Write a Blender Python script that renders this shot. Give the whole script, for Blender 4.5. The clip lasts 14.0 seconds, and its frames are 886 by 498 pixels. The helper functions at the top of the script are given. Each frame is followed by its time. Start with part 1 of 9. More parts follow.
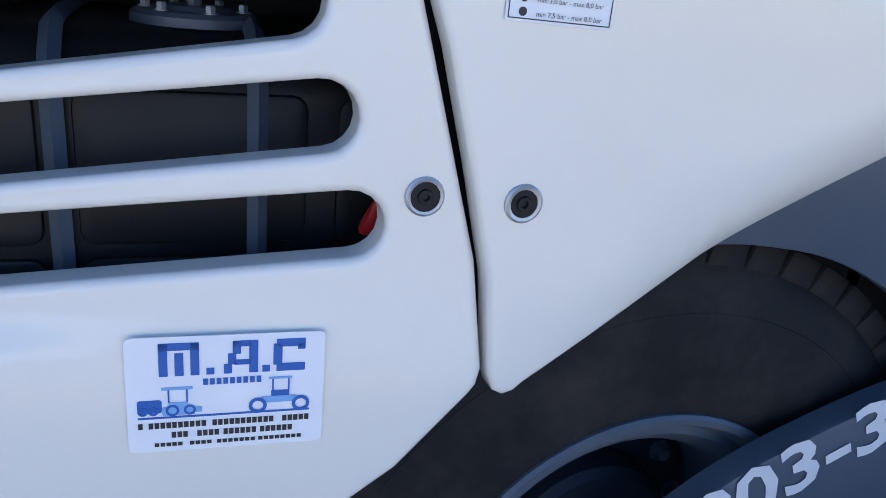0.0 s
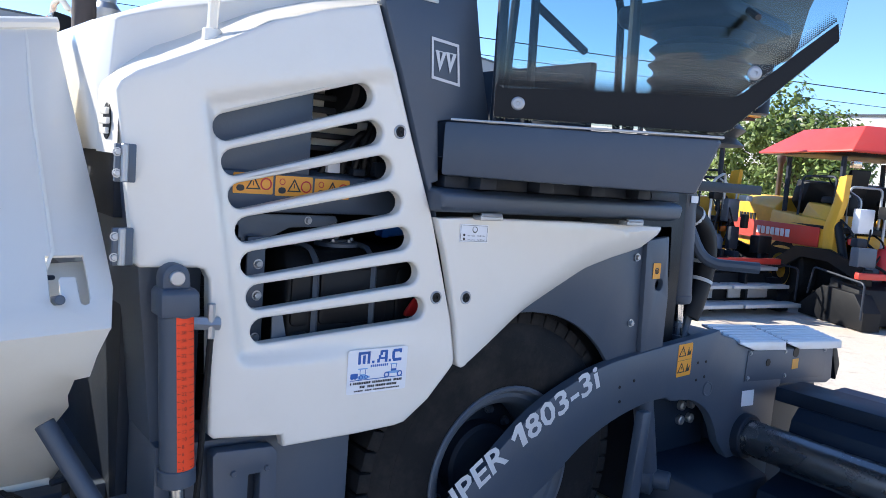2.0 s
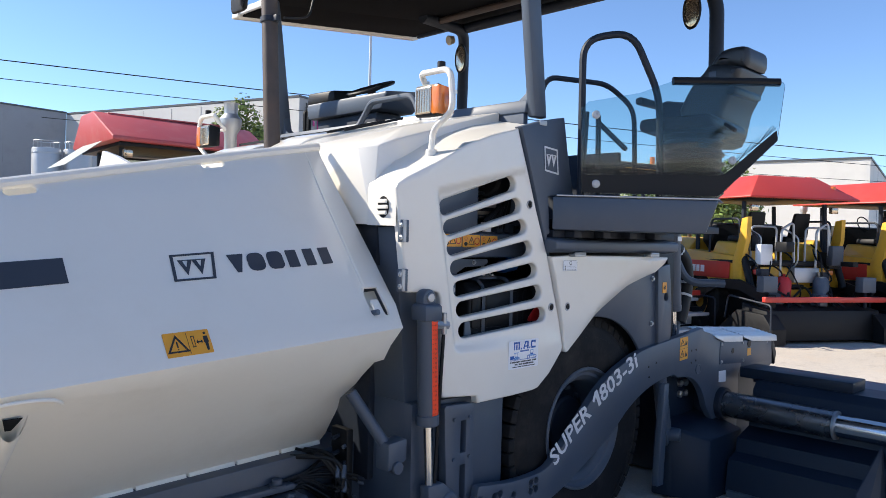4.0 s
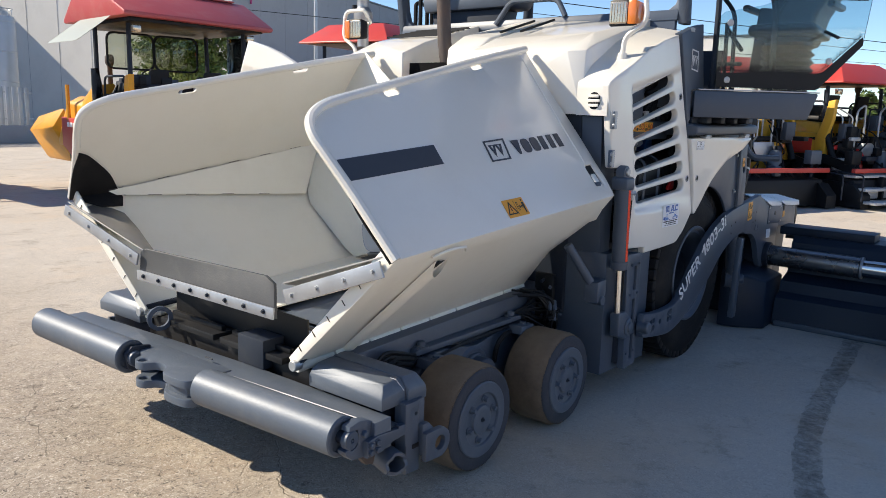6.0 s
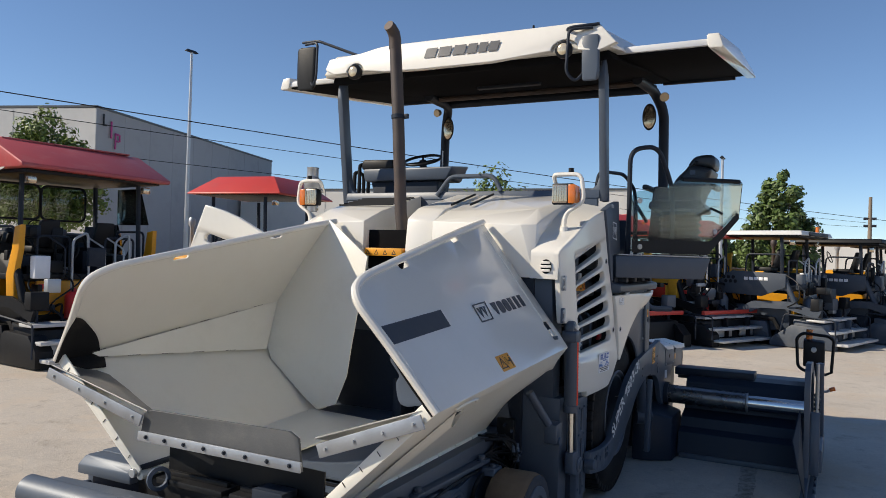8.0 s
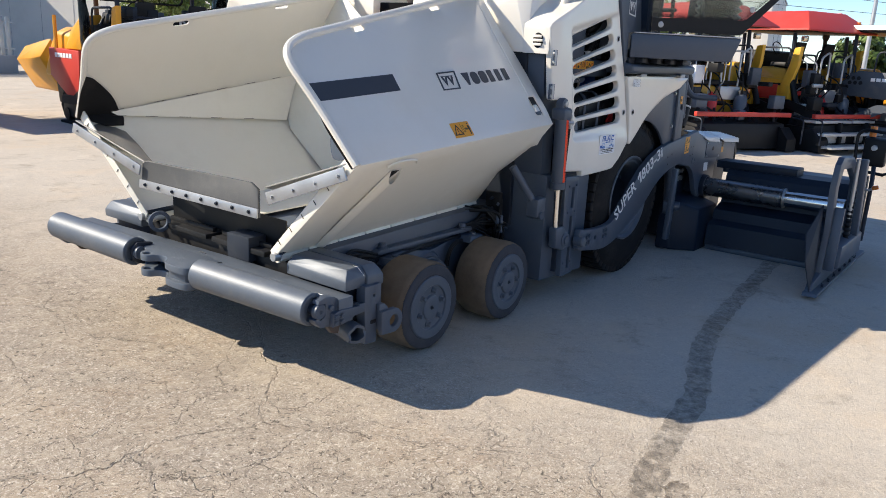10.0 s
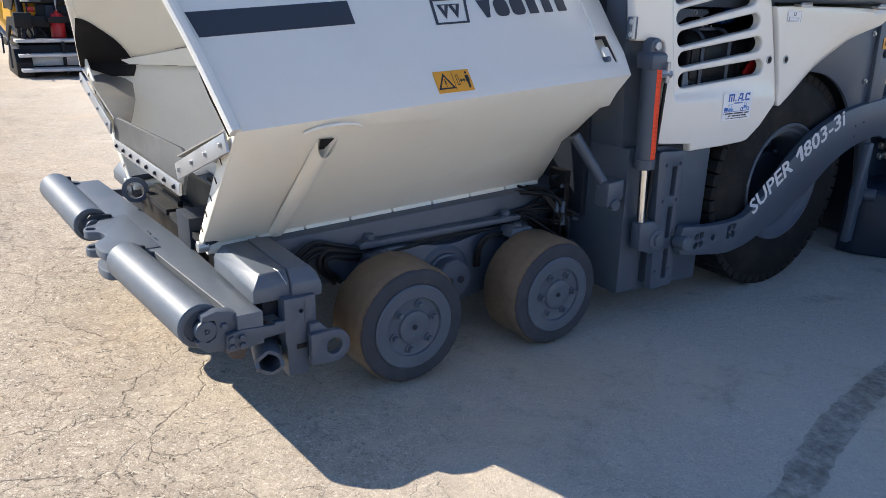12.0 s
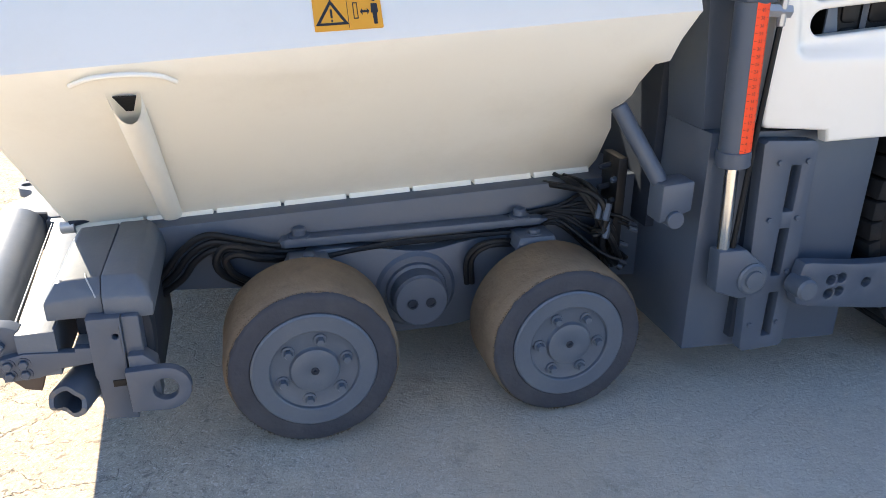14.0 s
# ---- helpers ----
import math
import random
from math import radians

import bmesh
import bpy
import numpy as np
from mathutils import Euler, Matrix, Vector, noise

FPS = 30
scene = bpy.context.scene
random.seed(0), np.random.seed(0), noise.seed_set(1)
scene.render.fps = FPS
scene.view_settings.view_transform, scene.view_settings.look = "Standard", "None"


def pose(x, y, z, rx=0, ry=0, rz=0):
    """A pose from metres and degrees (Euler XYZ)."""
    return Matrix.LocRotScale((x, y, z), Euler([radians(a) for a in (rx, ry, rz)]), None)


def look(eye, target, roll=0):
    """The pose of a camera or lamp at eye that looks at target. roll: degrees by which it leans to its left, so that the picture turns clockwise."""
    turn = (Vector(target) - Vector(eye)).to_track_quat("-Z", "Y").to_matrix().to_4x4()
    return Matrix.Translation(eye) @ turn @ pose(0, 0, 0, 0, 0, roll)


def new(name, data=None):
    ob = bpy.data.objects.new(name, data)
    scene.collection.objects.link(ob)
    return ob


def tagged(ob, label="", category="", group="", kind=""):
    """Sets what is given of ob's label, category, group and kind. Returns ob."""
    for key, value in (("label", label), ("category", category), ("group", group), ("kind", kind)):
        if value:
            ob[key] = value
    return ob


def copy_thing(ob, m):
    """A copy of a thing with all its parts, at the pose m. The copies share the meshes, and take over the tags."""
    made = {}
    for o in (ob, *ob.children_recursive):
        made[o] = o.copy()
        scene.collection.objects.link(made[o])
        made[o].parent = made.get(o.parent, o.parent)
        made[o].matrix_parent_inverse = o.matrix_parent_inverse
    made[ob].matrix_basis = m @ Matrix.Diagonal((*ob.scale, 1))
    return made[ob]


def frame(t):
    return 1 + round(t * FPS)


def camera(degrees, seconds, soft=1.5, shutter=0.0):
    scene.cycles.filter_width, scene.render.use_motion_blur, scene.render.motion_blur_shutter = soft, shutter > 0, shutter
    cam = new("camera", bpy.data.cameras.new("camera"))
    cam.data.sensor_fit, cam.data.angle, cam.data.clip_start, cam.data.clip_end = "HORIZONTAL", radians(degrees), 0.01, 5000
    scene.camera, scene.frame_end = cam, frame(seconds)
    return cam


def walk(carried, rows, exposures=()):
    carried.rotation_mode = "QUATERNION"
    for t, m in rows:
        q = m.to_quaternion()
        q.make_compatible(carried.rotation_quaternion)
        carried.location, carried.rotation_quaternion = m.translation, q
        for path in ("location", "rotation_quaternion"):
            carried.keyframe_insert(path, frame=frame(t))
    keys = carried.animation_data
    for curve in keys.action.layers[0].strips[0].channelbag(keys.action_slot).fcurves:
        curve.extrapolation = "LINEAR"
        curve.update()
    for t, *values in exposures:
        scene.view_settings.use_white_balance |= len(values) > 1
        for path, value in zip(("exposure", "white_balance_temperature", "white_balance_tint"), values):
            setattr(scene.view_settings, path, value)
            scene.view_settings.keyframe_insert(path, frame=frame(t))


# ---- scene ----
cam = camera(60.7, 14.0, soft=0.5)
EXPOSURES = [(0, 1.65, 5750, 10), (0.5, 1.8, 5850, 10), (1, 1.75, 6150, 10), (1.5, 1.38, 6100, 10), (2, 1.5, 6000, 10), (4.5, 0.96, 6500, 11), (6.5, 0.78, 6800, 10), (7, 0.56, 6850, 10), (7.5, 0.24, 6700, 10),
             (9, 0.6, 6750, 10), (11.5, 1.15, 6700, 10), (12.5, 1.28, 6400, 10), (13, 1.63, 6550, 10), (13.5, 2.0, 8000, 10), (14, 2.15, 7350, 10)]
PATH = [
    (0, (-0.023, 0.044, 1.72), (0.625, 1.805, 1.028), 5.7),
    (0.5, (-0.362, -0.314, 1.839), (0.464, 1.459, 1.419), 4.0),
    (1, (-0.639, -0.728, 1.878), (0.284, 1.031, 1.648), 3.7),
    (1.5, (-0.999, -1.075, 1.907), (0.082, 0.594, 1.691), 3.9),
    (2, (-1.415, -1.319, 1.922), (-0.203, 0.26, 1.721), 4.4),
    (2.2, (-1.572, -1.411, 1.936), (-0.33, 0.151, 1.797), 4.6),
    (4.3, (-3.534, -1.832, 1.861), (-2.132, -0.406, 1.822), 1.3),
    (4.5, (-3.703, -1.822, 1.895), (-2.365, -0.351, 1.677), 2.2),
    (5, (-4.246, -1.507, 1.835), (-2.923, -0.039, 1.528), 3.0),
    (5.5, (-4.765, -1.368, 1.887), (-3.33, -0.016, 1.552), 2.6),
    (6, (-5.243, -1.238, 1.918), (-3.708, -0.008, 1.555), 1.6),
    (6.5, (-5.61, -0.991, 1.949), (-3.945, 0.089, 1.698), 0.8),
    (7, (-5.961, -0.893, 2.05), (-4.207, 0.067, 2.006), 1.5),
    (7.5, (-6.047, -0.775, 2.094), (-4.288, 0.172, 2.2), 1.1),
    (8, (-6.178, -0.875, 2.055), (-4.413, 0.065, 2.073), 1.7),
    (8.5, (-6.327, -1.088, 1.987), (-4.569, -0.162, 1.756), 4.0),
    (9, (-6.298, -1.341, 1.931), (-4.581, -0.393, 1.538), 4.9),
    (9.2, (-6.257, -1.505, 1.922), (-4.574, -0.514, 1.492), 4.9),
    (11.3, (-4.489, -2.001, 1.804), (-3.225, -0.558, 1.239), 0.9),
    (11.5, (-4.318, -1.944, 1.782), (-3.11, -0.463, 1.194), 1.7),
    (12, (-3.852, -1.794, 1.772), (-2.775, -0.232, 1.137), 1.4),
    (12.5, (-3.361, -1.637, 1.753), (-2.436, 0.018, 1.117), 0.1),
    (13, (-2.971, -1.388, 1.663), (-2.089, 0.254, 0.936), 0.9),
    (13.5, (-2.576, -1.236, 1.605), (-1.862, 0.427, 0.755), 1.4),
    (14, (-2.226, -1.213, 1.635), (-1.759, 0.569, 0.856), 0.5),
]
walk(cam, [(t, look(eye, target, roll)) for t, eye, target, roll in PATH], EXPOSURES)

# ---- world, sun ----
SUN_TO = Vector((-0.80, 1.15, 1.0)).normalized()
world = bpy.data.worlds.new("sky")
scene.world = world
world.use_nodes = True
wn = world.node_tree.nodes
sky = wn.new("ShaderNodeTexSky")
sky.sky_type, sky.sun_disc = "NISHITA", False
sky.sun_elevation = math.asin(SUN_TO.z)
sky.sun_rotation = math.atan2(SUN_TO.x, SUN_TO.y)
sky.altitude, sky.air_density, sky.dust_density, sky.ozone_density = 200, 0.75, 0.0, 4.5
wn["Background"].inputs[1].default_value = 0.107
world.node_tree.links.new(sky.outputs[0], wn["Background"].inputs[0])
sun_data = bpy.data.lights.new("sun", "SUN")
sun_data.energy, sun_data.angle, sun_data.color = 4.0, radians(0.53), (1.0, 0.91, 0.77)
sun = new("sun", sun_data)
sun.matrix_world = look(Vector((0, 2, 0)) + SUN_TO * 40, (0, 2, 0))


# ---- materials ----
def mat(name, color, rough=0.5, metal=0.0, vary=0.08, scale=6.0, fine=60.0, bump=0.05, dirt=None, dirt_amount=0.0, coat=0.0, spec=0.5, dirt_scale=2.5):
    """A painted, moulded or metal surface: broad variation, fine grain, optional dirt, small relief."""
    m = bpy.data.materials.new(name)
    m.use_nodes = True
    n, l = m.node_tree.nodes, m.node_tree.links
    b = n["Principled BSDF"]
    tc = n.new("ShaderNodeTexCoord")
    broad = n.new("ShaderNodeTexNoise")
    broad.inputs["Scale"].default_value, broad.inputs["Detail"].default_value = scale, 5
    grain = n.new("ShaderNodeTexNoise")
    grain.inputs["Scale"].default_value, grain.inputs["Detail"].default_value = fine, 3
    for t in (broad, grain):
        l.new(tc.outputs["Object"], t.inputs["Vector"])
    mix = n.new("ShaderNodeMix")
    mix.data_type = "RGBA"
    lo = [max(0, c * (1 - vary * 1.5)) for c in color]
    hi = [min(1, c * (1 + vary)) for c in color]
    mix.inputs[6].default_value, mix.inputs[7].default_value = (*lo, 1), (*hi, 1)
    l.new(broad.outputs[0], mix.inputs[0])
    out = mix.outputs[2]
    if dirt:
        ramp = n.new("ShaderNodeValToRGB")
        ramp.color_ramp.elements[0].position, ramp.color_ramp.elements[1].position = 0.5, 0.72
        dn = n.new("ShaderNodeTexNoise")
        dn.inputs["Scale"].default_value, dn.inputs["Detail"].default_value, dn.inputs["Roughness"].default_value = dirt_scale, 8, 0.7
        l.new(tc.outputs["Object"], dn.inputs["Vector"])
        l.new(dn.outputs[0], ramp.inputs[0])
        k = n.new("ShaderNodeMath")
        k.operation = "MULTIPLY"
        k.inputs[1].default_value = dirt_amount
        l.new(ramp.outputs[0], k.inputs[0])
        mix2 = n.new("ShaderNodeMix")
        mix2.data_type = "RGBA"
        l.new(k.outputs[0], mix2.inputs[0])
        l.new(out, mix2.inputs[6])
        mix2.inputs[7].default_value = (*dirt, 1)
        out = mix2.outputs[2]
    l.new(out, b.inputs["Base Color"])
    rr = n.new("ShaderNodeMapRange")
    rr.inputs["To Min"].default_value, rr.inputs["To Max"].default_value = max(0.02, rough - 0.08), min(1, rough + 0.1)
    l.new(broad.outputs[0], rr.inputs["Value"])
    l.new(rr.outputs[0], b.inputs["Roughness"])
    b.inputs["Metallic"].default_value = metal
    b.inputs["Specular IOR Level"].default_value = spec
    b.inputs["Coat Weight"].default_value = coat
    b.inputs["Coat Roughness"].default_value = 0.08
    if bump:
        bp = n.new("ShaderNodeBump")
        bp.inputs["Strength"].default_value, bp.inputs["Distance"].default_value = bump, 0.01
        l.new(grain.outputs[0], bp.inputs["Height"])
        l.new(bp.outputs[0], b.inputs["Normal"])
    return m


def flat(name, color, rough=0.5, metal=0.0, coat=0.0):
    return mat(name, color, rough, metal, vary=0.05, scale=15, fine=200, bump=0.02, coat=coat)


WHITE = mat("cream_white_paint", (0.79, 0.755, 0.68), 0.32, vary=0.03, scale=1.6, fine=45, bump=0.010, coat=0.7, dirt=(0.52, 0.46, 0.36), dirt_amount=0.10)
WHITE_IN = mat("worn_cream_paint", (0.83, 0.80, 0.71), 0.42, vary=0.03, scale=2.5, fine=40, bump=0.03, coat=0.1, dirt=(0.5, 0.45, 0.36), dirt_amount=0.16)
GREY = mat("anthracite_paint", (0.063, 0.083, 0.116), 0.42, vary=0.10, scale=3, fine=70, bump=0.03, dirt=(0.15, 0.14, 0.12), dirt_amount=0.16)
GREY_D = mat("dark_anthracite_paint", (0.020, 0.027, 0.041), 0.5, vary=0.12, scale=3, fine=60, bump=0.04, dirt=(0.10, 0.09, 0.07), dirt_amount=0.2, spec=0.25)
GREY_L = mat("repainted_grey_steel", (0.090, 0.112, 0.144), 0.46, metal=0.15, vary=0.10, scale=2.2, fine=80, bump=0.06, dirt=(0.30, 0.28, 0.25), dirt_amount=0.15)
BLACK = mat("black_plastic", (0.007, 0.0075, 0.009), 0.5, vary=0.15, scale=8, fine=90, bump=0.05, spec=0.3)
RUBBER = mat("black_tyre_rubber", (0.014, 0.014, 0.015), 0.75, vary=0.2, scale=5, fine=60, bump=0.15, dirt=(0.11, 0.095, 0.075), dirt_amount=0.25, spec=0.18)
TREAD = mat("worn_dusty_rubber", (0.19, 0.145, 0.103), 0.9, vary=0.18, scale=12, fine=50, bump=0.35, dirt=(0.055, 0.05, 0.045), dirt_amount=0.6, spec=0.15)
SIDE_RUB = mat("scuffed_rubber_wall", (0.042, 0.047, 0.060), 0.65, vary=0.25, scale=9, fine=50, bump=0.25, dirt=(0.11, 0.10, 0.09), dirt_amount=0.3, spec=0.3)
WORN = mat("worn_bare_plate", (0.24, 0.238, 0.23), 0.45, metal=0.3, vary=0.2, scale=4, fine=60, bump=0.08, dirt=(0.42, 0.34, 0.26), dirt_amount=0.4)
MAT_RUB = mat("grey_rubber_sheet", (0.080, 0.083, 0.086), 0.6, vary=0.2, scale=4, fine=90, bump=0.12, dirt=(0.2, 0.19, 0.17), dirt_amount=0.3)
NAVY = mat("dark_navy_screed_paint", (0.010, 0.020, 0.038), 0.45, vary=0.15, scale=3, fine=60, bump=0.05, dirt=(0.06, 0.055, 0.05), dirt_amount=0.1, spec=0.3)
ZINC = mat("dull_zinc_strip", (0.40, 0.42, 0.45), 0.42, metal=0.6, vary=0.2, scale=7, fine=60, bump=0.08, dirt=(0.2, 0.19, 0.17), dirt_amount=0.25)
STEEL = mat("zinc_plated_steel", (0.46, 0.47, 0.48), 0.42, metal=0.75, vary=0.12, scale=6, fine=60, bump=0.06)
TREAD_AL = mat("bright_aluminium_tread", (0.72, 0.73, 0.74), 0.42, metal=0.35, vary=0.12, scale=5, fine=60, bump=0.08)
OILED = mat("oiled_dark_steel", (0.27, 0.27, 0.275), 0.26, metal=0.9, vary=0.25, scale=6, fine=50, bump=0.03)
CHROME = mat("chromed_rod", (0.72, 0.72, 0.70), 0.16, metal=1.0, vary=0.05, scale=9, fine=90, bump=0.01)
RUSTY = mat("heat_browned_steel", (0.085, 0.068, 0.062), 0.6, metal=0.3, vary=0.3, scale=5, fine=40, bump=0.12, dirt=(0.13, 0.07, 0.04), dirt_amount=0.4)
ORANGE = flat("orange_warning_film", (0.83, 0.36, 0.03), 0.4)
SCALE_RED = flat("fluorescent_red_orange_film", (1.0, 0.072, 0.010), 0.6)
SCALE_INK = flat("dark_red_scale_print", (0.30, 0.02, 0.008), 0.5)
DECAL = flat("dark_grey_film", (0.040, 0.046, 0.058), 0.45)
LETTER = flat("silver_white_film", (0.66, 0.67, 0.68), 0.45)
INK = flat("black_ink", (0.02, 0.02, 0.022), 0.5)
PAPER = flat("white_sticker", (0.83, 0.84, 0.86), 0.4)
BLUE = flat("blue_ink", (0.02, 0.11, 0.42), 0.4)
BLUE_L = flat("light_blue_ink", (0.22, 0.42, 0.72), 0.4)
RED = flat("red_plastic", (0.55, 0.02, 0.02), 0.4)
RED_ROOF = mat("faded_red_canopy_paint", (0.46, 0.075, 0.075), 0.45, vary=0.12, scale=1.2, fine=30, bump=0.03, dirt=(0.45, 0.25, 0.22), dirt_amount=0.3)
RED_ROOF2 = mat("red_canopy_paint", (0.55, 0.05, 0.035), 0.4, vary=0.1, scale=1.2, fine=30, bump=0.03, dirt=(0.35, 0.12, 0.1), dirt_amount=0.25)
YELLOW2 = mat("orange_yellow_machine_paint", (0.74, 0.33, 0.015), 0.4, vary=0.12, scale=2, fine=40, bump=0.03, dirt=(0.25, 0.15, 0.05), dirt_amount=0.3)
LINING = mat("matt_black_lining", (0.010, 0.010, 0.011), 0.95, vary=0.2, scale=5, fine=60, bump=0.1, spec=0.04)
SEAT = mat("grey_black_vinyl", (0.030, 0.033, 0.037), 0.4, vary=0.15, scale=6, fine=80, bump=0.05)
YELLOW = mat("yellow_machine_paint", (0.72, 0.40, 0.035), 0.4, vary=0.12, scale=2, fine=40, bump=0.03, dirt=(0.25, 0.17, 0.06), dirt_amount=0.35)
AMBER = flat("amber_lens", (0.62, 0.16, 0.02), 0.2, coat=0.5)
# Tan base stands in for the warm reflection in the clear lens
LENS = flat("clear_ribbed_lens", (0.58, 0.46, 0.33), 0.14, metal=0.75, coat=0.6)
LAMP_GLASS = flat("warm_lamp_glass", (0.70, 0.58, 0.40), 0.15, metal=0.4, coat=0.6)
TINT = flat("green_tinted_edge", (0.10, 0.20, 0.17), 0.2)


def glass_mat(name, color, keep):
    m = bpy.data.materials.new(name)
    m.use_nodes = True
    n, l = m.node_tree.nodes, m.node_tree.links
    n.remove(n["Principled BSDF"])
    tr, gl, mx = n.new("ShaderNodeBsdfTransparent"), n.new("ShaderNodeBsdfGlossy"), n.new("ShaderNodeMixShader")
    fr = n.new("ShaderNodeFresnel")
    fr.inputs[0].default_value = 1.5
    tr.inputs[0].default_value = (*color, 1)
    gl.inputs["Roughness"].default_value = 0.02
    gl.inputs[0].default_value = (keep, keep, keep, 1)
    l.new(fr.outputs[0], mx.inputs[0])
    l.new(tr.outputs[0], mx.inputs[1])
    l.new(gl.outputs[0], mx.inputs[2])
    l.new(mx.outputs[0], n["Material Output"].inputs[0])
    return m


GLASS = glass_mat("green_tinted_glass", (0.76, 0.85, 0.84), 0.84)
PANE = glass_mat("dusty_clear_sheet", (0.72, 0.74, 0.66), 0.8)


# ---- building tools ----
from mathutils.geometry import delaunay_2d_cdt

YC = 2.29  # the paver's centre line
V = Vector


def finish(bm, name, material, angle=0.55):
    bmesh.ops.remove_doubles(bm, verts=bm.verts, dist=0.00005)
    bmesh.ops.recalc_face_normals(bm, faces=bm.faces)
    for f in bm.faces:
        f.smooth = True
    for e in bm.edges:
        e.smooth = len(e.link_faces) == 2 and e.calc_face_angle(0) < angle
    me = bpy.data.meshes.new(name)
    bm.to_mesh(me)
    bm.free()
    me.materials.append(material)
    return me


def base_of(ob):
    """Where the thing's own origin stands in the world."""
    m = Matrix.Identity(4)
    while ob:
        m = ob.matrix_basis @ m if ob.parent is None else ob.matrix_parent_inverse @ ob.matrix_basis @ m
        ob = ob.parent
    return m


def part(name, bm, material, parent, label="", angle=0.55):
    """One mesh object, built in world places, under a thing or a part."""
    ob = new(name, finish(bm, name, material, angle))
    if parent is not None:
        ob.parent = parent
        ob.matrix_parent_inverse = base_of(parent).inverted()
    if label:
        ob["label"] = label
    if angle > .8:
        wn_ = ob.modifiers.new("even_shading", "WEIGHTED_NORMAL")
        wn_.weight, wn_.keep_sharp = 100, True
    return ob


def thing(name, at, label, category, group="", kind=""):
    ob = new(name)
    ob.matrix_basis = Matrix.Translation(at)
    ob.empty_display_size = 0.1
    return tagged(ob, label, category, group, kind)


def flip(bm):
    """Mirror across the paver's centre line."""
    for v in bm.verts:
        v.co.y = 2 * YC - v.co.y
    bmesh.ops.reverse_faces(bm, faces=bm.faces)
    return bm


def moved(bm, m):
    bmesh.ops.transform(bm, matrix=m, verts=bm.verts)
    return bm


def box(lo, hi, bev=0.006, bm=None, turn=None):
    """A box with bevelled edges; turn: a matrix about its middle."""
    bm = bm or bmesh.new()
    lo, hi = V(lo), V(hi)
    mid, size = (lo + hi) / 2, hi - lo
    m = Matrix.Translation(mid) @ (turn or Matrix.Identity(4)) @ Matrix.Diagonal((*size, 1))
    vs = bmesh.ops.create_cube(bm, size=1, matrix=m)["verts"]
    if bev:
        es = list({e for v in vs for e in v.link_edges})
        bmesh.ops.bevel(bm, geom=es, offset=min(bev, min(abs(s) for s in size) * 0.45), segments=2, affect="EDGES", profile=0.5)
    return bm


def hull(points, bev=0.012, bm=None, seg=2):
    """The convex block round some corners, with bevelled edges."""
    bm = bm or bmesh.new()
    tmp = bmesh.new()
    vs = [tmp.verts.new(p) for p in points]
    r = bmesh.ops.convex_hull(tmp, input=vs)
    bmesh.ops.delete(tmp, geom=[v for v in r["geom_interior"] if isinstance(v, bmesh.types.BMVert)], context="VERTS")
    bmesh.ops.dissolve_limit(tmp, angle_limit=0.03, verts=tmp.verts, edges=tmp.edges)
    if bev:
        bmesh.ops.bevel(tmp, geom=list(tmp.edges), offset=bev, segments=seg, affect="EDGES", profile=0.5, clamp_overlap=True)
    me = bpy.data.meshes.new("tmp")
    tmp.to_mesh(me)
    tmp.free()
    bm.from_mesh(me)
    bpy.data.meshes.remove(me)
    return bm


def axes(d):
    d = V(d).normalized()
    a = d.cross(V((0, 0, 1)) if abs(d.z) < 0.9 else V((1, 0, 0))).normalized()
    return d, a, d.cross(a)


def lathe(profile, at, axis, seg=24, bm=None, arc=1.0):
    """Rings of (radius, distance along the axis) round a line."""
    bm = bm or bmesh.new()
    d, a, b = axes(axis)
    at = V(at)
    rings = []
    for r, h in profile:
        if r < 1e-5:
            rings.append([bm.verts.new(at + d * h)])
        else:
            rings.append([bm.verts.new(at + d * h + (a * math.cos(t) + b * math.sin(t)) * r) for t in (2 * math.pi * i / seg for i in range(seg))])
    for p, q in zip(rings, rings[1:]):
        for i in range(seg):
            j = (i + 1) % seg
            c = [p[i % len(p)], p[j % len(p)], q[j % len(q)], q[i % len(q)]]
            c = [v for k, v in enumerate(c) if v not in c[:k]]
            if len(c) > 2:
                bm.faces.new(c)
    return bm


def rod(p0, p1, r, seg=14, bm=None, bev=0.003, r1=None):
    """A round bar with eased ends."""
    p0, p1 = V(p0), V(p1)
    n = (p1 - p0).length
    e = min(bev, r * 0.4, n * 0.3)
    r1 = r if r1 is None else r1
    return lathe([(0, 0), (r - e, 0), (r, e), (r1, n - e), (r1 - e, n), (0, n)], p0, p1 - p0, seg, bm)


def smooth_path(points, steps=6):
    pts = [V(p) for p in points]
    out = []
    for i in range(len(pts) - 1):
        p0, p1, p2, p3 = pts[max(i - 1, 0)], pts[i], pts[i + 1], pts[min(i + 2, len(pts) - 1)]
        for k in range(steps):
            t = k / steps
            out.append(0.5 * (2 * p1 + (p2 - p0) * t + (2 * p0 - 5 * p1 + 4 * p2 - p3) * t * t + (3 * p1 - p0 - 3 * p2 + p3) * t ** 3))
    return out + [pts[-1]]


def bent_path(points, radius=0.06, steps=5):
    """Straight runs with rounded corners."""
    pts = [V(p) for p in points]
    out = [pts[0]]
    for a, b, c in zip(pts, pts[1:], pts[2:]):
        r = min(radius, (a - b).length * 0.45, (c - b).length * 0.45)
        p, q = b + (a - b).normalized() * r, b + (c - b).normalized() * r
        for k in range(steps + 1):
            t = k / steps
            out.append(p * (1 - t) ** 2 + b * 2 * t * (1 - t) + q * t * t)
    return out + [pts[-1]]


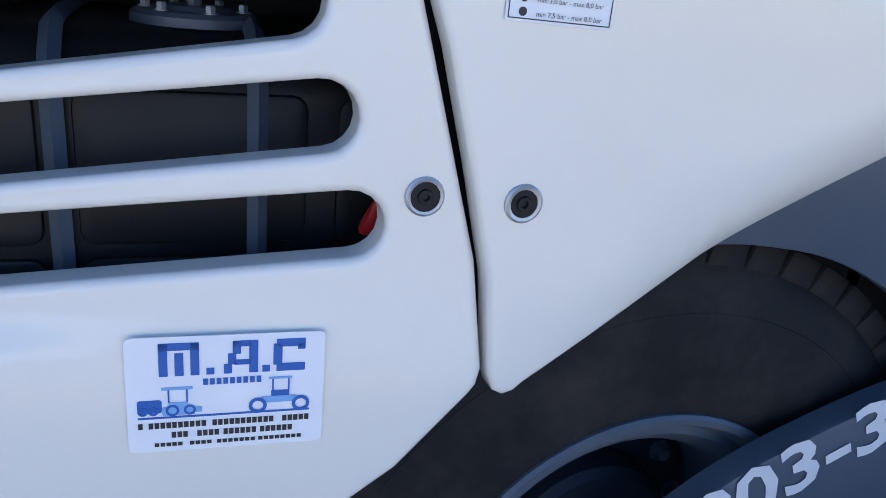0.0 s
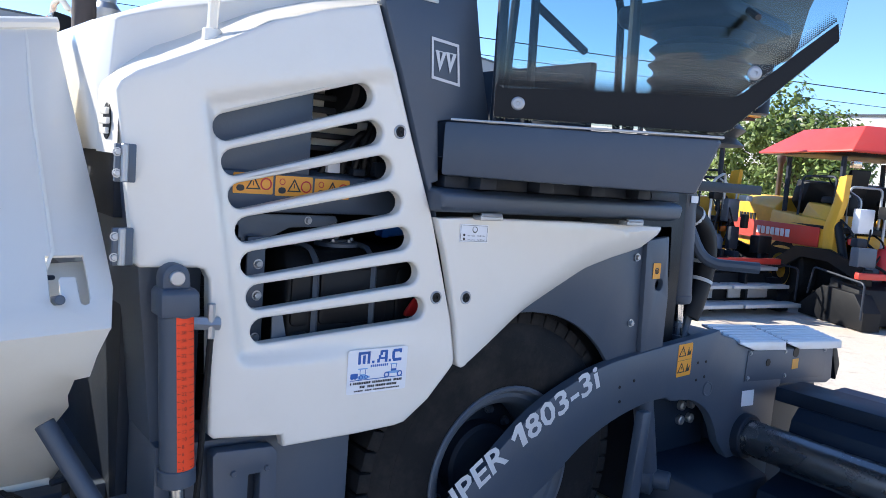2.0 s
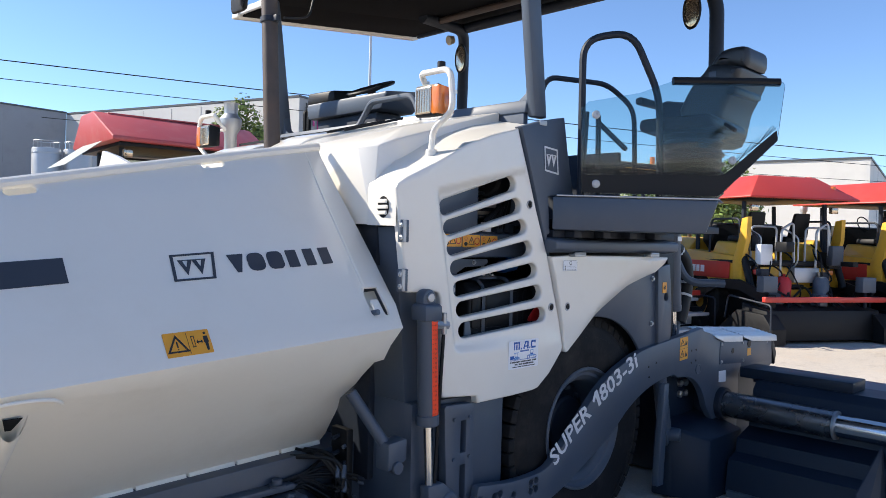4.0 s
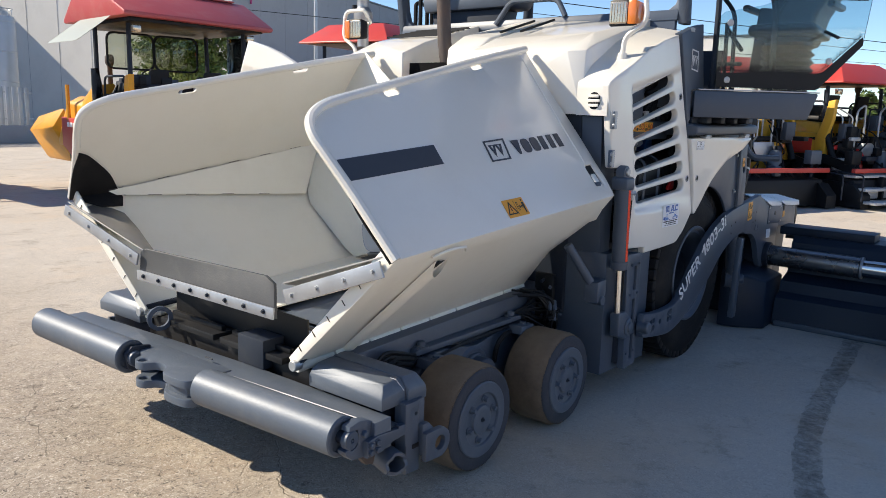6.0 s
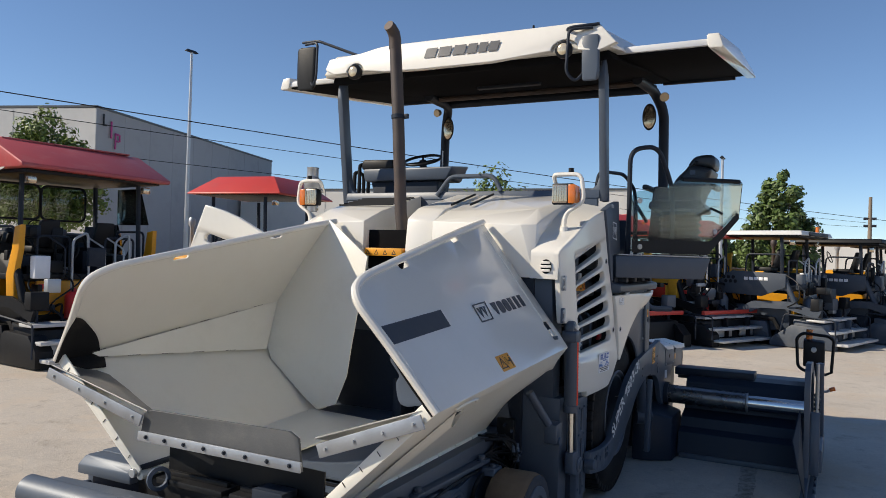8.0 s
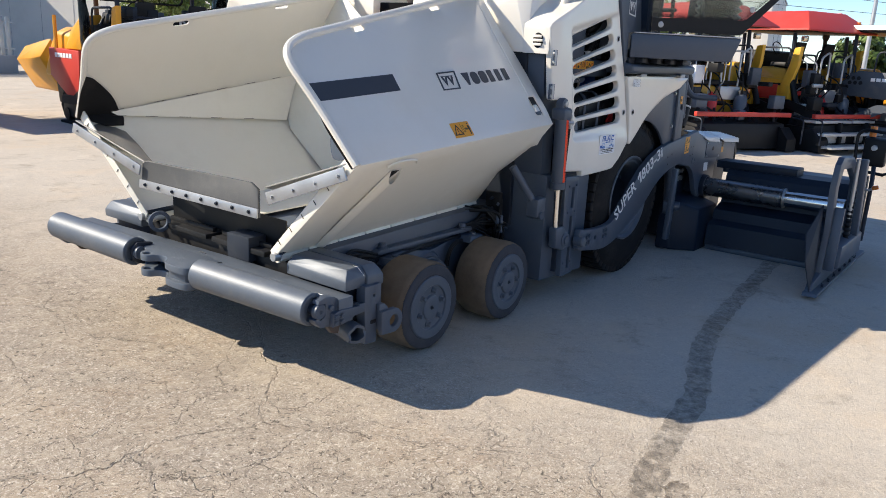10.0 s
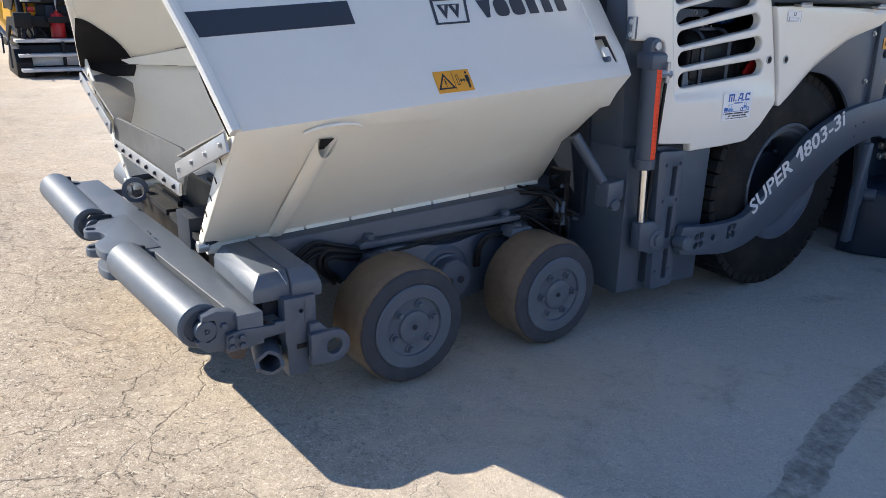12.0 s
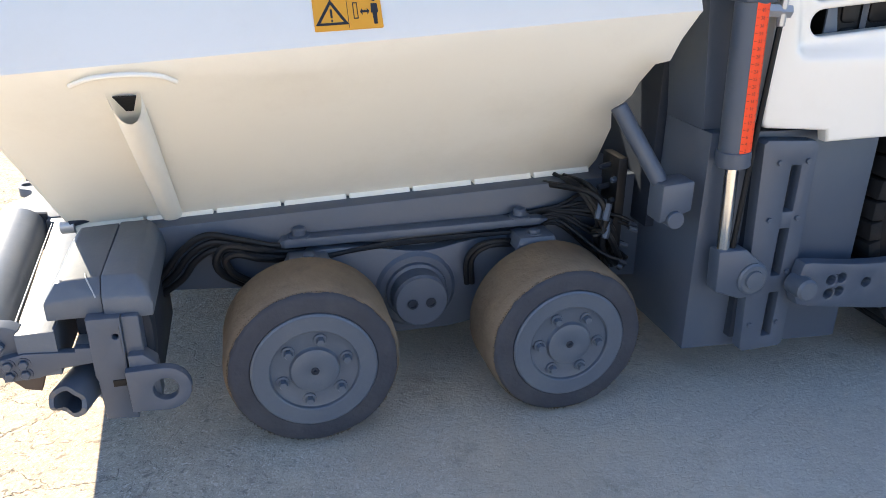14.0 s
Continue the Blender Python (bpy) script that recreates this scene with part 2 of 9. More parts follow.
def tube(path, r, seg=10, bm=None, closed=False):
    bm = bm or bmesh.new()
    path = [V(p) for p in path]
    n = len(path)
    rings, ref = [], None
    for i, p in enumerate(path):
        d = (path[(i + 1) % n] - path[i - 1]) if closed else (path[min(i + 1, n - 1)] - path[max(i - 1, 0)])
        d.normalize()
        if ref is None:
            ref = axes(d)[1]
        ref = (ref - d * ref.dot(d)).normalized()
        b = d.cross(ref)
        rr = r[i] if isinstance(r, (list, tuple)) else r
        rings.append([bm.verts.new(p + (ref * math.cos(t) + b * math.sin(t)) * rr) for t in (2 * math.pi * k / seg for k in range(seg))])
    for i in range(n if closed else n - 1):
        p, q = rings[i], rings[(i + 1) % n]
        for k in range(seg):
            bm.faces.new((p[k], p[(k + 1) % seg], q[(k + 1) % seg], q[k]))
    if not closed:
        bm.faces.new(rings[0][::-1])
        bm.faces.new(rings[-1])
    return bm


def area2(p):
    return sum(a[0] * b[1] - b[0] * a[1] for a, b in zip(p, p[1:] + p[:1])) / 2


def ccw(p):
    p = [tuple(q) for q in p]
    return p if area2(p) > 0 else p[::-1]


def inset(p, d):
    """Move the sides of a counter-clockwise outline inwards by d."""
    out, n = [], len(p)
    for i in range(n):
        a, b, c = (V((*p[k % n], 0)) for k in (i - 1, i, i + 1))
        u, v = (b - a).normalized(), (c - b).normalized()
        nu, nv = V((-u.y, u.x, 0)), V((-v.y, v.x, 0))
        m = nu + nv
        k = max(m.length_squared / 2, 0.35)
        q = b + m * (d / k)
        out.append((q.x, q.y))
    return out


def inside(p, x, y):
    hit = False
    for (ax, ay), (bx, by) in zip(p, p[1:] + p[:1]):
        if (ay > y) != (by > y) and x < (bx - ax) * (y - ay) / (by - ay) + ax:
            hit = not hit
    return hit


def slot(ax, ay, bx, by, r, n=9):
    """A long hole with round ends, from middle to middle."""
    t = math.atan2(by - ay, bx - ax)
    return [(bx + r * math.cos(t - math.pi / 2 + math.pi * k / n), by + r * math.sin(t - math.pi / 2 + math.pi * k / n)) for k in range(n + 1)] + [
        (ax + r * math.cos(t + math.pi / 2 + math.pi * k / n), ay + r * math.sin(t + math.pi / 2 + math.pi * k / n)) for k in range(n + 1)]


def ring(x, y, r, n=16, ry=None):
    return [(x + r * math.cos(2 * math.pi * k / n), y + (ry or r) * math.sin(2 * math.pi * k / n)) for k in range(n)]


def plate(outline, place, thick, holes=(), edge=0.004, steps=2, bm=None, grid=0.0, back=True):
    """A sheet with eased edges. place(u, v, depth) gives the point; depth 0 is the seen face."""
    bm = bm or bmesh.new()
    loops = [ccw(outline)] + [ccw(h)[::-1] for h in holes]
    edge = min(edge, thick * 0.49)
    prof = [(edge - edge * math.sin(math.pi / 2 * k / steps), edge - edge * math.cos(math.pi / 2 * k / steps)) for k in range(steps + 1)]
    prof += [(0, thick)]
    rings = []
    for lp in loops:
        rings.append([[bm.verts.new(place(*q, dep)) for q in (inset(lp, ins) if ins else lp)] for ins, dep in prof])
    for rg in rings:
        for p, q in zip(rg, rg[1:]):
            for i in range(len(p)):
                j = (i + 1) % len(p)
                bm.faces.new((p[i], q[i], q[j], p[j]))
    for layer, ins, dep in ((0, prof[0][0], 0),) + (((-1, 0, thick),) if back else ()):
        flat_pts, edges, verts = [], [], []
        lps = [inset(lp, ins) if ins else lp for lp in loops]
        for lp, rg in zip(lps, rings):
            s = len(flat_pts)
            flat_pts += [V(q) for q in lp]
            verts += rg[layer]
            edges += [(s + i, s + (i + 1) % len(lp)) for i in range(len(lp))]
        if grid:
            xs, ys = [p.x for p in flat_pts], [p.y for p in flat_pts]
            x = min(xs) + grid / 2
            while x < max(xs):
                y = min(ys) + grid / 2
                while y < max(ys):
                    if inside(inset(lps[0], grid * 0.3), x, y) and not any(inside(h, x, y) for h in lps[1:]):
                        flat_pts.append(V((x, y)))
                        verts.append(bm.verts.new(place(x, y, dep)))
                    y += grid
                x += grid
        pv, _, pf, ov, _, _ = delaunay_2d_cdt(flat_pts, edges, [], 0, 1e-6)
        for f in pf:
            c = sum((pv[i] for i in f), V((0, 0))) / len(f)
            if inside(lps[0], c.x, c.y) and not any(inside(h, c.x, c.y) for h in lps[1:]):
                vs = [verts[ov[i][0]] if ov[i] else None for i in f]
                if None not in vs and len(set(vs)) == len(vs):
                    try:
                        bm.faces.new(vs)
                    except ValueError:
                        pass
    return bm


def on_plane(o, u, v, n=None):
    """place() for a plane: origin, the directions of u and v, and the way to the back."""
    o, u, v = V(o), V(u), V(v)
    n = V(n).normalized() if n is not None else u.cross(v).normalized() * -1
    return lambda a, b, d: o + u * a + v * b + n * d


def on_y(y, slope=0.0):
    """A sheet seen from -y, drawn in x and z; its y falls by slope per metre of x."""
    return lambda a, b, d: V((a, y - slope * a + d, b))


def rect(x0, y0, x1, y1, r=0.0, n=3):
    if not r:
        return [(x0, y0), (x1, y0), (x1, y1), (x0, y1)]
    out = []
    for cx, cy, s in ((x1 - r, y0 + r, -90), (x1 - r, y1 - r, 0), (x0 + r, y1 - r, 90), (x0 + r, y0 + r, 180)):
        out += [(cx + r * math.cos(radians(s + 90 * k / n)), cy + r * math.sin(radians(s + 90 * k / n))) for k in range(n + 1)]
    return out


def curved(points, steps=5, closed=False):
    """A flowing 2D line through points."""
    return [(p.x, p.y) for p in smooth_path([V((*p, 0)) for p in points], steps)]


def lettering(text, size, place, lift=0.0015, bold=0.0):
    """A mesh of built-in letters; place(u, v, depth)."""
    cu = bpy.data.curves.new("letters", "FONT")
    cu.body, cu.size, cu.resolution_u, cu.offset = text, size, 2, bold
    ob = bpy.data.objects.new("letters", cu)
    scene.collection.objects.link(ob)
    me = bpy.data.meshes.new_from_object(ob.evaluated_get(bpy.context.evaluated_depsgraph_get()))
    bpy.data.objects.remove(ob)
    bm = bmesh.new()
    bm.from_mesh(me)
    width = max((v.co.x for v in bm.verts), default=0)
    for v in bm.verts:
        v.co = place(v.co.x, v.co.y, -lift)
    bpy.data.meshes.remove(me)
    bpy.data.curves.remove(cu)
    return bm, width


def bolt(at, out, r=0.014, h=0.012, bm=None, washer=True):
    """A hexagon head with its washer."""
    out = V(out).normalized()
    at = V(at)
    bm = lathe([(r * 1.45, 0), (r * 1.45, h * 0.2), (r * 1.05, h * 0.22)], at, out, 14, bm) if washer else (bm or bmesh.new())
    return lathe([(r, h * 0.15), (r, h * 0.85), (r * 0.85, h), (0, h)], at, out, 6, bm)


# ---- ground ----
def ground_material():
    m = bpy.data.materials.new("cracked_dusty_yard_surface")
    m.use_nodes = True
    n, l = m.node_tree.nodes, m.node_tree.links
    b = n["Principled BSDF"]
    tc = n.new("ShaderNodeTexCoord")

    def noise_at(scale, detail=6, rough=0.6, src=None):
        t = n.new("ShaderNodeTexNoise")
        t.inputs["Scale"].default_value, t.inputs["Detail"].default_value, t.inputs["Roughness"].default_value = scale, detail, rough
        l.new(src or tc.outputs["Object"], t.inputs["Vector"])
        return t

    def ramp(src, a, b_, ca=(0, 0, 0, 1), cb=(1, 1, 1, 1)):
        r = n.new("ShaderNodeValToRGB")
        r.color_ramp.elements[0].position, r.color_ramp.elements[1].position = a, b_
        r.color_ramp.elements[0].color, r.color_ramp.elements[1].color = ca, cb
        l.new(src, r.inputs[0])
        return r

    def mixed(fac, a, b_, mode="MIX"):
        x = n.new("ShaderNodeMix")
        x.data_type, x.blend_type = "RGBA", mode
        for s, v in ((0, fac), (6, a), (7, b_)):
            if hasattr(v, "node"):
                l.new(v, x.inputs[s])
            else:
                x.inputs[s].default_value = v if s == 0 else (*v, 1)
        return x.outputs[2]

    def times(a, k):
        x = n.new("ShaderNodeMath")
        x.operation = "MULTIPLY"
        l.new(a, x.inputs[0])
        if hasattr(k, "node"):
            l.new(k, x.inputs[1])
        else:
            x.inputs[1].default_value = k
        return x.outputs[0]

    broad, mid, grit = noise_at(0.35), noise_at(2.2, 8, 0.7), noise_at(70, 4, 0.7)
    stone = n.new("ShaderNodeTexVoronoi")
    stone.inputs["Scale"].default_value = 120
    l.new(tc.outputs["Object"], stone.inputs["Vector"])
    # warped cell borders as cracks, at two sizes
    warp = noise_at(1.7, 5)
    wv = n.new("ShaderNodeVectorMath")
    wv.operation = "MULTIPLY_ADD"
    wv.inputs[1].default_value = (0.55, 0.55, 0.55)
    l.new(warp.outputs["Color"], wv.inputs[0])
    l.new(tc.outputs["Object"], wv.inputs[2])
    fine_w = noise_at(14, 3)
    wv2 = n.new("ShaderNodeVectorMath")
    wv2.operation = "MULTIPLY_ADD"
    wv2.inputs[1].default_value = (0.06, 0.06, 0.06)
    l.new(fine_w.outputs["Color"], wv2.inputs[0])
    l.new(wv.outputs[0], wv2.inputs[2])
    jag = noise_at(48, 2)
    wv3 = n.new("ShaderNodeVectorMath")
    wv3.operation = "MULTIPLY_ADD"
    wv3.inputs[1].default_value = (0.022, 0.022, 0.022)
    l.new(jag.outputs["Color"], wv3.inputs[0])
    l.new(wv2.outputs[0], wv3.inputs[2])
    broken = ramp(noise_at(3.4, 5, 0.7).outputs[0], 0.30, 0.58).outputs[0]
    cracks = []
    for scale, width in ((1.3, 0.0046), (3.3, 0.0072), (0.42, 0.0016)):
        v = n.new("ShaderNodeTexVoronoi")
        v.feature = "DISTANCE_TO_EDGE"
        v.inputs["Scale"].default_value = scale
        l.new(wv3.outputs[0], v.inputs["Vector"])
        cracks.append(ramp(v.outputs["Distance"], 0.0, width, (1, 1, 1, 1), (0, 0, 0, 1)).outputs[0])
    patch = ramp(noise_at(0.9, 3).outputs[0], 0.40, 0.50).outputs[0]
    # the slab beside the paver is smoother: few cracks for x over about -2.9
    sep = n.new("ShaderNodeSeparateXYZ")
    l.new(tc.outputs["Object"], sep.inputs[0])
    old = n.new("ShaderNodeMapRange")
    old.inputs["From Min"].default_value, old.inputs["From Max"].default_value = -2.2, -3.4
    old.inputs["To Min"].default_value, old.inputs["To Max"].default_value = 0.22, 1.0
    l.new(sep.outputs[0], old.inputs["Value"])
    slab = n.new("ShaderNodeMapRange")
    slab.inputs["From Min"].default_value, slab.inputs["From Max"].default_value = -2.1, -0.5
    stray = n.new("ShaderNodeMath")
    stray.operation = "MULTIPLY_ADD"
    stray.inputs[1].default_value = 2.4
    l.new(noise_at(0.45, 7, 0.65).outputs[0], stray.inputs[0])
    l.new(sep.outputs[0], stray.inputs[2])
    l.new(stray.outputs[0], slab.inputs["Value"])
    rough_bit = n.new("ShaderNodeMapRange")
    rough_bit.inputs["To Min"].default_value, rough_bit.inputs["To Max"].default_value = 1.0, 0.7
    l.new(slab.outputs[0], rough_bit.inputs["Value"])
    crack = mixed(1.0, times(cracks[0], old.outputs[0]), times(times(cracks[1], patch), old.outputs[0]), "LIGHTEN")
    crack = mixed(1.0, crack, times(times(cracks[2], 0.8), old.outputs[0]), "LIGHTEN")
    crack = times(crack, broken)
    col = mixed(ramp(broad.outputs[0], 0.38, 0.66).outputs[0], (0.46, 0.375, 0.285), (0.58, 0.475, 0.35))
    col = mixed(ramp(mid.outputs[0], 0.42, 0.7).outputs[0], col, (0.40, 0.335, 0.265))
    col = mixed(times(ramp(noise_at(0.8, 7, 0.7).outputs[0], 0.53, 0.66).outputs[0], 0.6), col, (0.50, 0.345, 0.21))
    col = mixed(times(ramp(grit.outputs[0], 0.42, 0.66).outputs[0], 0.5), col, (0.70, 0.62, 0.51))
    col = mixed(times(ramp(stone.outputs["Distance"], 0.15, 0.5).outputs[0], 0.22), col, (0.16, 0.145, 0.13))
    pebble = noise_at(26, 5, 0.75)
    col = mixed(times(ramp(pebble.outputs[0], 0.48, 0.66).outputs[0], 0.38), col, (0.22, 0.18, 0.14))
    col = mixed(times(ramp(noise_at(160, 2, 0.5).outputs[0], 0.60, 0.68).outputs[0], 0.55), col, (0.12, 0.10, 0.085))
    for scale, lo, hi, tone, amount in ((9, .50, .66, (0.27, 0.225, 0.175), .34), (22, .52, .66, (0.68, 0.60, 0.49), .34), (38, .54, .66, (0.20, 0.165, 0.13), .42)):
        col = mixed(times(times(ramp(noise_at(scale, 5, 0.72).outputs[0], lo, hi).outputs[0], amount), rough_bit.outputs[0]), col, tone)
    # single stones of the aggregate, some pale, some dark
    for scale, lo, hi, tone, amount in ((62, .66, .80, (0.80, 0.73, 0.62), .75), (44, .84, .90, (0.07, 0.06, 0.05), .8), (105, .58, .74, (0.74, 0.67, 0.55), .65), (90, .70, .80, (0.09, 0.075, 0.06), .7)):
        cell = n.new("ShaderNodeTexVoronoi")
        cell.inputs["Scale"].default_value = scale
        l.new(wv3.outputs[0], cell.inputs["Vector"])
        bw = n.new("ShaderNodeSeparateColor")
        l.new(cell.outputs["Color"], bw.inputs[0])
        body = ramp(cell.outputs["Distance"], 0.30, 0.48, (1, 1, 1, 1), (0, 0, 0, 1)).outputs[0]
        pick = ramp(bw.outputs[0], lo, hi).outputs[0]
        col = mixed(times(times(times(pick, body), amount), rough_bit.outputs[0]), col, tone)
    col = mixed(1.0, col, (0.86, 0.86, 0.87), "MULTIPLY")
    col = mixed(times(slab.outputs[0], 0.45), col, (0.58, 0.535, 0.475))
    # Paler still past x -2.2: lifts the ground shaded by the paver
    inner = n.new("ShaderNodeMapRange")
    inner.inputs["From Min"].default_value, inner.inputs["From Max"].default_value = -2.2, -0.9
    l.new(sep.outputs[0], inner.inputs["Value"])
    col = mixed(times(inner.outputs[0], 0.2), col, (0.70, 0.645, 0.57))
    # large pale and earthy patches of dried mud on the slab
    col = mixed(times(times(ramp(noise_at(1.1, 9, 0.74).outputs[0], 0.50, 0.64).outputs[0], slab.outputs[0]), 0.5), col, (0.70, 0.64, 0.55))
    col = mixed(times(times(ramp(noise_at(0.55, 8, 0.7).outputs[0], 0.52, 0.62).outputs[0], slab.outputs[0]), 0.42), col, (0.46, 0.345, 0.235))
    col = mixed(times(times(ramp(noise_at(2.6, 10, 0.8).outputs[0], 0.56, 0.66).outputs[0], slab.outputs[0]), 0.40), col, (0.20, 0.175, 0.15))
    dust = ramp(noise_at(5.5, 9, 0.78).outputs[0], 0.50, 0.70).outputs[0]
    col = mixed(times(dust, 0.38), col, (0.62, 0.53, 0.41))
    blot = ramp(noise_at(1.3, 8, 0.72).outputs[0], 0.54, 0.72).outputs[0]
    col = mixed(times(blot, 0.45), col, (0.25, 0.205, 0.16))
    col = mixed(times(crack, 0.78), col, (0.07, 0.057, 0.047))
    l.new(col, b.inputs["Base Color"])
    b.inputs["Roughness"].default_value = 0.88
    b.inputs["Specular IOR Level"].default_value = 0.25
    hgt = mixed(0.45, mixed(0.5, grit.outputs[0], pebble.outputs[0]), mid.outputs[0])
    hgt = mixed(crack, hgt, (0, 0, 0))
    bp = n.new("ShaderNodeBump")
    bp.inputs["Strength"].default_value, bp.inputs["Distance"].default_value = 0.8, 0.022
    l.new(hgt, bp.inputs["Height"])
    l.new(bp.outputs[0], b.inputs["Normal"])
    return m


GROUND = ground_material()
def dip(x, y):
    """The slab under the paver lies a little low."""
    e = lambda v, a, b: min(max((v - a) / (b - a), 0), 1)
    k = e(x, -4.2, -3.2) * e(x, 2.0, 1.3) * e(y, -2.0, -.5) * e(y, 6.5, 5.2)
    back = e(x, -2.0, -1.3) * e(x, 1.25, .9)
    return -(.024 + .02 * back) * k * k * (3 - 2 * k)


bm = bmesh.new()
lx = [-600, -300, -150, -80, -40, -20, -12, -8] + [-6 + .3 * k for k in range(34)] + [6, 8, 12, 20, 40, 80, 150, 300, 600]
ly = [-600, -300, -150, -80, -40, -20, -10, -6] + [-4 + .3 * k for k in range(40)] + [9, 12, 20, 40, 80, 150, 300, 600]
gv = [[bm.verts.new((x, y, dip(x, y))) for y in ly] for x in lx]
for i in range(len(lx) - 1):
    for j in range(len(ly) - 1):
        bm.faces.new((gv[i][j], gv[i + 1][j], gv[i + 1][j + 1], gv[i][j + 1]))
tagged(part("ground", bm, GROUND, None), "dusty sun-bleached concrete yard with cracks and stains", "ground", kind="structure")


def film_material(name, color, lo, hi, scale, most):
    """A broken dried film: the noise lets the ground show through."""
    m = bpy.data.materials.new(name)
    m.use_nodes = True
    n, l = m.node_tree.nodes, m.node_tree.links
    b = n["Principled BSDF"]
    b.inputs["Base Color"].default_value, b.inputs["Roughness"].default_value = (*color, 1), 0.85
    tc, tx, rp = n.new("ShaderNodeTexCoord"), n.new("ShaderNodeTexNoise"), n.new("ShaderNodeMapRange")
    tx.inputs["Scale"].default_value, tx.inputs["Detail"].default_value, tx.inputs["Roughness"].default_value = scale, 8, 0.75
    rp.inputs["From Min"].default_value, rp.inputs["From Max"].default_value, rp.inputs["To Max"].default_value = lo, hi, most
    l.new(tc.outputs["Object"], tx.inputs["Vector"])
    l.new(tx.outputs[0], rp.inputs["Value"])
    l.new(rp.outputs[0], b.inputs["Alpha"])
    return m


SCUFF = film_material("rubber_scuff", (0.05, 0.045, 0.04), 0.38, 0.66, 16, 0.5)
SPILL = film_material("dried_spill", (0.09, 0.07, 0.05), 0.42, 0.64, 9, 0.75)


def stain(name, outline, material, label, z=0.004):
    """A thin dried film lying on the ground."""
    bm = bmesh.new()
    bm.faces.new([bm.verts.new((x, y, dip(x, y) + z)) for x, y in outline])
    bmesh.ops.triangulate(bm, faces=bm.faces)
    return tagged(part(name, bm, material, None), label, "stain", kind="structure")


rng = random.Random(21)
line = smooth_path([V(p) for p in ((2.2, -.05, 0), (1.63, -.09, 0), (.6, -.16, 0), (-.24, -.25, 0), (-.9, -.40, 0), (-1.47, -.58, 0), (-2.29, -.70, 0), (-3.1, -.86, 0))], 12)
bm = bmesh.new()
prev = None
for i, p in enumerate(line):
    d = (line[min(i + 1, len(line) - 1)] - line[max(i - 1, 0)]).normalized()
    q = V((-d.y, d.x, 0))
    w = .075 + rng.uniform(-.012, .012)
    pair = [bm.verts.new(V((*(p + q * o).xy, dip(p.x, p.y) + .005))) for o in (-w, -w * .3, w * .35, w)]
    if prev:
        for a, b in zip(range(3), range(1, 4)):
            bm.faces.new((prev[a], pair[a], pair[b], prev[b]))
    prev = pair
tagged(part("tyre_mark", bm, SCUFF, None), "dark curved tyre mark across the concrete", "tyre mark", kind="structure")
for x, y, rx, ry in ((-3.3, -1.05, .20, .10), (-2.6, -.9, .10, .06)):
    stain("stain", [(x + rx * math.cos(a) * rng.uniform(.7, 1.2), y + ry * math.sin(a) * rng.uniform(.7, 1.2)) for a in (2 * math.pi * k / 22 for k in range(22))], SPILL, "dark dried oil stain on the concrete")


# ==== the road paver ====
paver = thing("road_paver", (0, YC, 0), "white and anthracite wheeled road paver parked on the yard", "road paver")
FOLD0, FOLD1 = V((-2.94, 0.856, 1.289)), V((-0.866, 0.897, 1.415))

# -- hopper wings: an upper sheet that leans in, a lower sheet that runs in under it
UP_PTS = [(-2.94, .856, 1.289), (-2.968, .97, 1.435), (-3.0, 1.085, 1.585), (-3.035, 1.185, 1.715), (-3.05, 1.245, 1.79), (-3.035, 1.285, 1.845), (-2.98, 1.32, 1.89),
          (-2.86, 1.35, 1.935), (-2.62, 1.385, 1.985), (-2.3, 1.428, 2.05), (-1.95, 1.472, 2.12), (-1.6, 1.515, 2.19), (-1.25, 1.557, 2.258), (-.9, 1.596, 2.322),
          (-.905, 1.55, 2.262), (-.89, 1.42, 2.09), (-.875, 1.29, 1.925), (-.86, 1.16, 1.755), (-.85, 1.06, 1.62), (-.845, .98, 1.52), (-.866, .897, 1.415)]
LOW_PTS = [(-2.94, .856, 1.289), (-.866, .897, 1.415), (-.885, .965, 1.32), (-.895, 1.0, 1.25), (-.93, 1.03, 1.235), (-.93, 1.12, 1.16), (-.91, 1.2, 1.10), (-.93, 1.3, 1.015),
           (-.885, 1.38, .94), (-.875, 1.5, .78), (-.892, 1.53, .735), (-2.885, 1.592, .629)]


def shell(points, back, thick=0.012, bm=None, holes=()):
    """A sheet-metal face with eased edges round a nearly flat ring of points; back: a place behind it."""
    pts = [V(p) for p in points]
    c = sum(pts, V()) / len(pts)
    n = V()
    for a, b in zip(pts, pts[1:] + pts[:1]):
        n += (a - c).cross(b - c)
    n.normalize()
    if n.dot(V(back) - c) < 0:
        n = -n
    u = (pts[1] - pts[0]).normalized()
    u = (u - n * u.dot(n)).normalized()
    v = n.cross(u)
    flat2 = [((p - c).dot(u), (p - c).dot(v)) for p in pts]
    hgt = [(p - c).dot(n) for p in pts]

    def lift(a, b):
        w = [1 / ((a - x) ** 2 + (b - y) ** 2 + 1e-5) ** 1.5 for x, y in flat2]
        return sum(k * h for k, h in zip(w, hgt)) / sum(w)
    return plate(flat2, lambda a, b, d: c + u * a + v * b + n * (d + lift(a, b)), thick, holes=[[((V(p) - c).dot(u), (V(p) - c).dot(v)) for p in h] for h in holes], edge=0.004, bm=bm, grid=0.25)


n_up = (FOLD1 - FOLD0).cross(V((-.9, 1.596, 2.322)) - FOLD0).normalized()
if n_up.y < 0:
    n_up = -n_up  # towards the inside of the hopper


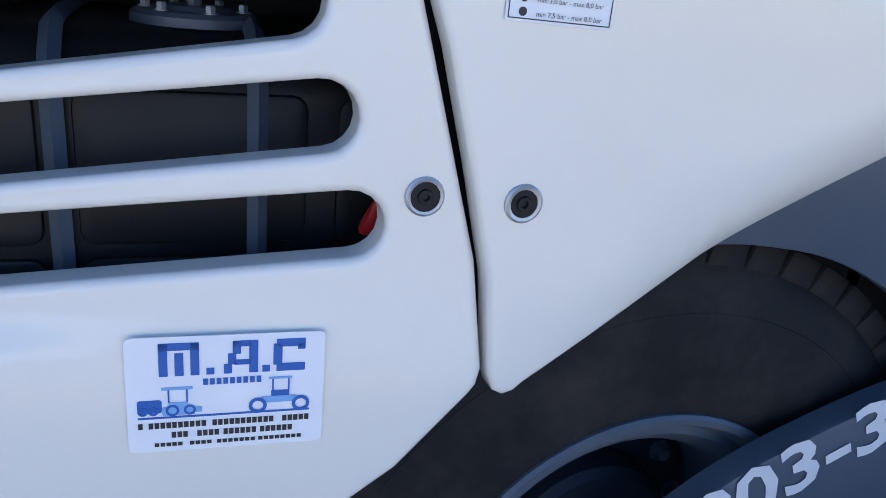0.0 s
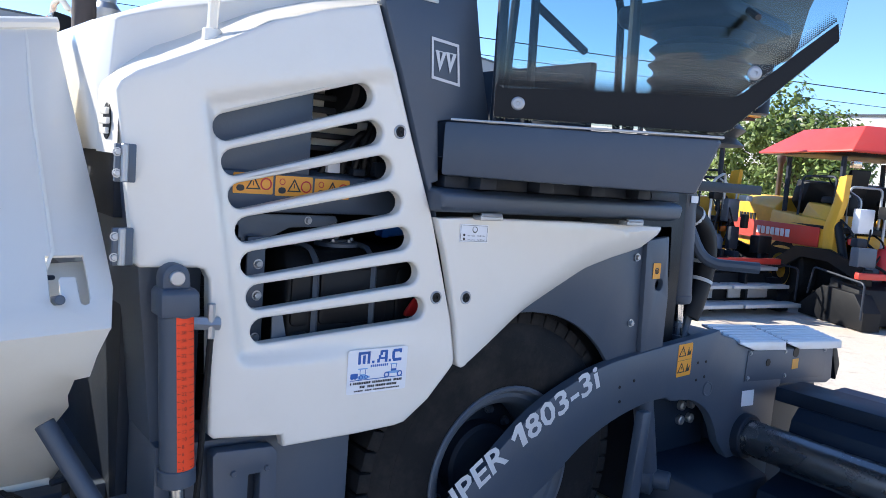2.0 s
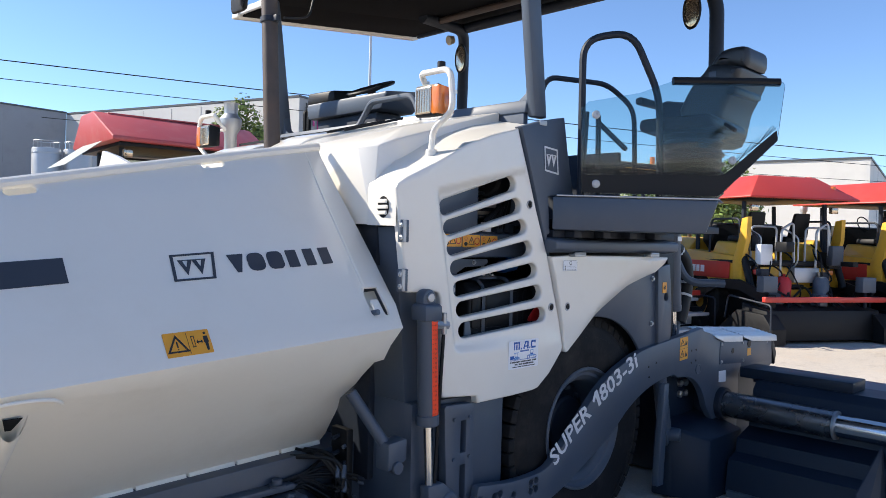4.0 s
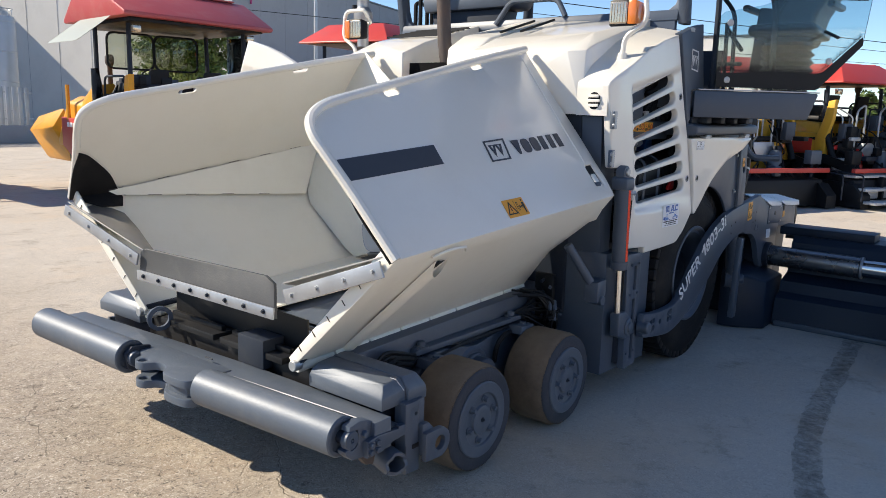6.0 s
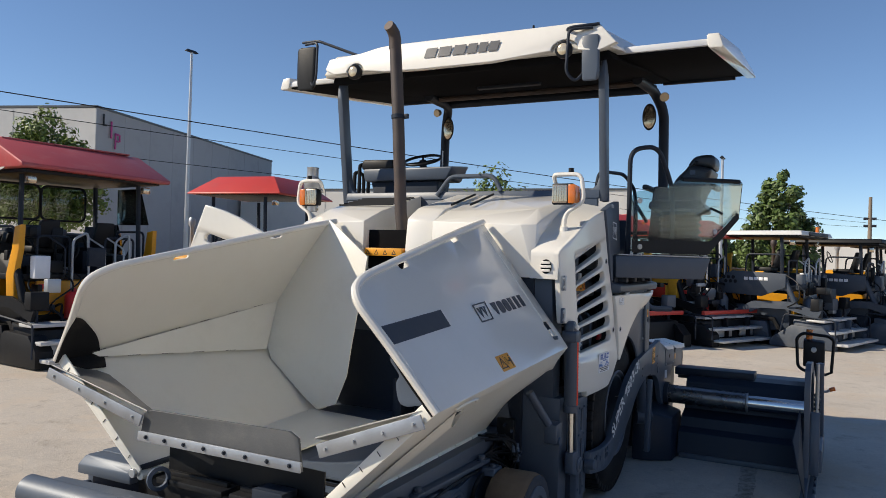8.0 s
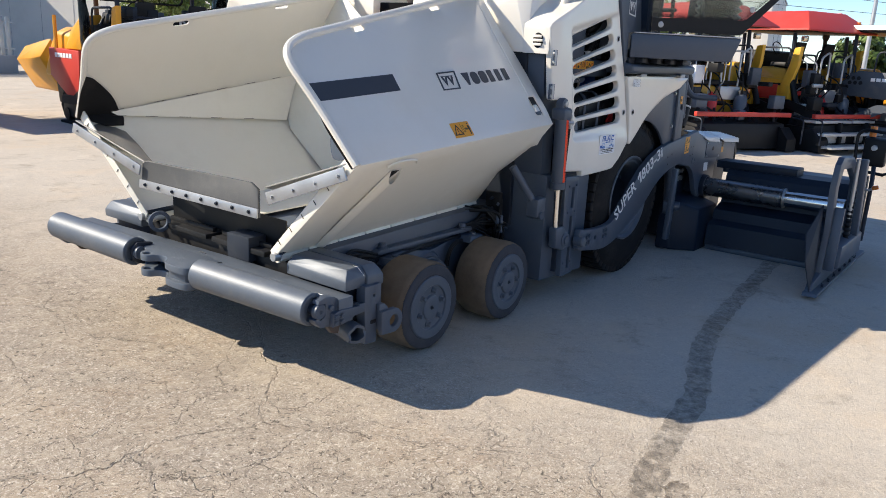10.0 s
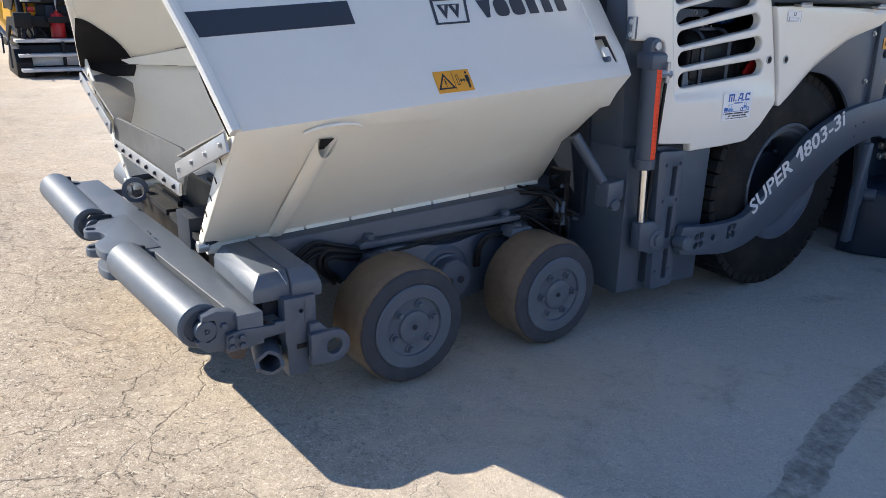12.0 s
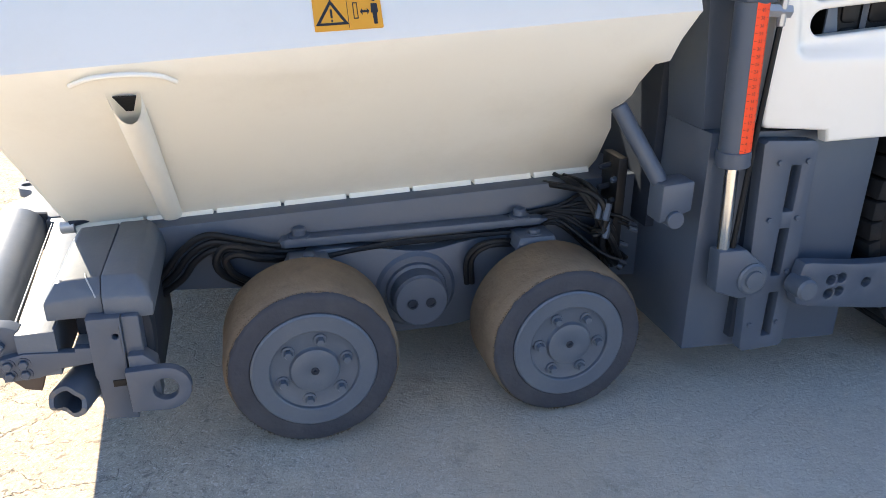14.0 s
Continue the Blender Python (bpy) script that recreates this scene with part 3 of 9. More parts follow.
def on_wing(a, b, d):
    """A point on the upper sheet: metres along x, metres up the sheet from the fold."""
    t = (a - FOLD0.x) / (FOLD1.x - FOLD0.x)
    base = FOLD0 + (FOLD1 - FOLD0) * t
    up = V((-0.0, 0.61, 0.792))
    return base + up * b + n_up * d


def up_at(p):
    """How far up the sheet a place lies."""
    p = V(p)
    t = (p.x - FOLD0.x) / (FOLD1.x - FOLD0.x)
    base = FOLD0 + (FOLD1 - FOLD0) * t
    return (p.x, (p - base).dot(V((0, 0.61, 0.792))))


# U-shaped cut for the latch
LATCH_CUT = [on_wing(*up_at(q), 0) for q in ((-1.013, 1.048, 1.601), (-.915, 1.042, 1.607), (-.911, .995, 1.537), (-.910, .962, 1.492), (-.915, .950, 1.480), (-.925, .946, 1.475), (-.934, .950, 1.480), (-.937, .962, 1.494), (-.940, 1.000, 1.543), (-.946, 1.005, 1.549), (-.980, 1.005, 1.548), (-.986, .999, 1.541), (-.986, .957, 1.487), (-.993, .950, 1.479), (-1.005, .950, 1.478), (-1.012, .957, 1.486))]


def wing(mirrored):
    def done(bm):
        return flip(bm) if mirrored else bm
    inner = V((-2, 2.2, 1.6))
    w = part("hopper_wing", done(shell(UP_PTS, inner, holes=[[on_wing(a, b, 0) for a, b in slot(x0, up_at((x0, y0, z0))[1], x0 + .085, up_at((x0, y0, z0))[1] + .012, .019)] for x0, y0, z0 in ((-2.45, 1.382, 1.99), (-1.60, 1.495, 2.165))] + [LATCH_CUT])), WHITE, paver, "cream-white hopper wing folded halfway up")
    part("lower_sheet", done(shell(LOW_PTS, inner)), WHITE_IN, w)
    edge_pts = [V(p) for p in UP_PTS[:14]]
    part("rolled_rim", done(tube(smooth_path(edge_pts, 4), 0.024, 10)), WHITE, w, "rounded rim along the top of the wing")
    # front flange with its weld slots
    f0, f1 = V((-2.94, .856, 1.289)), V((-2.885, 1.592, .629))
    fd = (f1 - f0).normalized()
    bm = hull([f0, f0 + V((.012, 0, .0)), f1, f1 + V((.012, 0, 0)), f0 + V((0.0, .075, .045)), f0 + V((.012, .075, .045)), f1 + V((0, .03, .045)), f1 + V((.012, .03, .045))], 0.003)
    part("front_flange", done(bm), WHITE_IN, w)
    for k in range(6):
        p = f0 + (f1 - f0) * (0.12 + 0.15 * k) + V((-0.002, 0.03, 0.028))
        part("flange_slot", done(box(p - V((.003, .006, .006)), p + V((.002, .006, .006)), 0, turn=Matrix.Rotation(0.85, 4, "X") @ Matrix.Diagonal((1, 2.6, 0.2, 1)))), RUSTY, w)
    # brace on the lower sheet
    b0, b1 = V((-2.54, .93, 1.235)), V((-2.53, 1.6, .64))
    out = V((0, -0.669, -0.741))
    # half-round channel, its top cut open to a wedge
    ax = (b1 - b0).normalized()
    side = ax.cross(out).normalized()
    if side.x < 0:
        side = -side
    n, ln = 12, (b1 - b0).length
    rows = []
    bm = bmesh.new()
    for i in range(19):
        t = i / 18
        r = .043 - .006 * t
        row = []
        for j in range(n + 1):
            a = math.pi * j / n
            back = 0.10 * max(0, math.sin(a)) * max(0, 1 - t * 7)  # the crown starts lower than the flanks
            row.append(bm.verts.new(b0 + ax * (t * ln + back) + side * (-r * math.cos(a)) + out * (r * .95 * math.sin(a) + .004)))
        rows.append(row)
    for p, q in zip(rows, rows[1:]):
        for j in range(n):
            bm.faces.new((p[j], p[j + 1], q[j + 1], q[j]))
    bmesh.ops.solidify(bm, geom=bm.faces[:], thickness=.006)
    part("brace", done(bm), WHITE_IN, w, "welded half-round stiffener with a cut-open top")
    # Black wedge stands in for the dark inside of the channel
    part("brace_mouth_shade", done(plate([(-.030, .02), (.030, .02), (.010, .095), (-.010, .095)], lambda a, b, d: b0 + ax * b + side * a + out * (.006 - d), .004, edge=.0005, steps=1)), BLACK, w)
    bm = tube(smooth_path([V((-2.66, .895, 1.262)) + out * .004, V((-2.60, .872, 1.285)) + out * .005, V((-2.52, .866, 1.292)) + out * .005, V((-2.44, .876, 1.285)) + out * .005, V((-2.40, .905, 1.262)) + out * .004], 4), 0.007, 8)
    part("pressed_arch", done(bm), WHITE_IN, w)
    # hinge tube along the bottom, in sections
    h0, h1 = V((-2.87, 1.588, .622)), V((-.895, 1.533, .73))
    for k in range(8):
        a, b = h0 + (h1 - h0) * (k / 8 + 0.003), h0 + (h1 - h0) * ((k + 1) / 8 - 0.003)
        part("hinge_sleeve", done(rod(a, b, 0.027, 12)), WHITE_IN, w)
    # liner bridging the fold inside, and the weld slots along its seams
    if mirrored:
        ins = n_up * .0105
        A0, B0, C0_ = V((-2.72, .905, 1.325)) + ins, V((-1.0, 1.06, 1.622)) + ins, V((-1.17, 1.10, 1.205)) + V((0, .009, .0105))
        part("wing_liner", done(shell([A0, A0 + V((.05, .012, -.028)), C0_, B0], inner, 0.004)), WHITE_IN, w)
        for p, q, ks in ((A0, B0, (.0, .2, .36, .52, .68, .84)), (A0 + V((0, .03, -.03)), C0_, (.0, .16, .34, .52, .72)), (V((-2.85, 1.325, 1.90)), V((-1.1, 1.55, 2.255)), (.02, .16, .30, .55, .70, .88) if mirrored else ())):
            for k in ks:
                d = (q - p).normalized()
                lift = V((0, .007, .008)) if q is not C0_ else V((0, .004, .006))
                part("weld_slot", done(tube([p + (q - p) * k + lift, p + (q - p) * k + d * .10 + lift], .0016, 4)), RUSTY, w)
    return w


near_wing = wing(False)
far_wing = wing(True)


def on_wing_film(name, outline, material, label="", lift=0.0):
    part(name, plate(outline, lambda a, b, d: on_wing(a, b, d - 0.003 - lift), 0.002, edge=0.0005, steps=1), material, near_wing, label)


on_wing_film("grey_stripe", [up_at(p) for p in ((-2.998, 1.149, 1.705), (-2.316, 1.194, 1.738), (-2.314, 1.116, 1.655), (-2.97, 1.076, 1.623))], DECAL, "dark grey stripe film")

# maker's mark and name as plain shapes: a square ring, a wedge in it, six blocks
q0, q1, q2, q3 = (up_at(p) for p in ((-1.907, 1.184, 1.753), (-1.707, 1.190, 1.768), (-1.733, 1.107, 1.660), (-1.917, 1.104, 1.649)))
sq = [q3, q2, q1, q0]
mid = (sum(p[0] for p in sq) / 4, sum(p[1] for p in sq) / 4)
shrunk = lambda k: [(mid[0] + (p[0] - mid[0]) * k, mid[1] + (p[1] - mid[1]) * k) for p in sq]
part("mark_ring", plate(sq, lambda a, b, d: on_wing(a, b, d - 0.003), 0.002, holes=[shrunk(0.86)], edge=0.0005, steps=1), DECAL, near_wing)
for dx in (-.034, .028):
    part("mark_wedge", plate([(mid[0] + dx - .030, mid[1] + .036), (mid[0] + dx, mid[1] - .040), (mid[0] + dx + .034, mid[1] + .036)], lambda a, b, d: on_wing(a, b, d - 0.003), 0.002, holes=[[(mid[0] + dx - .010, mid[1] + .032), (mid[0] + dx + .001, mid[1] - .002), (mid[0] + dx + .014, mid[1] + .032)]], edge=0.0004, steps=1), DECAL, near_wing)
n0, n1 = up_at((-1.655, 1.15, 1.718)), up_at((-1.095, 1.165, 1.757))
for k, wd in enumerate((0.075, 0.085, 0.082, 0.058, 0.055, 0.058)):
    t = (0, 0.165, 0.345, 0.53, 0.70, 0.86)[k]
    x, y = n0[0] + (n1[0] - n0[0]) * t, n0[1] + (n1[1] - n0[1]) * t - 0.048
    shape = ([(x + .03, y), (x + .05, y), (x + .08, y + .094), (x - .0, y + .094)], rect(x, y, x + wd, y + .094, .03), rect(x, y, x + wd, y + .094, .025), rect(x, y, x + wd, y + .094, .003), rect(x, y, x + wd, y + .094, .003), rect(x, y, x + wd, y + .094, .003))[k]
    part("name_block", plate(shape, lambda a, b, d: on_wing(a, b, d - 0.003), 0.002, edge=0.0004, steps=1), DECAL, near_wing)


def warning_film(place, w, h, parent, kind="triangle_person", name="warning_label"):
    """An orange film with black signs; u to the right, v up, from its lower left corner."""
    lab = part(name, plate(rect(0, 0, w, h, 0.004), place, 0.0015, edge=0.0004, steps=1), ORANGE, parent, "orange warning label with black signs")
    up = lambda a, b, d: place(a, b, d - 0.0012)

    def sign(outline, holes=(), material=INK):
        part("sign", plate(outline, up, 0.001, holes=holes, edge=0.0002, steps=1), material, lab)
    tri = lambda x, y, s: ([(x - s * .58, y - s * .42), (x + s * .58, y - s * .42), (x, y + s * .58)], [[(x - s * .41, y - s * .33), (x + s * .41, y - s * .33), (x, y + s * .38)]])
    if kind == "triangle_person":
        o, hh = tri(w * .26, h * .47, h * .74)
        sign(o, hh)
        sign(rect(w * .245, h * .36, w * .275, h * .62, .002))
        sign(rect(w * .248, h * .26, w * .272, h * .31, .001))
        sign(rect(w * .495, h * .06, w * .503, h * .94))
        sign(rect(w * .58, h * .3, w * .65, h * .78), [rect(w * .592, h * .33, w * .638, h * .75)])
        sign([(w * .68, h * .5), (w * .715, h * .6), (w * .715, h * .53), (w * .785, h * .53), (w * .785, h * .6), (w * .82, h * .5), (w * .785, h * .4), (w * .785, h * .47), (w * .715, h * .47), (w * .715, h * .4)])
        sign(ring(w * .895, h * .84, h * .055, 10))
        sign([(w * .85, h * .72), (w * .94, h * .72), (w * .95, h * .45), (w * .93, h * .45), (w * .92, h * .12), (w * .87, h * .12), (w * .86, h * .45), (w * .84, h * .45)])
    elif kind == "stacked":
        for k in (0, 1):
            o, hh = tri(w * .3, h * (.26 + .5 * k), w * .46)
            sign(o, hh)
            sign(rect(w * .28, h * (.22 + .5 * k), w * .32, h * (.3 + .5 * k)))
            sign([(w * .62, h * (.12 + .5 * k)), (w * .88, h * (.14 + .5 * k)), (w * .9, h * (.3 + .5 * k)), (w * .78, h * (.22 + .5 * k)), (w * .72, h * (.38 + .5 * k))])
        sign(rect(w * .05, h * .495, w * .95, h * .505))
    elif kind == "row":
        o, hh = tri(w * .5, h * .5, h * .66)
        sign(o, hh)
        sign(rect(w * .49, h * .4, w * .51, h * .62))
        sign(ring(w * .18, h * .7, h * .16, 14), [ring(w * .18, h * .7, h * .12, 14)], RED)
        sign(rect(w * .08, h * .12, w * .28, h * .42, .01))
        sign(ring(w * .82, h * .5, h * .3, 18), [ring(w * .82, h * .5, h * .23, 18)], RED)
    else:
        sign(ring(w * .5, h * .5, w * .28, 14), [ring(w * .5, h * .5, w * .2, 14)])
        sign(rect(w * .4, h * .4, w * .6, h * .6))
    return lab


wl = up_at((-2.032, .898, 1.377))
warning_film(lambda a, b, d: on_wing(wl[0] + a, wl[1] + b - a * 0.02, d - 0.003), 0.187, 0.105, near_wing)
# latch pocket
lt = up_at((-.975, .954, 1.49))
latch = part("latch_pin", rod(on_wing(-1.004, lt[1] + .045, .09), on_wing(-.992, lt[1] - .008, -.022), 0.014, 14), GREY_L, near_wing, "grey steel latch pin in its cut")
part("latch_pocket", plate([(-1.05, lt[1] - .06), (-.88, lt[1] - .06), (-.88, lt[1] + .16), (-1.05, lt[1] + .16)], lambda a, b, d: on_wing(a, b, .07 + d), .006, edge=.002), WHITE_IN, near_wing)
part("pin_guide", box((-1.03, 1.075, 1.42), (-.98, 1.11, 1.54), .006), GREY_D, latch)

# -- hopper back, floor and front flaps
HB = V((-.80, 2.65, 1.94))
for mirrored in (False, True):
    done = (lambda b: flip(b)) if mirrored else (lambda b: b)
    gus = shell([(-1.0, 1.606, 2.331), (-1.115, 2.075, 2.03), (-1.161, 1.976, 1.312), (-1.178, 1.951, 1.074), (-1.184, 1.855, .837), (-1.103, 1.612, .751), (-1.136, 1.529, .824), (-1.18, 1.173, 1.141), (-1.09, .98, 1.38), (-.998, 1.05, 1.615), (-1.01, 1.37, 2.035)], (-.2, 1.4, 1.4), 0.01)
    part("rear_gusset", done(gus), WHITE_IN, paver, "cream sheet closing the rear of the hopper wing")
    # hinged sheet beside the tunnel opening; grey on the near side, cream on the far
    part("hopper_floor_side", done(shell([(-2.42, 1.60, .69), (-1.1, 1.575, .755), (-1.1, 2.2, .735), (-2.42, 2.2, .695)], (-2, 1.8, 0), 0.012)), WHITE_IN if mirrored else GREY, paver, "worn cream floor sheet of the hopper" if mirrored else "anthracite grey floor sheet of the hopper")
part("hopper_back_wall", box((-.74, 1.3, .55), (-.70, 3.28, 1.92), 0.006), GREY_D, paver, "dark steel wall behind the hopper")
part("tunnel_divider", box((-.95, 2.25, .62), (-.74, 2.33, 1.05), 0.006), GREY_D, paver)
# Floor and bars are black to carry the shade under the hopper
for k in range(2):
    y0 = 1.72 + k * 0.6
    cv = part("conveyor_floor", box((-2.85, y0, .60), (-.74, y0 + .54, .635), 0.004), BLACK, paver, "conveyor floor with scraper bars, blackened for the shade under the hopper")
    for j in range(13):
        x = -2.78 + j * 0.16
        part("scraper_bar", box((x, y0 + .02, .636), (x + .03, y0 + .52, .665), 0.004), BLACK, cv)

flap = part("front_flap", shell([(-2.965, 2.85, 1.055), (-2.955, 2.80, 1.075), (-2.885, 1.80, 1.065), (-2.875, 1.745, 1.03), (-2.93, 1.675, .872), (-2.955, 2.9, .875)], (-2.4, 2.3, .95), 0.018), MAT_RUB, paver, "grey rubber flap across the hopper front")
s0, s1 = V((-2.966, 2.905, .878)), V((-2.942, 1.675, .868))
sd = (s1 - s0).normalized()
st = part("clamp_strip", hull([s0, s1, s0 + V((.012, 0, 0)), s1 + V((.012, 0, 0)), s0 + V((.004, 0, .058)), s1 + V((.004, 0, .058)), s0 + V((.016, 0, .058)), s1 + V((.016, 0, .058))], 0.003), ZINC, flap, "zinc-plated clamp strip")
for k in range(8):
    part("strip_bolt", bolt(s0 + (s1 - s0) * (0.06 + 0.126 * k) + V((0, 0, .03)), (-1, 0, .05), 0.009, 0.011), GREY_D, st)
for mirrored in (False, True):
    done = (lambda b: flip(b)) if mirrored else (lambda b: b)
    p0, p1 = (V((-2.965, .815, 1.238)), V((-2.985, 1.735, 1.040))) if mirrored else (V((-2.958, .94, 1.278)), V((-2.985, 1.545, 1.052)))
    sf = part("side_flap", done(shell([p0 + V((.02, .0, .02)), p1 + V((.02, .02, .03)), *(((-2.87, 1.74, 1.035), (-2.81, 1.55, 1.065), (-2.74, 1.32, 1.115), (-2.69, 1.06, 1.185), (-2.72, .96, 1.21), (-2.84, .88, 1.25)) if mirrored else ((-2.78, 1.60, 1.03), (-2.62, 1.50, 1.055), (-2.45, 1.36, 1.10), (-2.40, 1.22, 1.15), (-2.62, 1.06, 1.235)))], (-2.6, 1.5, .3), 0.008)), WORN, paver, "worn bare steel plate at the hopper edge")
    dn = V((0, -.37, -.93)) * 0.075
    st = part("clamp_strip", done(hull([p0, p1, p0 + V((.012, 0, 0)), p1 + V((.012, 0, 0)), p0 + dn, p1 + dn, p0 + dn + V((.012, 0, 0)), p1 + dn + V((.012, 0, 0))], 0.003)), ZINC, sf, "zinc-plated clamp strip")
    for k in range(4):
        part("strip_bolt", done(bolt(p0 + (p1 - p0) * (0.08 + 0.28 * k) + dn * .5, (-1, 0, .05), 0.009, 0.011)), STEEL, st)
    # black rubber cover in the front corner of the wing, its lower edge on the lower sheet
    kp = [up_at(p) for p in ((-3.0, 1.10, 1.605), (-2.94, 1.085, 1.59), (-2.861, 1.047, 1.54), (-2.743, .977, 1.452), (-2.66, .90, 1.355), (-2.628, .86, 1.304))]
    kp = [(-2.962, .0)] + [(-2.975, .08), (-2.99, .17), (-3.0, .26)] + [(a, max(b, .0)) for a, b in curved(kp, 4)] + [(-2.628, .0)]
    cover = part("corner_cover", done(plate(kp, lambda a, b, d: on_wing(a, b, .026 - d), .006, edge=.002)), RUBBER, paver, "black rubber cover in the corner of the wing")
    lowd, lown = V((.03, .736, -.66)).normalized(), V((0, .668, .744))
    part("cover_foot", done(plate([(-2.94, .0), (-2.628, .0), (-2.632, .08), (-2.665, .15), (-2.80, .135), (-2.93, .05)] if mirrored else [(-2.94, .0), (-2.60, .0), (-2.59, .06), (-2.75, .07), (-2.90, .035)], lambda a, b, d: on_wing(a, 0, 0) + lowd * b + lown * (.026 - d), .006, edge=.002)), RUBBER, cover)
    if not mirrored:
        tear = curved([(.93, 1.27), (.99, 1.30), (1.06, 1.288), (1.11, 1.30), (1.135, 1.345), (1.142, 1.40), (1.125, 1.435), (1.15, 1.47), (1.182, 1.505), (1.168, 1.535), (1.13, 1.55), (1.09, 1.535), (1.04, 1.50), (.995, 1.49)], 3) + [(.96, 1.43), (.92, 1.36)]
        part("torn_flap", plate(tear, lambda a, b, d: V((-2.87 + d + .35 * (a - .95) ** 2 - .6 * (b - 1.42) ** 2, max(a, .905 + (b - 1.289) * .77), b)), .008, edge=.002, grid=.03), GREY, paver, "torn grey rubber sheet standing in the wing corner")
        part("flap_hinge", rod((-2.88, .945, 1.31), (-2.885, 1.10, 1.50), .012, 10), BLACK, paver)
    part("flap_link", done(rod((-2.88, 1.56, .66), (-2.6, 1.64, .70), 0.018, 10)), GREY_D, paver)
    part("link_pin", done(rod((-2.91, 1.57, .645), (-2.86, 1.57, .645), 0.028, 12)), STEEL, paver)

# Added black sheet: stands in for the deep shade behind the apron
part("apron_shade_sheet", plate([(1.68, .64), (2.90, .64), (2.90, .84), (2.4, .835), (1.68, .82)], on_plane((-2.70, 0, 0), (0, 1, 0), (0, 0, 1), (-1, 0, 0)), .012, edge=.003), BLACK, paver, "black sheet added to darken the space under the hopper apron")
# -- push rollers on their swinging crossbar
C0, C1 = V((-2.985, .93, .47)), V((-3.115, 3.60, .525))
cd = (C1 - C0).normalized()
cx = V((cd.y, -cd.x, 0)).normalized()  # to the back
if cx.x < 0:
    cx = -cx
bar_pt = lambda along, back, z: C0 + cd * along + cx * back + V((0, 0, z))
LEN = (C1 - C0).length
deck = [(-2.838, .965), (-2.84, 1.55), (-2.845, 1.95), (-2.89, 2.7), (-2.955, 3.6), (-3.135, 3.6), (-3.055, 1.95), (-3.02, 1.93), (-2.945, .965)]
bar = part("push_crossbar", plate(deck, lambda a, b, d: V((a, b, .535 + .012 * (b - .96) / 2.6 - d)), 0.145, edge=0.006), GREY_L, paver, "grey steel crossbar carrying two push rollers")
for p, q in ((V((-3.069, 1.045, .487)), bar_pt(1.035, -.115, .015)), (bar_pt(1.69, -.115, .015), bar_pt(2.62, -.115, .015))):
    d, ln = (q - p).normalized(), (q - p).length
    ro = part("push_roller", lathe([(0, .012), (.066, .012), (.07, 0), (.088, 0), (.094, .006), (.094, ln - .006), (.088, ln), (0, ln)], p, d, 36), GREY_L, paver, "round steel push roller")
    part("roller_axle", rod(p - d * .05, q + d * .05, 0.03, 14), GREY_D, ro)
    part("roller_cap", lathe([(0, -.062), (.006, -.062), (.007, -.056), (.011, -.056), (.012, -.062), (.040, -.062), (.044, -.058), (.044, -.03), (0, -.03)], p, d, 22), GREY, ro)
    for e in ((q + d * .008,) if p.y < 1.2 else (p - d * .035, q + d * .008)):
        part("roller_bracket", hull([e + d * t + V((x, 0, z)) for t in (0, .028) for x, z in ((-.04, -.05), (-.05, .03), (-.01, .068), (.10, .055), (.10, -.085), (.0, -.075))], 0.004), GREY_D, bar)
# hooked end plate over the near roller's end
for mirrored in (False, True):
    done = (lambda b: flip(b)) if mirrored else (lambda b: b)
    off = -.12 if mirrored else 0
    hook = [(-3.082, .530), (-3.076, .550), (-3.02, .562), (-2.965, .552), (-2.94, .538), (-2.935, .385), (-3.0, .385), (-3.062, .392), (-3.10, .425), (-3.106, .445), (-3.085, .452), (-3.06, .436), (-3.03, .452), (-3.022, .49), (-3.03, .524)]
    hk = part("end_hook", done(plate([(x + off, z) for x, z in hook], on_y(.985), .05, edge=.004)), GREY, bar)
    part("hook_screw", done(rod((-2.995 + off, .965, .497), (-2.995 + off, .99, .497), .016, 6)), GREY, hk)
    part("end_link", done(plate([(-2.995 + off, .385), (-2.995 + off, .462), (-2.93 + off, .474), (-2.79, .462), (-2.79, .474), (-2.742, .470), (-2.742, .418), (-2.83, .412), (-2.90 + off, .388)], on_y(.957), .028, edge=.004)), GREY, hk)
    for k in range(4):
        part("link_bolt", done(bolt((-2.976 + off + .043 * (k % 2), .957, .408 + .035 * (k // 2)), (0, -1, 0), 0.014, 0.014)), GREY, hk)
    part("wear_plate", done(plate([(-3.01 + off, .39), (-2.96 + off, .33), (-2.915 + off, .318), (-2.89 + off, .39)], on_y(1.0), .03, edge=.004)), RUSTY, hk)
# Pale strip paints the sunlit top of the grey link
part("link_sunlit_top", box((-2.80, .99, .445), (-2.748, 1.35, .462), .003), ZINC, bar)
# hitch jaw
jaw = [(1.68, .06)] + curved([(1.68, -.05), (1.64, -.09), (1.58, -.12), (1.55, -.175), (1.50, -.20), (1.45, -.185), (1.42, -.14), (1.37, -.125), (1.32, -.145), (1.27, -.195), (1.18, -.21), (1.09, -.20), (1.055, -.16), (1.045, -.06)], 3) + [(1.045, .06)]
for z in (.055, -.045):
    part("jaw_plate", plate(jaw, lambda a, b, d, z=z: bar_pt(a, b, z - d), 0.042, holes=[ring(1.50, -.160, .024, 14)], edge=0.006), GREY_L, bar)
part("jaw_block", hull([bar_pt(a, b, z) for a in (1.07, 1.34) for b in (-.10, .02) for z in (-.05, .02)] + [bar_pt(a, -.175, z) for a in (1.10, 1.26) for z in (-.05, .02)], 0.006), GREY_L, bar)
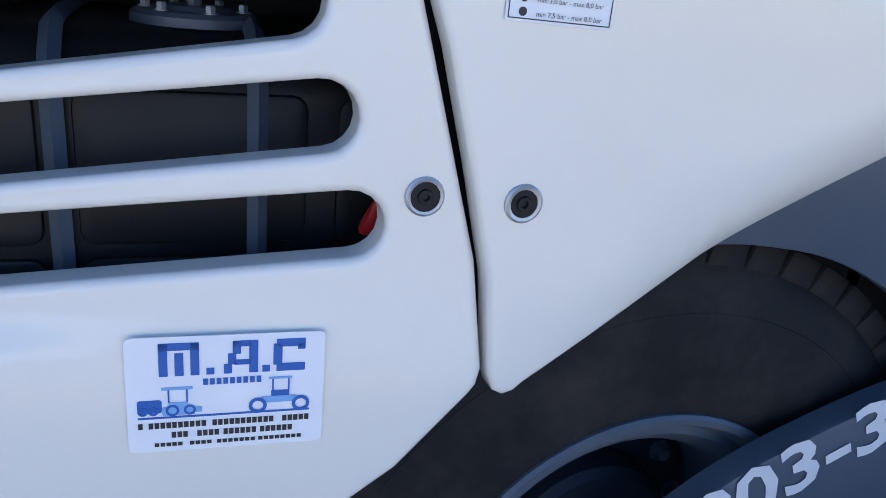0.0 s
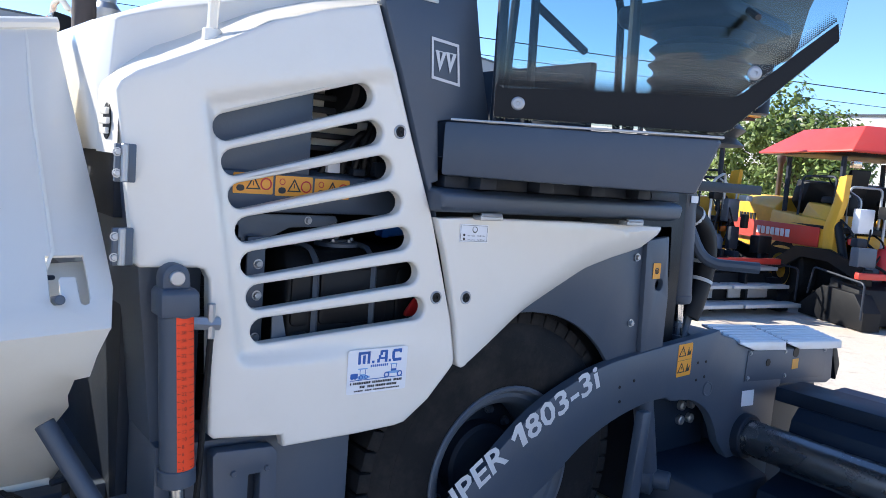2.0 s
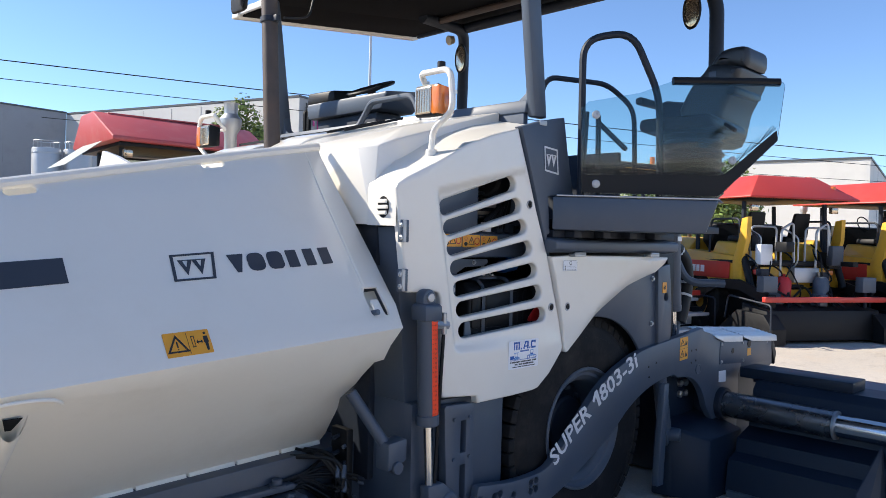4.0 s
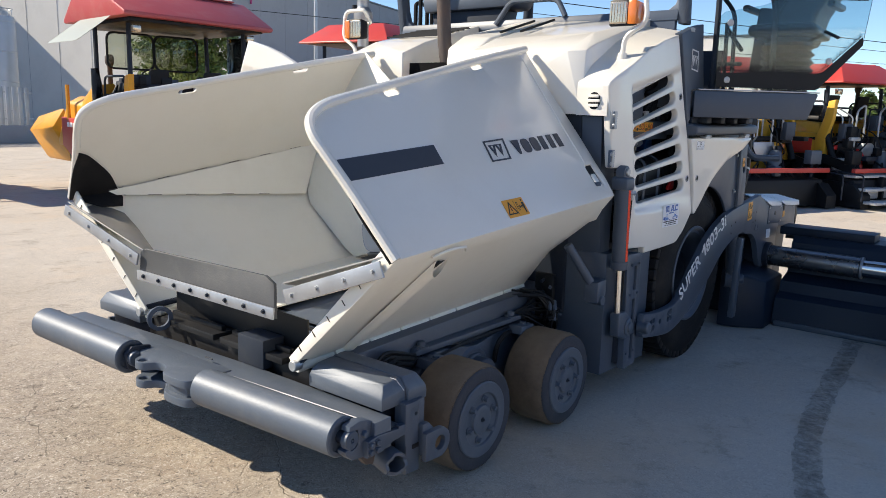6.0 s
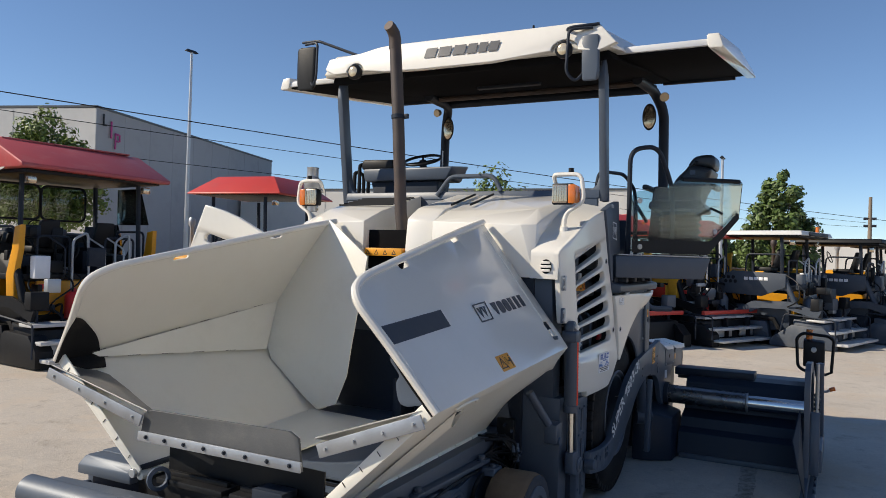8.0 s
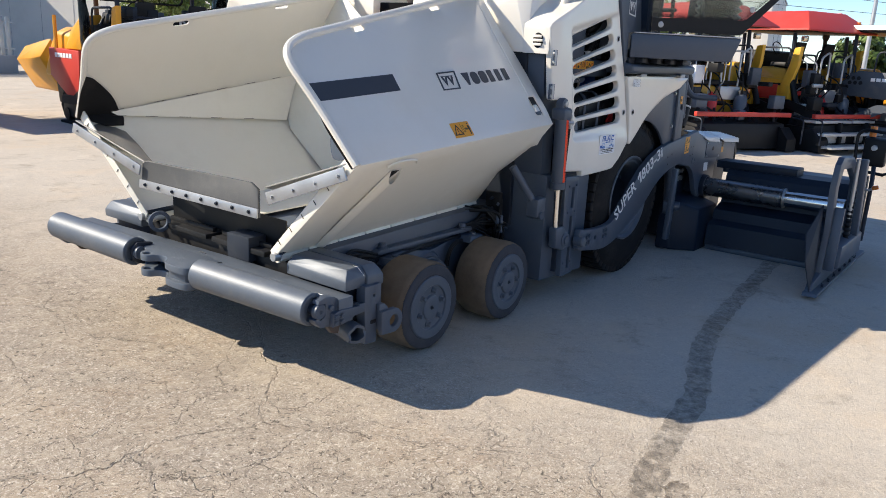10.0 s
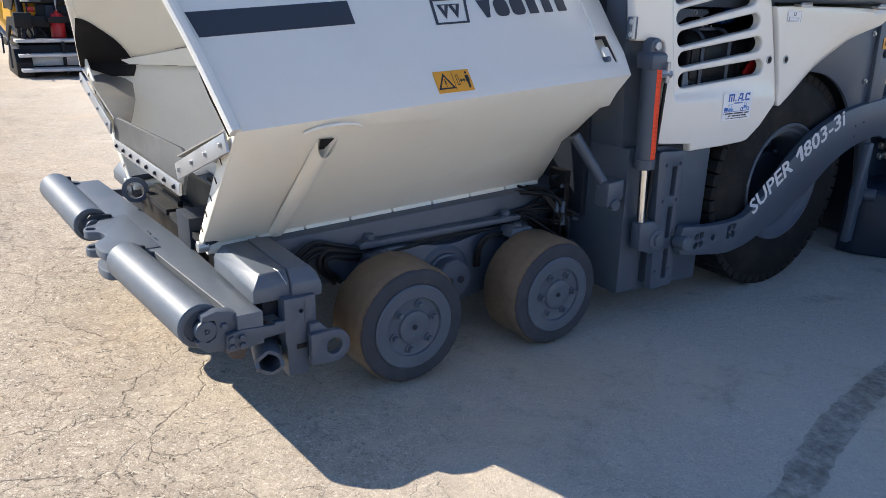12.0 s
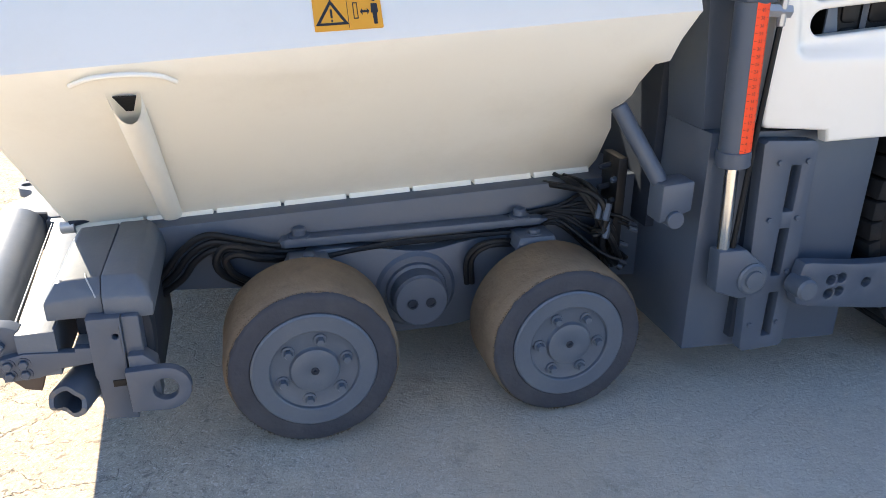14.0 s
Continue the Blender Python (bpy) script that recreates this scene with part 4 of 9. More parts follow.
part("jaw_web", hull([bar_pt(a, b, z) for a in (1.58, 1.66) for b in (-.06, .02) for z in (-.05, .02)], 0.004), GREY_L, bar)
part("deck_seam", tube([bar_pt(1.20, .06, .074), bar_pt(1.26, .06, .074)], .004, 6), GREY_D, bar)
part("weld_bead", tube([(-2.955, 1.0, .537), (-3.022, 1.90, .541)], 0.003, 6), ZINC, bar)
# end bracket with pipe, post and towing eye
for mirrored in (False, True):
    done = (lambda b: flip(b)) if mirrored else (lambda b: b)
    block = lambda xb, xt, x1, y0, z0, z1: hull([(xb, y, z) for y, z in ((y0, z0), (y0, z1 - .06), (1.50, z1 - .05), (1.50, z0))] + [(xt, y, z) for y, z in ((y0 + .03, z1), (1.48, z1))] + [(x1, y, z) for y, z in ((y0, z0), (y0, z1 - .045), (y0 + .04, z1), (1.50, z1), (1.50, z0))], .007)
    blk = part("front_block", done(block(-2.862, -2.822, -2.70, 1.0, .55, .668)), GREY_L, paver, "bevelled steel block of the front frame")
    part("block_tail", done(hull([(-2.698, y, z) for y, z in ((.985, .545), (.985, .615), (1.03, .672), (1.50, .672), (1.50, .545))] + [(x, y, z) for x, h in ((-2.60, .672), (-2.565, .635), (-2.555, .58), (-2.56, .54)) for y, z in ((.99, min(h, .61)), (1.03, h), (1.50, h))], .007)), GREY_L, blk)
    part("frame_post", done(plate([(-2.748, .565), (-2.652, .562), (-2.652, .36), (-2.646, .345), (-2.644, .205), (-2.738, .212), (-2.742, .35), (-2.748, .37)], on_y(.955), .07, holes=[ring(-2.672, .500, .009, 10)], edge=.006)), GREY, blk)
    # Black box stands in for the shadowed gap in the post
    part("post_slot_shade", done(box((-2.700, .951, .330), (-2.655, .99, .352), .001)), BLACK, blk)
    part("post_side", done(box((-2.652, .965, .36), (-2.60, 1.04, .56), .006)), GREY, blk)
    part("frame_cheek", done(plate(curved([(-2.64, .55), (-2.60, .56), (-2.585, .55), (-2.575, .50), (-2.575, .42), (-2.58, .36)], 3) + [(-2.60, .34), (-2.64, .40)], on_y(1.03), .07, edge=.01)), GREY_D, blk)
    part("post_block", done(hull([(-2.645, y, z) for y in (.935, 1.0) for z in (.28, .44)] + [(-2.60, y, .44) for y in (.935, 1.0)] + [(-2.565, y, .405) for y in (.935, 1.0)] + [(-2.56, y, .285) for y in (.935, 1.0)], 0.006)), GREY, blk)
    eye = [(-2.65, .258), (-2.655, .402), (-2.56, .403)] + [(-2.545 + .076 * math.cos(a), .327 + .076 * math.sin(a)) for a in (math.pi * (.5 - k / 12) for k in range(13))] + [(-2.56, .252)]
    part("towing_eye", done(plate(eye, on_y(.905), 0.03, holes=[ring(-2.545, .327, .037, 18)], edge=0.006)), GREY, blk, "flat towing eye with a round hole")
    part("weld_mark", done(tube([(-2.745, 1.06, .671), (-2.738, 1.03, .668), (-2.715, .998, .615)], .0025, 5)), STEEL, blk)
    part("block_underside", done(hull([(-2.80, 1.07, .34), (-2.80, 1.07, .548), (-2.58, 1.07, .548), (-2.58, 1.07, .24), (-2.80, 1.6, .34), (-2.80, 1.6, .548), (-2.58, 1.6, .548), (-2.58, 1.6, .24)], 0.006)), GREY_D, blk)
    bm = lathe([(0, .22), (.043, .2), (.043, 0), (.058, 0), (.060, .004), (.060, .26)], (-2.832, .93, .305), (.25, .95, .0), 26)
    for v in bm.verts:
        a = math.atan2(v.co.z - .305, v.co.x + 2.832)
        if v.co.y < .96:
            v.co.y += .035 * max(0, math.cos(a + 1.9)) ** 6 + .006 * math.sin(5 * a)
    part("tow_pipe", done(bm), GREY, blk, "open steel pipe end with a torn edge")
# Crossframe painted black as well, for the shade below the flap
part("front_crossframe", box((-2.80, 1.5, .33), (-2.62, 3.08, .60), 0.008), BLACK, paver)
part("frame_bracket", box((-2.86, 1.86, .54), (-2.72, 2.08, .70), 0.006), GREY_D, paver)
part("lift_hook", lathe([(.05, -.012), (.075, -.008), (.075, .008), (.05, .012), (.05, -.012)], (-2.9, 2.78, .65), (.3, 1, 0), 20), GREY, paver, "round lifting hook")

# -- main frame below the hopper
part("main_frame", hull([(-2.62, 1.47, .40), (-2.62, 1.47, .645), (-.66, 1.42, .74), (-.66, 1.42, .28), (-2.62, 3.11, .40), (-2.62, 3.11, .645), (-.66, 3.16, .74), (-.66, 3.16, .28)], 0.008), GREY, paver, "dark grey welded main frame")
for mirrored in (False, True):
    done = (lambda b: flip(b)) if mirrored else (lambda b: b)
    part("bogie_beam", done(plate(curved([(-2.2, .40), (-2.06, .53), (-1.85, .535), (-1.62, .50), (-1.42, .53), (-1.2, .54), (-1.05, .42), (-1.1, .26), (-1.45, .17), (-1.62, .16), (-1.8, .17), (-2.15, .25), (-2.2, .40)], 3)[:-1], on_y(1.385), .06, edge=0.006)), GREY, paver, "bogie beam between the small wheels")
    hb = part("bogie_hub", done(lathe([(.16, .06), (.16, 0), (.145, -.012), (.122, -.014), (.118, -.03), (.106, -.034), (.106, -.10), (.098, -.112), (0, -.115)], (-1.655, 1.385, .340), (0, 1, 0), 32)), GREY, paver)
    for dx in (-.035, .035):
        part("hub_nipple", done(lathe([(.02, 0), (.02, -.004), (.012, -.005), (.012, 0), (0, .001)], (-1.655 + dx, 1.268, .335), (0, 1, 0), 12)), GREY_D, hb)
    tr = part("steering_rod", done(hull([(-2.14, 1.40, .55), (-2.14, 1.40, .585), (-1.16, 1.36, .575), (-1.16, 1.36, .605), (-2.14, 1.47, .55), (-2.14, 1.47, .585), (-1.16, 1.43, .575), (-1.16, 1.43, .605), (-2.18, 1.43, .55), (-1.10, 1.40, .58)], 0.006)), GREY, paver, "flat steering link with two pins")
    for x, y, z in ((-2.085, 1.43, .584), (-1.235, 1.395, .602)):
        part("link_pin", done(lathe([(.042, 0), (.042, .008), (.026, .01), (.026, .03), (.02, .036), (0, .036)], (x, y, z), (0, 0, 1), 16)), GREY, tr)
    for x, y, z in ((-2.06, 1.34, .535), (-1.2, 1.32, .56)):
        part("knuckle_plate", done(hull([(x - .09, y - .05, z - .05), (x + .09, y - .05, z - .05), (x + .09, y + .09, z - .05), (x - .09, y + .09, z - .05), (x - .07, y - .04, z), (x + .07, y - .04, z), (x + .07, y + .08, z), (x - .07, y + .08, z)], 0.01)), GREY, paver)
        part("knuckle_bolt", done(bolt((x, y, z), (0, 0, 1), 0.022, 0.016)), GREY_L, paver)
    rng = random.Random(5)
    for k in range(3):
        e = .022 * k
        pts = [(-2.66, 1.44, .40 - e), (-2.56 + e, 1.415, .50 - e), (-2.50 + e, 1.405, .575 - e), (-2.41 + e * .6, 1.40, .63 - e * 1.3), (-2.29, 1.40, .602 - e), (-2.17, 1.415, .562 - e), (-2.04, 1.46, .54 - e)]
        part("hydraulic_hose", done(tube(smooth_path(pts, 5), 0.012, 9)), BLACK, paver)
    for k in range(2):
        pts = [(-1.45 + .02 * k, 1.37, .35), (-1.46 + .02 * k, 1.34, .47), (-1.40 + .02 * k, 1.33, .53 - .01 * k), (-1.28, 1.36, .52 - .015 * k), (-1.2, 1.43, .48)]
        part("hydraulic_hose", done(tube(smooth_path(pts, 5), 0.012, 8)), BLACK, paver)
    for k in range(3):
        pts = [(-2.05, 1.38, .50 + .006 * k), (-1.8, 1.372, .548 - .004 * k), (-1.5, 1.372, .555 - .004 * k), (-1.25, 1.38, .545)]
        part("hydraulic_hose", done(tube(smooth_path(pts, 4), 0.008, 6)), BLACK, paver)
    for k in range(2):
        e = .034 * k
        pts = [(-2.27 + e, 1.47, .38), (-2.312 + e, 1.425, .425), (-2.368 + e, 1.40, .478), (-2.384 + e, 1.395, .532), (-2.342 + e, 1.395, .584 - e), (-2.23, 1.395, .560 - e), (-2.14, 1.44, .53 - e)]
        part("hydraulic_hose", done(tube(smooth_path(pts, 6), .015, 9)), BLACK, paver)
    # bundle of fittings behind the wing
    mb = part("valve_block", done(box((-.88, 1.30, .46), (-.84, 1.44, .84), .006)), BLACK, paver)
    for k in range(8):
        part("block_port", done(rod((-.90 - .03 * (k % 2), 1.31 + .05 * (k % 2), .50 + .042 * k), (-.83, 1.33 + .05 * (k % 2), .51 + .042 * k), .012, 6)), GREY_D if k % 3 else GREY, mb)
    for k in range(10):
        y, z = 1.28 + rng.uniform(-.04, .12), .38 + .033 * k * .9
        x = -.90 + rng.uniform(-.05, .06)
        pts = [(-1.25 + rng.uniform(-.1, .1), 1.44, .50 + .01 * k), (-1.08, 1.40, .56 + .008 * k), (x - .03, y + .03, z + .03), (x + .05, y, z)]
        ho = part("hydraulic_hose", done(tube(smooth_path(pts, 5), 0.008, 7)), BLACK, paver)
        part("hose_fitting", done(rod((x + .03, y, z + .003), (x + .065, y - .008, z - .01), 0.010, 6)), GREY if k % 3 == 0 else GREY_D, ho)
    for k in range(7):
        j = lambda w: rng.uniform(-w, w)
        pts = [(-1.08 + j(.05), 1.50 + j(.04), .72 + j(.03)), (-1.0 + j(.04), 1.34 + j(.04), .70 + j(.04)), (-.93 + j(.04), 1.26 + j(.03), .62 + j(.05)), (-.93 + j(.05), 1.28 + j(.03), .50 + j(.05)), (-.82 + j(.05), 1.36, .40 + j(.05))]
        ho = part("hydraulic_hose", done(tube(smooth_path(pts, 5), .010 + .003 * (k % 2), 7)), BLACK, paver)
        if k % 2:
            part("hose_fitting", done(rod(V(pts[2]) - V((.01, .02, .03)), V(pts[2]) + V((.01, 0, .03)), .014, 6)), GREY, ho)
    hc = part("hopper_cylinder", done(rod((-.99, 1.14, 1.08), (-.86, 1.03, .83), 0.030, 16)), GREY, paver, "hydraulic cylinder lifting the hopper wing")
    part("cylinder_eye", done(hull([(-.885, .96, .70), (-.885, .96, .84), (-.765, .96, .85), (-.765, .96, .74), (-.885, 1.06, .70), (-.885, 1.06, .84), (-.765, 1.06, .85), (-.765, 1.06, .74)], 0.01)), GREY, hc)
    part("cylinder_pin", done(rod((-.83, .945, .715), (-.83, 1.07, .715), 0.032, 14)), GREY, hc)


def front_wheel():
    """A solid-rubber wheel built with its outer face at y = 0, its middle at z = 0."""
    R, W = 0.298, 0.30
    w = part("front_wheel", lathe([(.2, W), (R - .03, W), (R - .012, W - .015), (R, W - .035), (R, .055), (R - .004, .036), (R - .010, .022), (R - .017, .010)], (0, 0, 0), (0, 1, 0), 56), TREAD, None, "small solid rubber wheel with a dusty worn tread")
    rng = random.Random(3)
    bm = lathe([(R - .015, .012), (R - .019, .005), (R - .028, .001), (R - .04, 0), (.216, 0), (.210, .004)], (0, 0, 0), (0, 1, 0), 72)
    for v in bm.verts:
        k = math.hypot(v.co.x, v.co.z)
        if k > R - .024:
            s = 1 + rng.uniform(-.012, .006)
            v.co.x *= s
            v.co.z *= s
    part("sidewall", bm, SIDE_RUB, w, "ragged dark rubber side wall")
    fr = bmesh.new()
    for k in range(150):
        a = 2 * math.pi * (k + rng.uniform(-.3, .3)) / 150
        r0, l, t = R - .014, rng.uniform(.0, .005) * rng.random(), rng.uniform(.003, .013)
        pt = lambda r, y, da: fr.verts.new((r * math.cos(a + da), y, r * math.sin(a + da)))
        y0 = rng.uniform(.004, .010)
        v = [pt(r0 - .004, y0 + .012, -t / R), pt(r0 - .004, y0 + .012, t / R), pt(r0 + .0015, y0 - l, rng.uniform(-.01, .01)), pt(r0 + .002, y0 + .016, 0)]
        for f in ((0, 1, 2), (0, 2, 3), (1, 3, 2), (0, 3, 1)):
            fr.faces.new([v[i] for i in f])
    part("frayed_edge", fr, TREAD, w, "frayed rubber along the tread's edge")
    part("wheel_disc", lathe([(.212, .006), (.211, -.004), (.204, -.009), (.196, -.008), (.152, -.008), (.148, -.005), (.146, .005), (.142, .007), (.086, .007), (.083, .004), (.080, -.006), (.076, -.008), (.03, -.008), (.022, -.006), (0, -.006)], (0, 0, 0), (0, 1, 0), 48), GREY_L, w, "grey painted wheel disc")
    for k in range(6):
        a = 2 * math.pi * (k + .3) / 6
        part("wheel_bolt", bolt((.113 * math.cos(a), .004, .113 * math.sin(a)), (0, -1, 0), 0.0145, 0.026), GREY_L, w)
        part("bolt_washer", lathe([(.022, .008), (.022, .001), (.020, -.001), (.012, -.001)], (.113 * math.cos(a), 0, .113 * math.sin(a)), (0, 1, 0), 18), GREY_L, w)
    part("grease_nipple", lathe([(.014, -.001), (.014, -.004), (.007, -.006), (.006, -.014), (0, -.015)], (0, -.006, 0), (0, 1, 0), 10), GREY_D, w)
    return w


first = front_wheel()
first.parent = paver
first.matrix_parent_inverse = base_of(paver).inverted()
first.matrix_basis = pose(-2.086, .992, .275)
for x, y, turn in ((-1.172, .992, 0), (-2.086, 2 * YC - .992, 180), (-1.172, 2 * YC - .992, 180)):
    copy_thing(first, pose(x, y, .252 if x > -1.5 else .275, 0, 20 * (x > -1.5), turn))

# -- body behind the hopper
part("chassis_box", hull([(x, y, z) for y in (1.005, 3.575) for x, z in ((-.695, .155), (.0, .125), (.0, .99), (-.70, 1.0))], 0.003), GREY, paver, "dark grey chassis plate ahead of the drive wheel")
part("chassis_column", hull([(x, y, z) for y in (1.06, 3.52) for x, z in ((-.70, 1.0), (-.56, 1.0), (-.56, 1.9), (-.79, 1.9), (-.75, 1.45))], 0.002), GREY, paver)
part("engine_bay_floor", box((-.6, 1.1, .98), (1.9, 3.48, 1.04), 0.005), GREY_D, paver)
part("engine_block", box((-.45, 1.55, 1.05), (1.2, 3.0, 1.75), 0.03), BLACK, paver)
part("bay_back_wall", box((1.1, 1.0, 1.05), (1.14, 3.58, 2.45), 0.004), GREY_D, paver)

PS = 0.1
pan = lambda a, b, d: V((a, .885 - PS * a + d, b))


def side_body(mirrored):
    done = (lambda b: flip(b)) if mirrored else (lambda b: b)
    # grille panel: outline in x and z, seven slanting slots
    out = [(-.852, 2.085), (-.842, 2.115), (-.80, 2.148), (-.624, 2.235), (-.408, 2.351), (-.251, 2.412), (-.059, 2.465), (.031, 2.243), (.112, 2.025), (.214, 1.755), (.325, 1.379), (.346, 1.23), (.342, 1.205), (.332, 1.19),
           (.242, 1.08), (.15, 1.005), (.11, .995), (-.043, .982), (-.306, .969), (-.316, 1.010), (-.538, 1.024), (-.555, 1.04), (-.576, 1.54), (-.59, 1.568), (-.61, 1.575), (-.776, 1.575), (-.79, 1.59), (-.826, 1.891)]
    ends = [(-.572, 2.013, -.058, 2.160), (-.541, 1.907, -.013, 2.041), (-.515, 1.803, .032, 1.925), (-.488, 1.696, .077, 1.805), (-.465, 1.586, .122, 1.680), (-.442, 1.478, .163, 1.555), (-.423, 1.366, .200, 1.427)]
    r = 0.0425
    ends = [(a - .003, b - .003, c + .008, d - .004) for a, b, c, d in ends]
    slots = [slot(a + r, b, c - r, d, r) for a, b, c, d in ends]

    def shaped(a, b, d):
        # the slotted field sits back a little inside a soft crease
        left, right = -.615 + (2.08 - b) * 0.17, 9
        t = min(max((a - left) / 0.032, 0), 1)
        soft = .035 + .11 * min(max((a + .4) / .5, 0), 1)
        lo = min(max((b - 1.265 + soft * .3) / soft, 0), 1)
        hi = min(max((2.13 + (a + .49) * .25 - b) / 0.035, 0), 1)
        k = t * t * (3 - 2 * t) * lo * lo * (3 - 2 * lo) * hi * hi * (3 - 2 * hi)
        front = max(0.0, (-.70 - a) / 0.15)
        return V((a, .885 - PS * a + d + (0.026 - 0.014 * min(max((a + .35) / .5, 0), 1)) * k + 0.02 * front * front, b))
    done_body = done
    if mirrored:
        # the far door stands open, swung forward on its hinges
        swing = Matrix.Translation((-.85, 3.62, 0)) @ Matrix.Rotation(radians(97), 4, "Z") @ Matrix.Translation((.85, -3.62, 0))
        done = lambda b: moved(flip(b), swing)
    g = part("grille_panel", done(plate(out, shaped, 0.045, slots, edge=0.0112, steps=4, grid=0.018)), WHITE, paver, "cream-white side door with seven slanting cooling slots", angle=0.9)
    for x, z in ((.058, 2.050), (.252, 1.463)):
        bp = done(lathe([(.025, .004), (.025, -.002), (.022, -.004), (.019, -.003), (.019, .004)], shaped(x, z, 0), (0, 1, 0), 20))
        rg = part("lock_ring", bp, STEEL, g)
        part("lock_core", done(lathe([(.019, .002), (.019, -.002), (.010, -.002), (.009, -.005), (.005, -.005), (.004, -.001), (0, -.001)], shaped(x, z, 0), (0, 1, 0), 16)), BLACK, g, "black square-key lock")
    # two hinges at the front edge
    for z in (1.88, 1.64):
        h = part("door_hinge", done(box((-.86, .945, z - .055), (-.802, .965, z + .055), .004)), GREY_L, g, "steel strap hinge")
        part("hinge_barrel", done(rod((-.835, .944, z - .054), (-.835, .944, z + .054), 0.011, 10)), STEEL, h)
        for k in (-.03, .03):
            part("hinge_bolt", done(bolt((-.855, .945, z + k), (0, -1, 0), 0.009, 0.009)), STEEL, h)
    done = done_body
    # wheel-arch panel
    fo = [(.216, 1.758), (.36, 1.765), (.9, 1.763), (1.452, 1.752), (1.462, 1.735), (1.458, 1.712), (1.43, 1.692), (1.36, 1.648)] + curved([(1.187, 1.606), (1.03, 1.56), (.912, 1.502), (.79, 1.44), (.664, 1.378), (.493, 1.268), (.405, 1.209)], 3) + [(.392, 1.197), (.376, 1.192), (.361, 1.200), (.353, 1.222), (.336, 1.36), (.30, 1.5), (.26, 1.64)]
    low_edge = [(.376, 1.19), (.493, 1.268), (.664, 1.378), (.79, 1.44), (.912, 1.502), (1.03, 1.56), (1.187, 1.606), (1.36, 1.648), (1.47, 1.70)]

    ease = lambda t: t * t * (3 - 2 * t)

    def fp(a, b, d):
        # the sheet folds back in a band along its lower edge
        for (x0, z0), (x1, z1) in zip(low_edge, low_edge[1:]):
            if a <= x1:
                break
        low = z0 + (z1 - z0) * (a - x0) / (x1 - x0)
        band = .03 + .075 * min(max((a - .37) / .5, 0), 1)
        t = min(max(1 - (b - low) / band, 0), 1.3)
        return V((a, .860 - .05 * a + d + .05 * ease(min(max((a - .37) / .45, 0), 1)) * t * (.55 + .45 * min(t, 1)), b))
    f = part("fender_panel", done(plate(fo, fp, 0.04, edge=0.010, steps=3, grid=0.03)), WHITE, paver, "cream-white wedge panel over the drive wheel", angle=0.9)
    part("lock_ring", done(lathe([(.025, .004), (.025, -.002), (.022, -.004), (.018, -.003), (.018, .004)], fp(.368, 1.463, 0), (0, 1, 0), 20)), STEEL, f)
    part("lock_core", done(lathe([(.018, .002), (.018, -.002), (.010, -.002), (.009, -.005), (.005, -.005), (.004, -.001), (0, -.001)], fp(.368, 1.463, 0), (0, 1, 0), 20)), BLACK, f, "black square-key lock")
    for x in (.43, 1.22):
        h = part("panel_hinge", done(box((x - .055, .80 - (x - .43) * .04, 1.757), (x + .055, .85 - (x - .43) * .04, 1.775), .003)), STEEL, f, "zinc-plated flap hinge")
        part("hinge_barrel", done(rod((x - .05, .805 - (x - .43) * .04, 1.777), (x + .05, .805 - (x - .43) * .04, 1.777), 0.009, 10)), STEEL, h)
    # dark arch plate behind the wedge panel
    arch = curved([(.70, 1.375), (.80, 1.372), (.95, 1.345), (1.10, 1.28), (1.22, 1.19), (1.32, 1.07), (1.37, .96)], 4)
    part("arch_plate", done(plate([(.36, 1.74), (.36, 1.30)] + arch + [(1.50, .96), (1.50, 1.15), (1.48, 1.72)], on_y(.905), .02, edge=.004)), GREY, paver, "grey plate above the drive wheel")
    part("arch_flange", done(plate([(1.46, 1.68), (1.50, 1.05), (1.66, 1.05), (1.66, 1.40), (1.62, 1.70)], on_y(.88), .03, holes=[ring(1.58, 1.47, .03, 12)], edge=.004)), GREY, paver)
    for z in (1.60, 1.29):
        part("plate_bolt", done(bolt((1.425, .902, z), (0, -1, 0), .013, .014)), STEEL, paver)
    part("step_post", done(box((1.66, .925, 1.02), (1.72, .985, 1.36), .006)), GREY, paver)
    # rail with slots beside the arm's front end
    sl = [rect(x0, z0, x0 + .04, z1, .004) for x0, z0, z1 in ((-.42, .72, .89), (-.42, .47, .655), (-.412, .218, .40))]
    rl = part("slotted_rail", done(plate([(-.545, .972), (-.53, .985), (-.34, .975), (-.322, .955), (-.312, .175), (-.33, .165), (-.48, .160), (-.497, .172)], on_y(.925), .05, sl, edge=.006)), GREY, paver, "grey steel rail with three slots for the towing arm")
    for k in range(8):
        part("rail_bolt", done(bolt((-.475 + .115 * (k % 2), .925, .905 - .21 * (k // 2)), (0, -1, 0), .010, .010, washer=False)), GREY, rl)
    part("rail_spacer", done(box((-.52, .97, .2), (-.32, 1.07, .93), .006)), GREY_D, rl)
    # lifting cylinder
    c = part("screed_cylinder", done(rod((-.678, .935, 1.50), (-.652, .935, .925), .052, 24)), GREY, paver, "grey hydraulic lifting cylinder with a red height scale")
    part("cylinder_head", done(hull([(-.738, .879, 1.51), (-.624, .879, 1.51), (-.624, .991, 1.51), (-.738, .991, 1.51), (-.735, .880, 1.436), (-.620, .880, 1.436), (-.735, .990, 1.436), (-.620, .990, 1.436), (-.728, .89, 1.522), (-.634, .89, 1.522), (-.728, .98, 1.522), (-.634, .98, 1.522)], .010)), GREY, c)
    part("cylinder_lug", done(plate(slot(-.683, 1.49, -.687, 1.552, .042), on_y(.905), .06, edge=.01)), GREY, c)
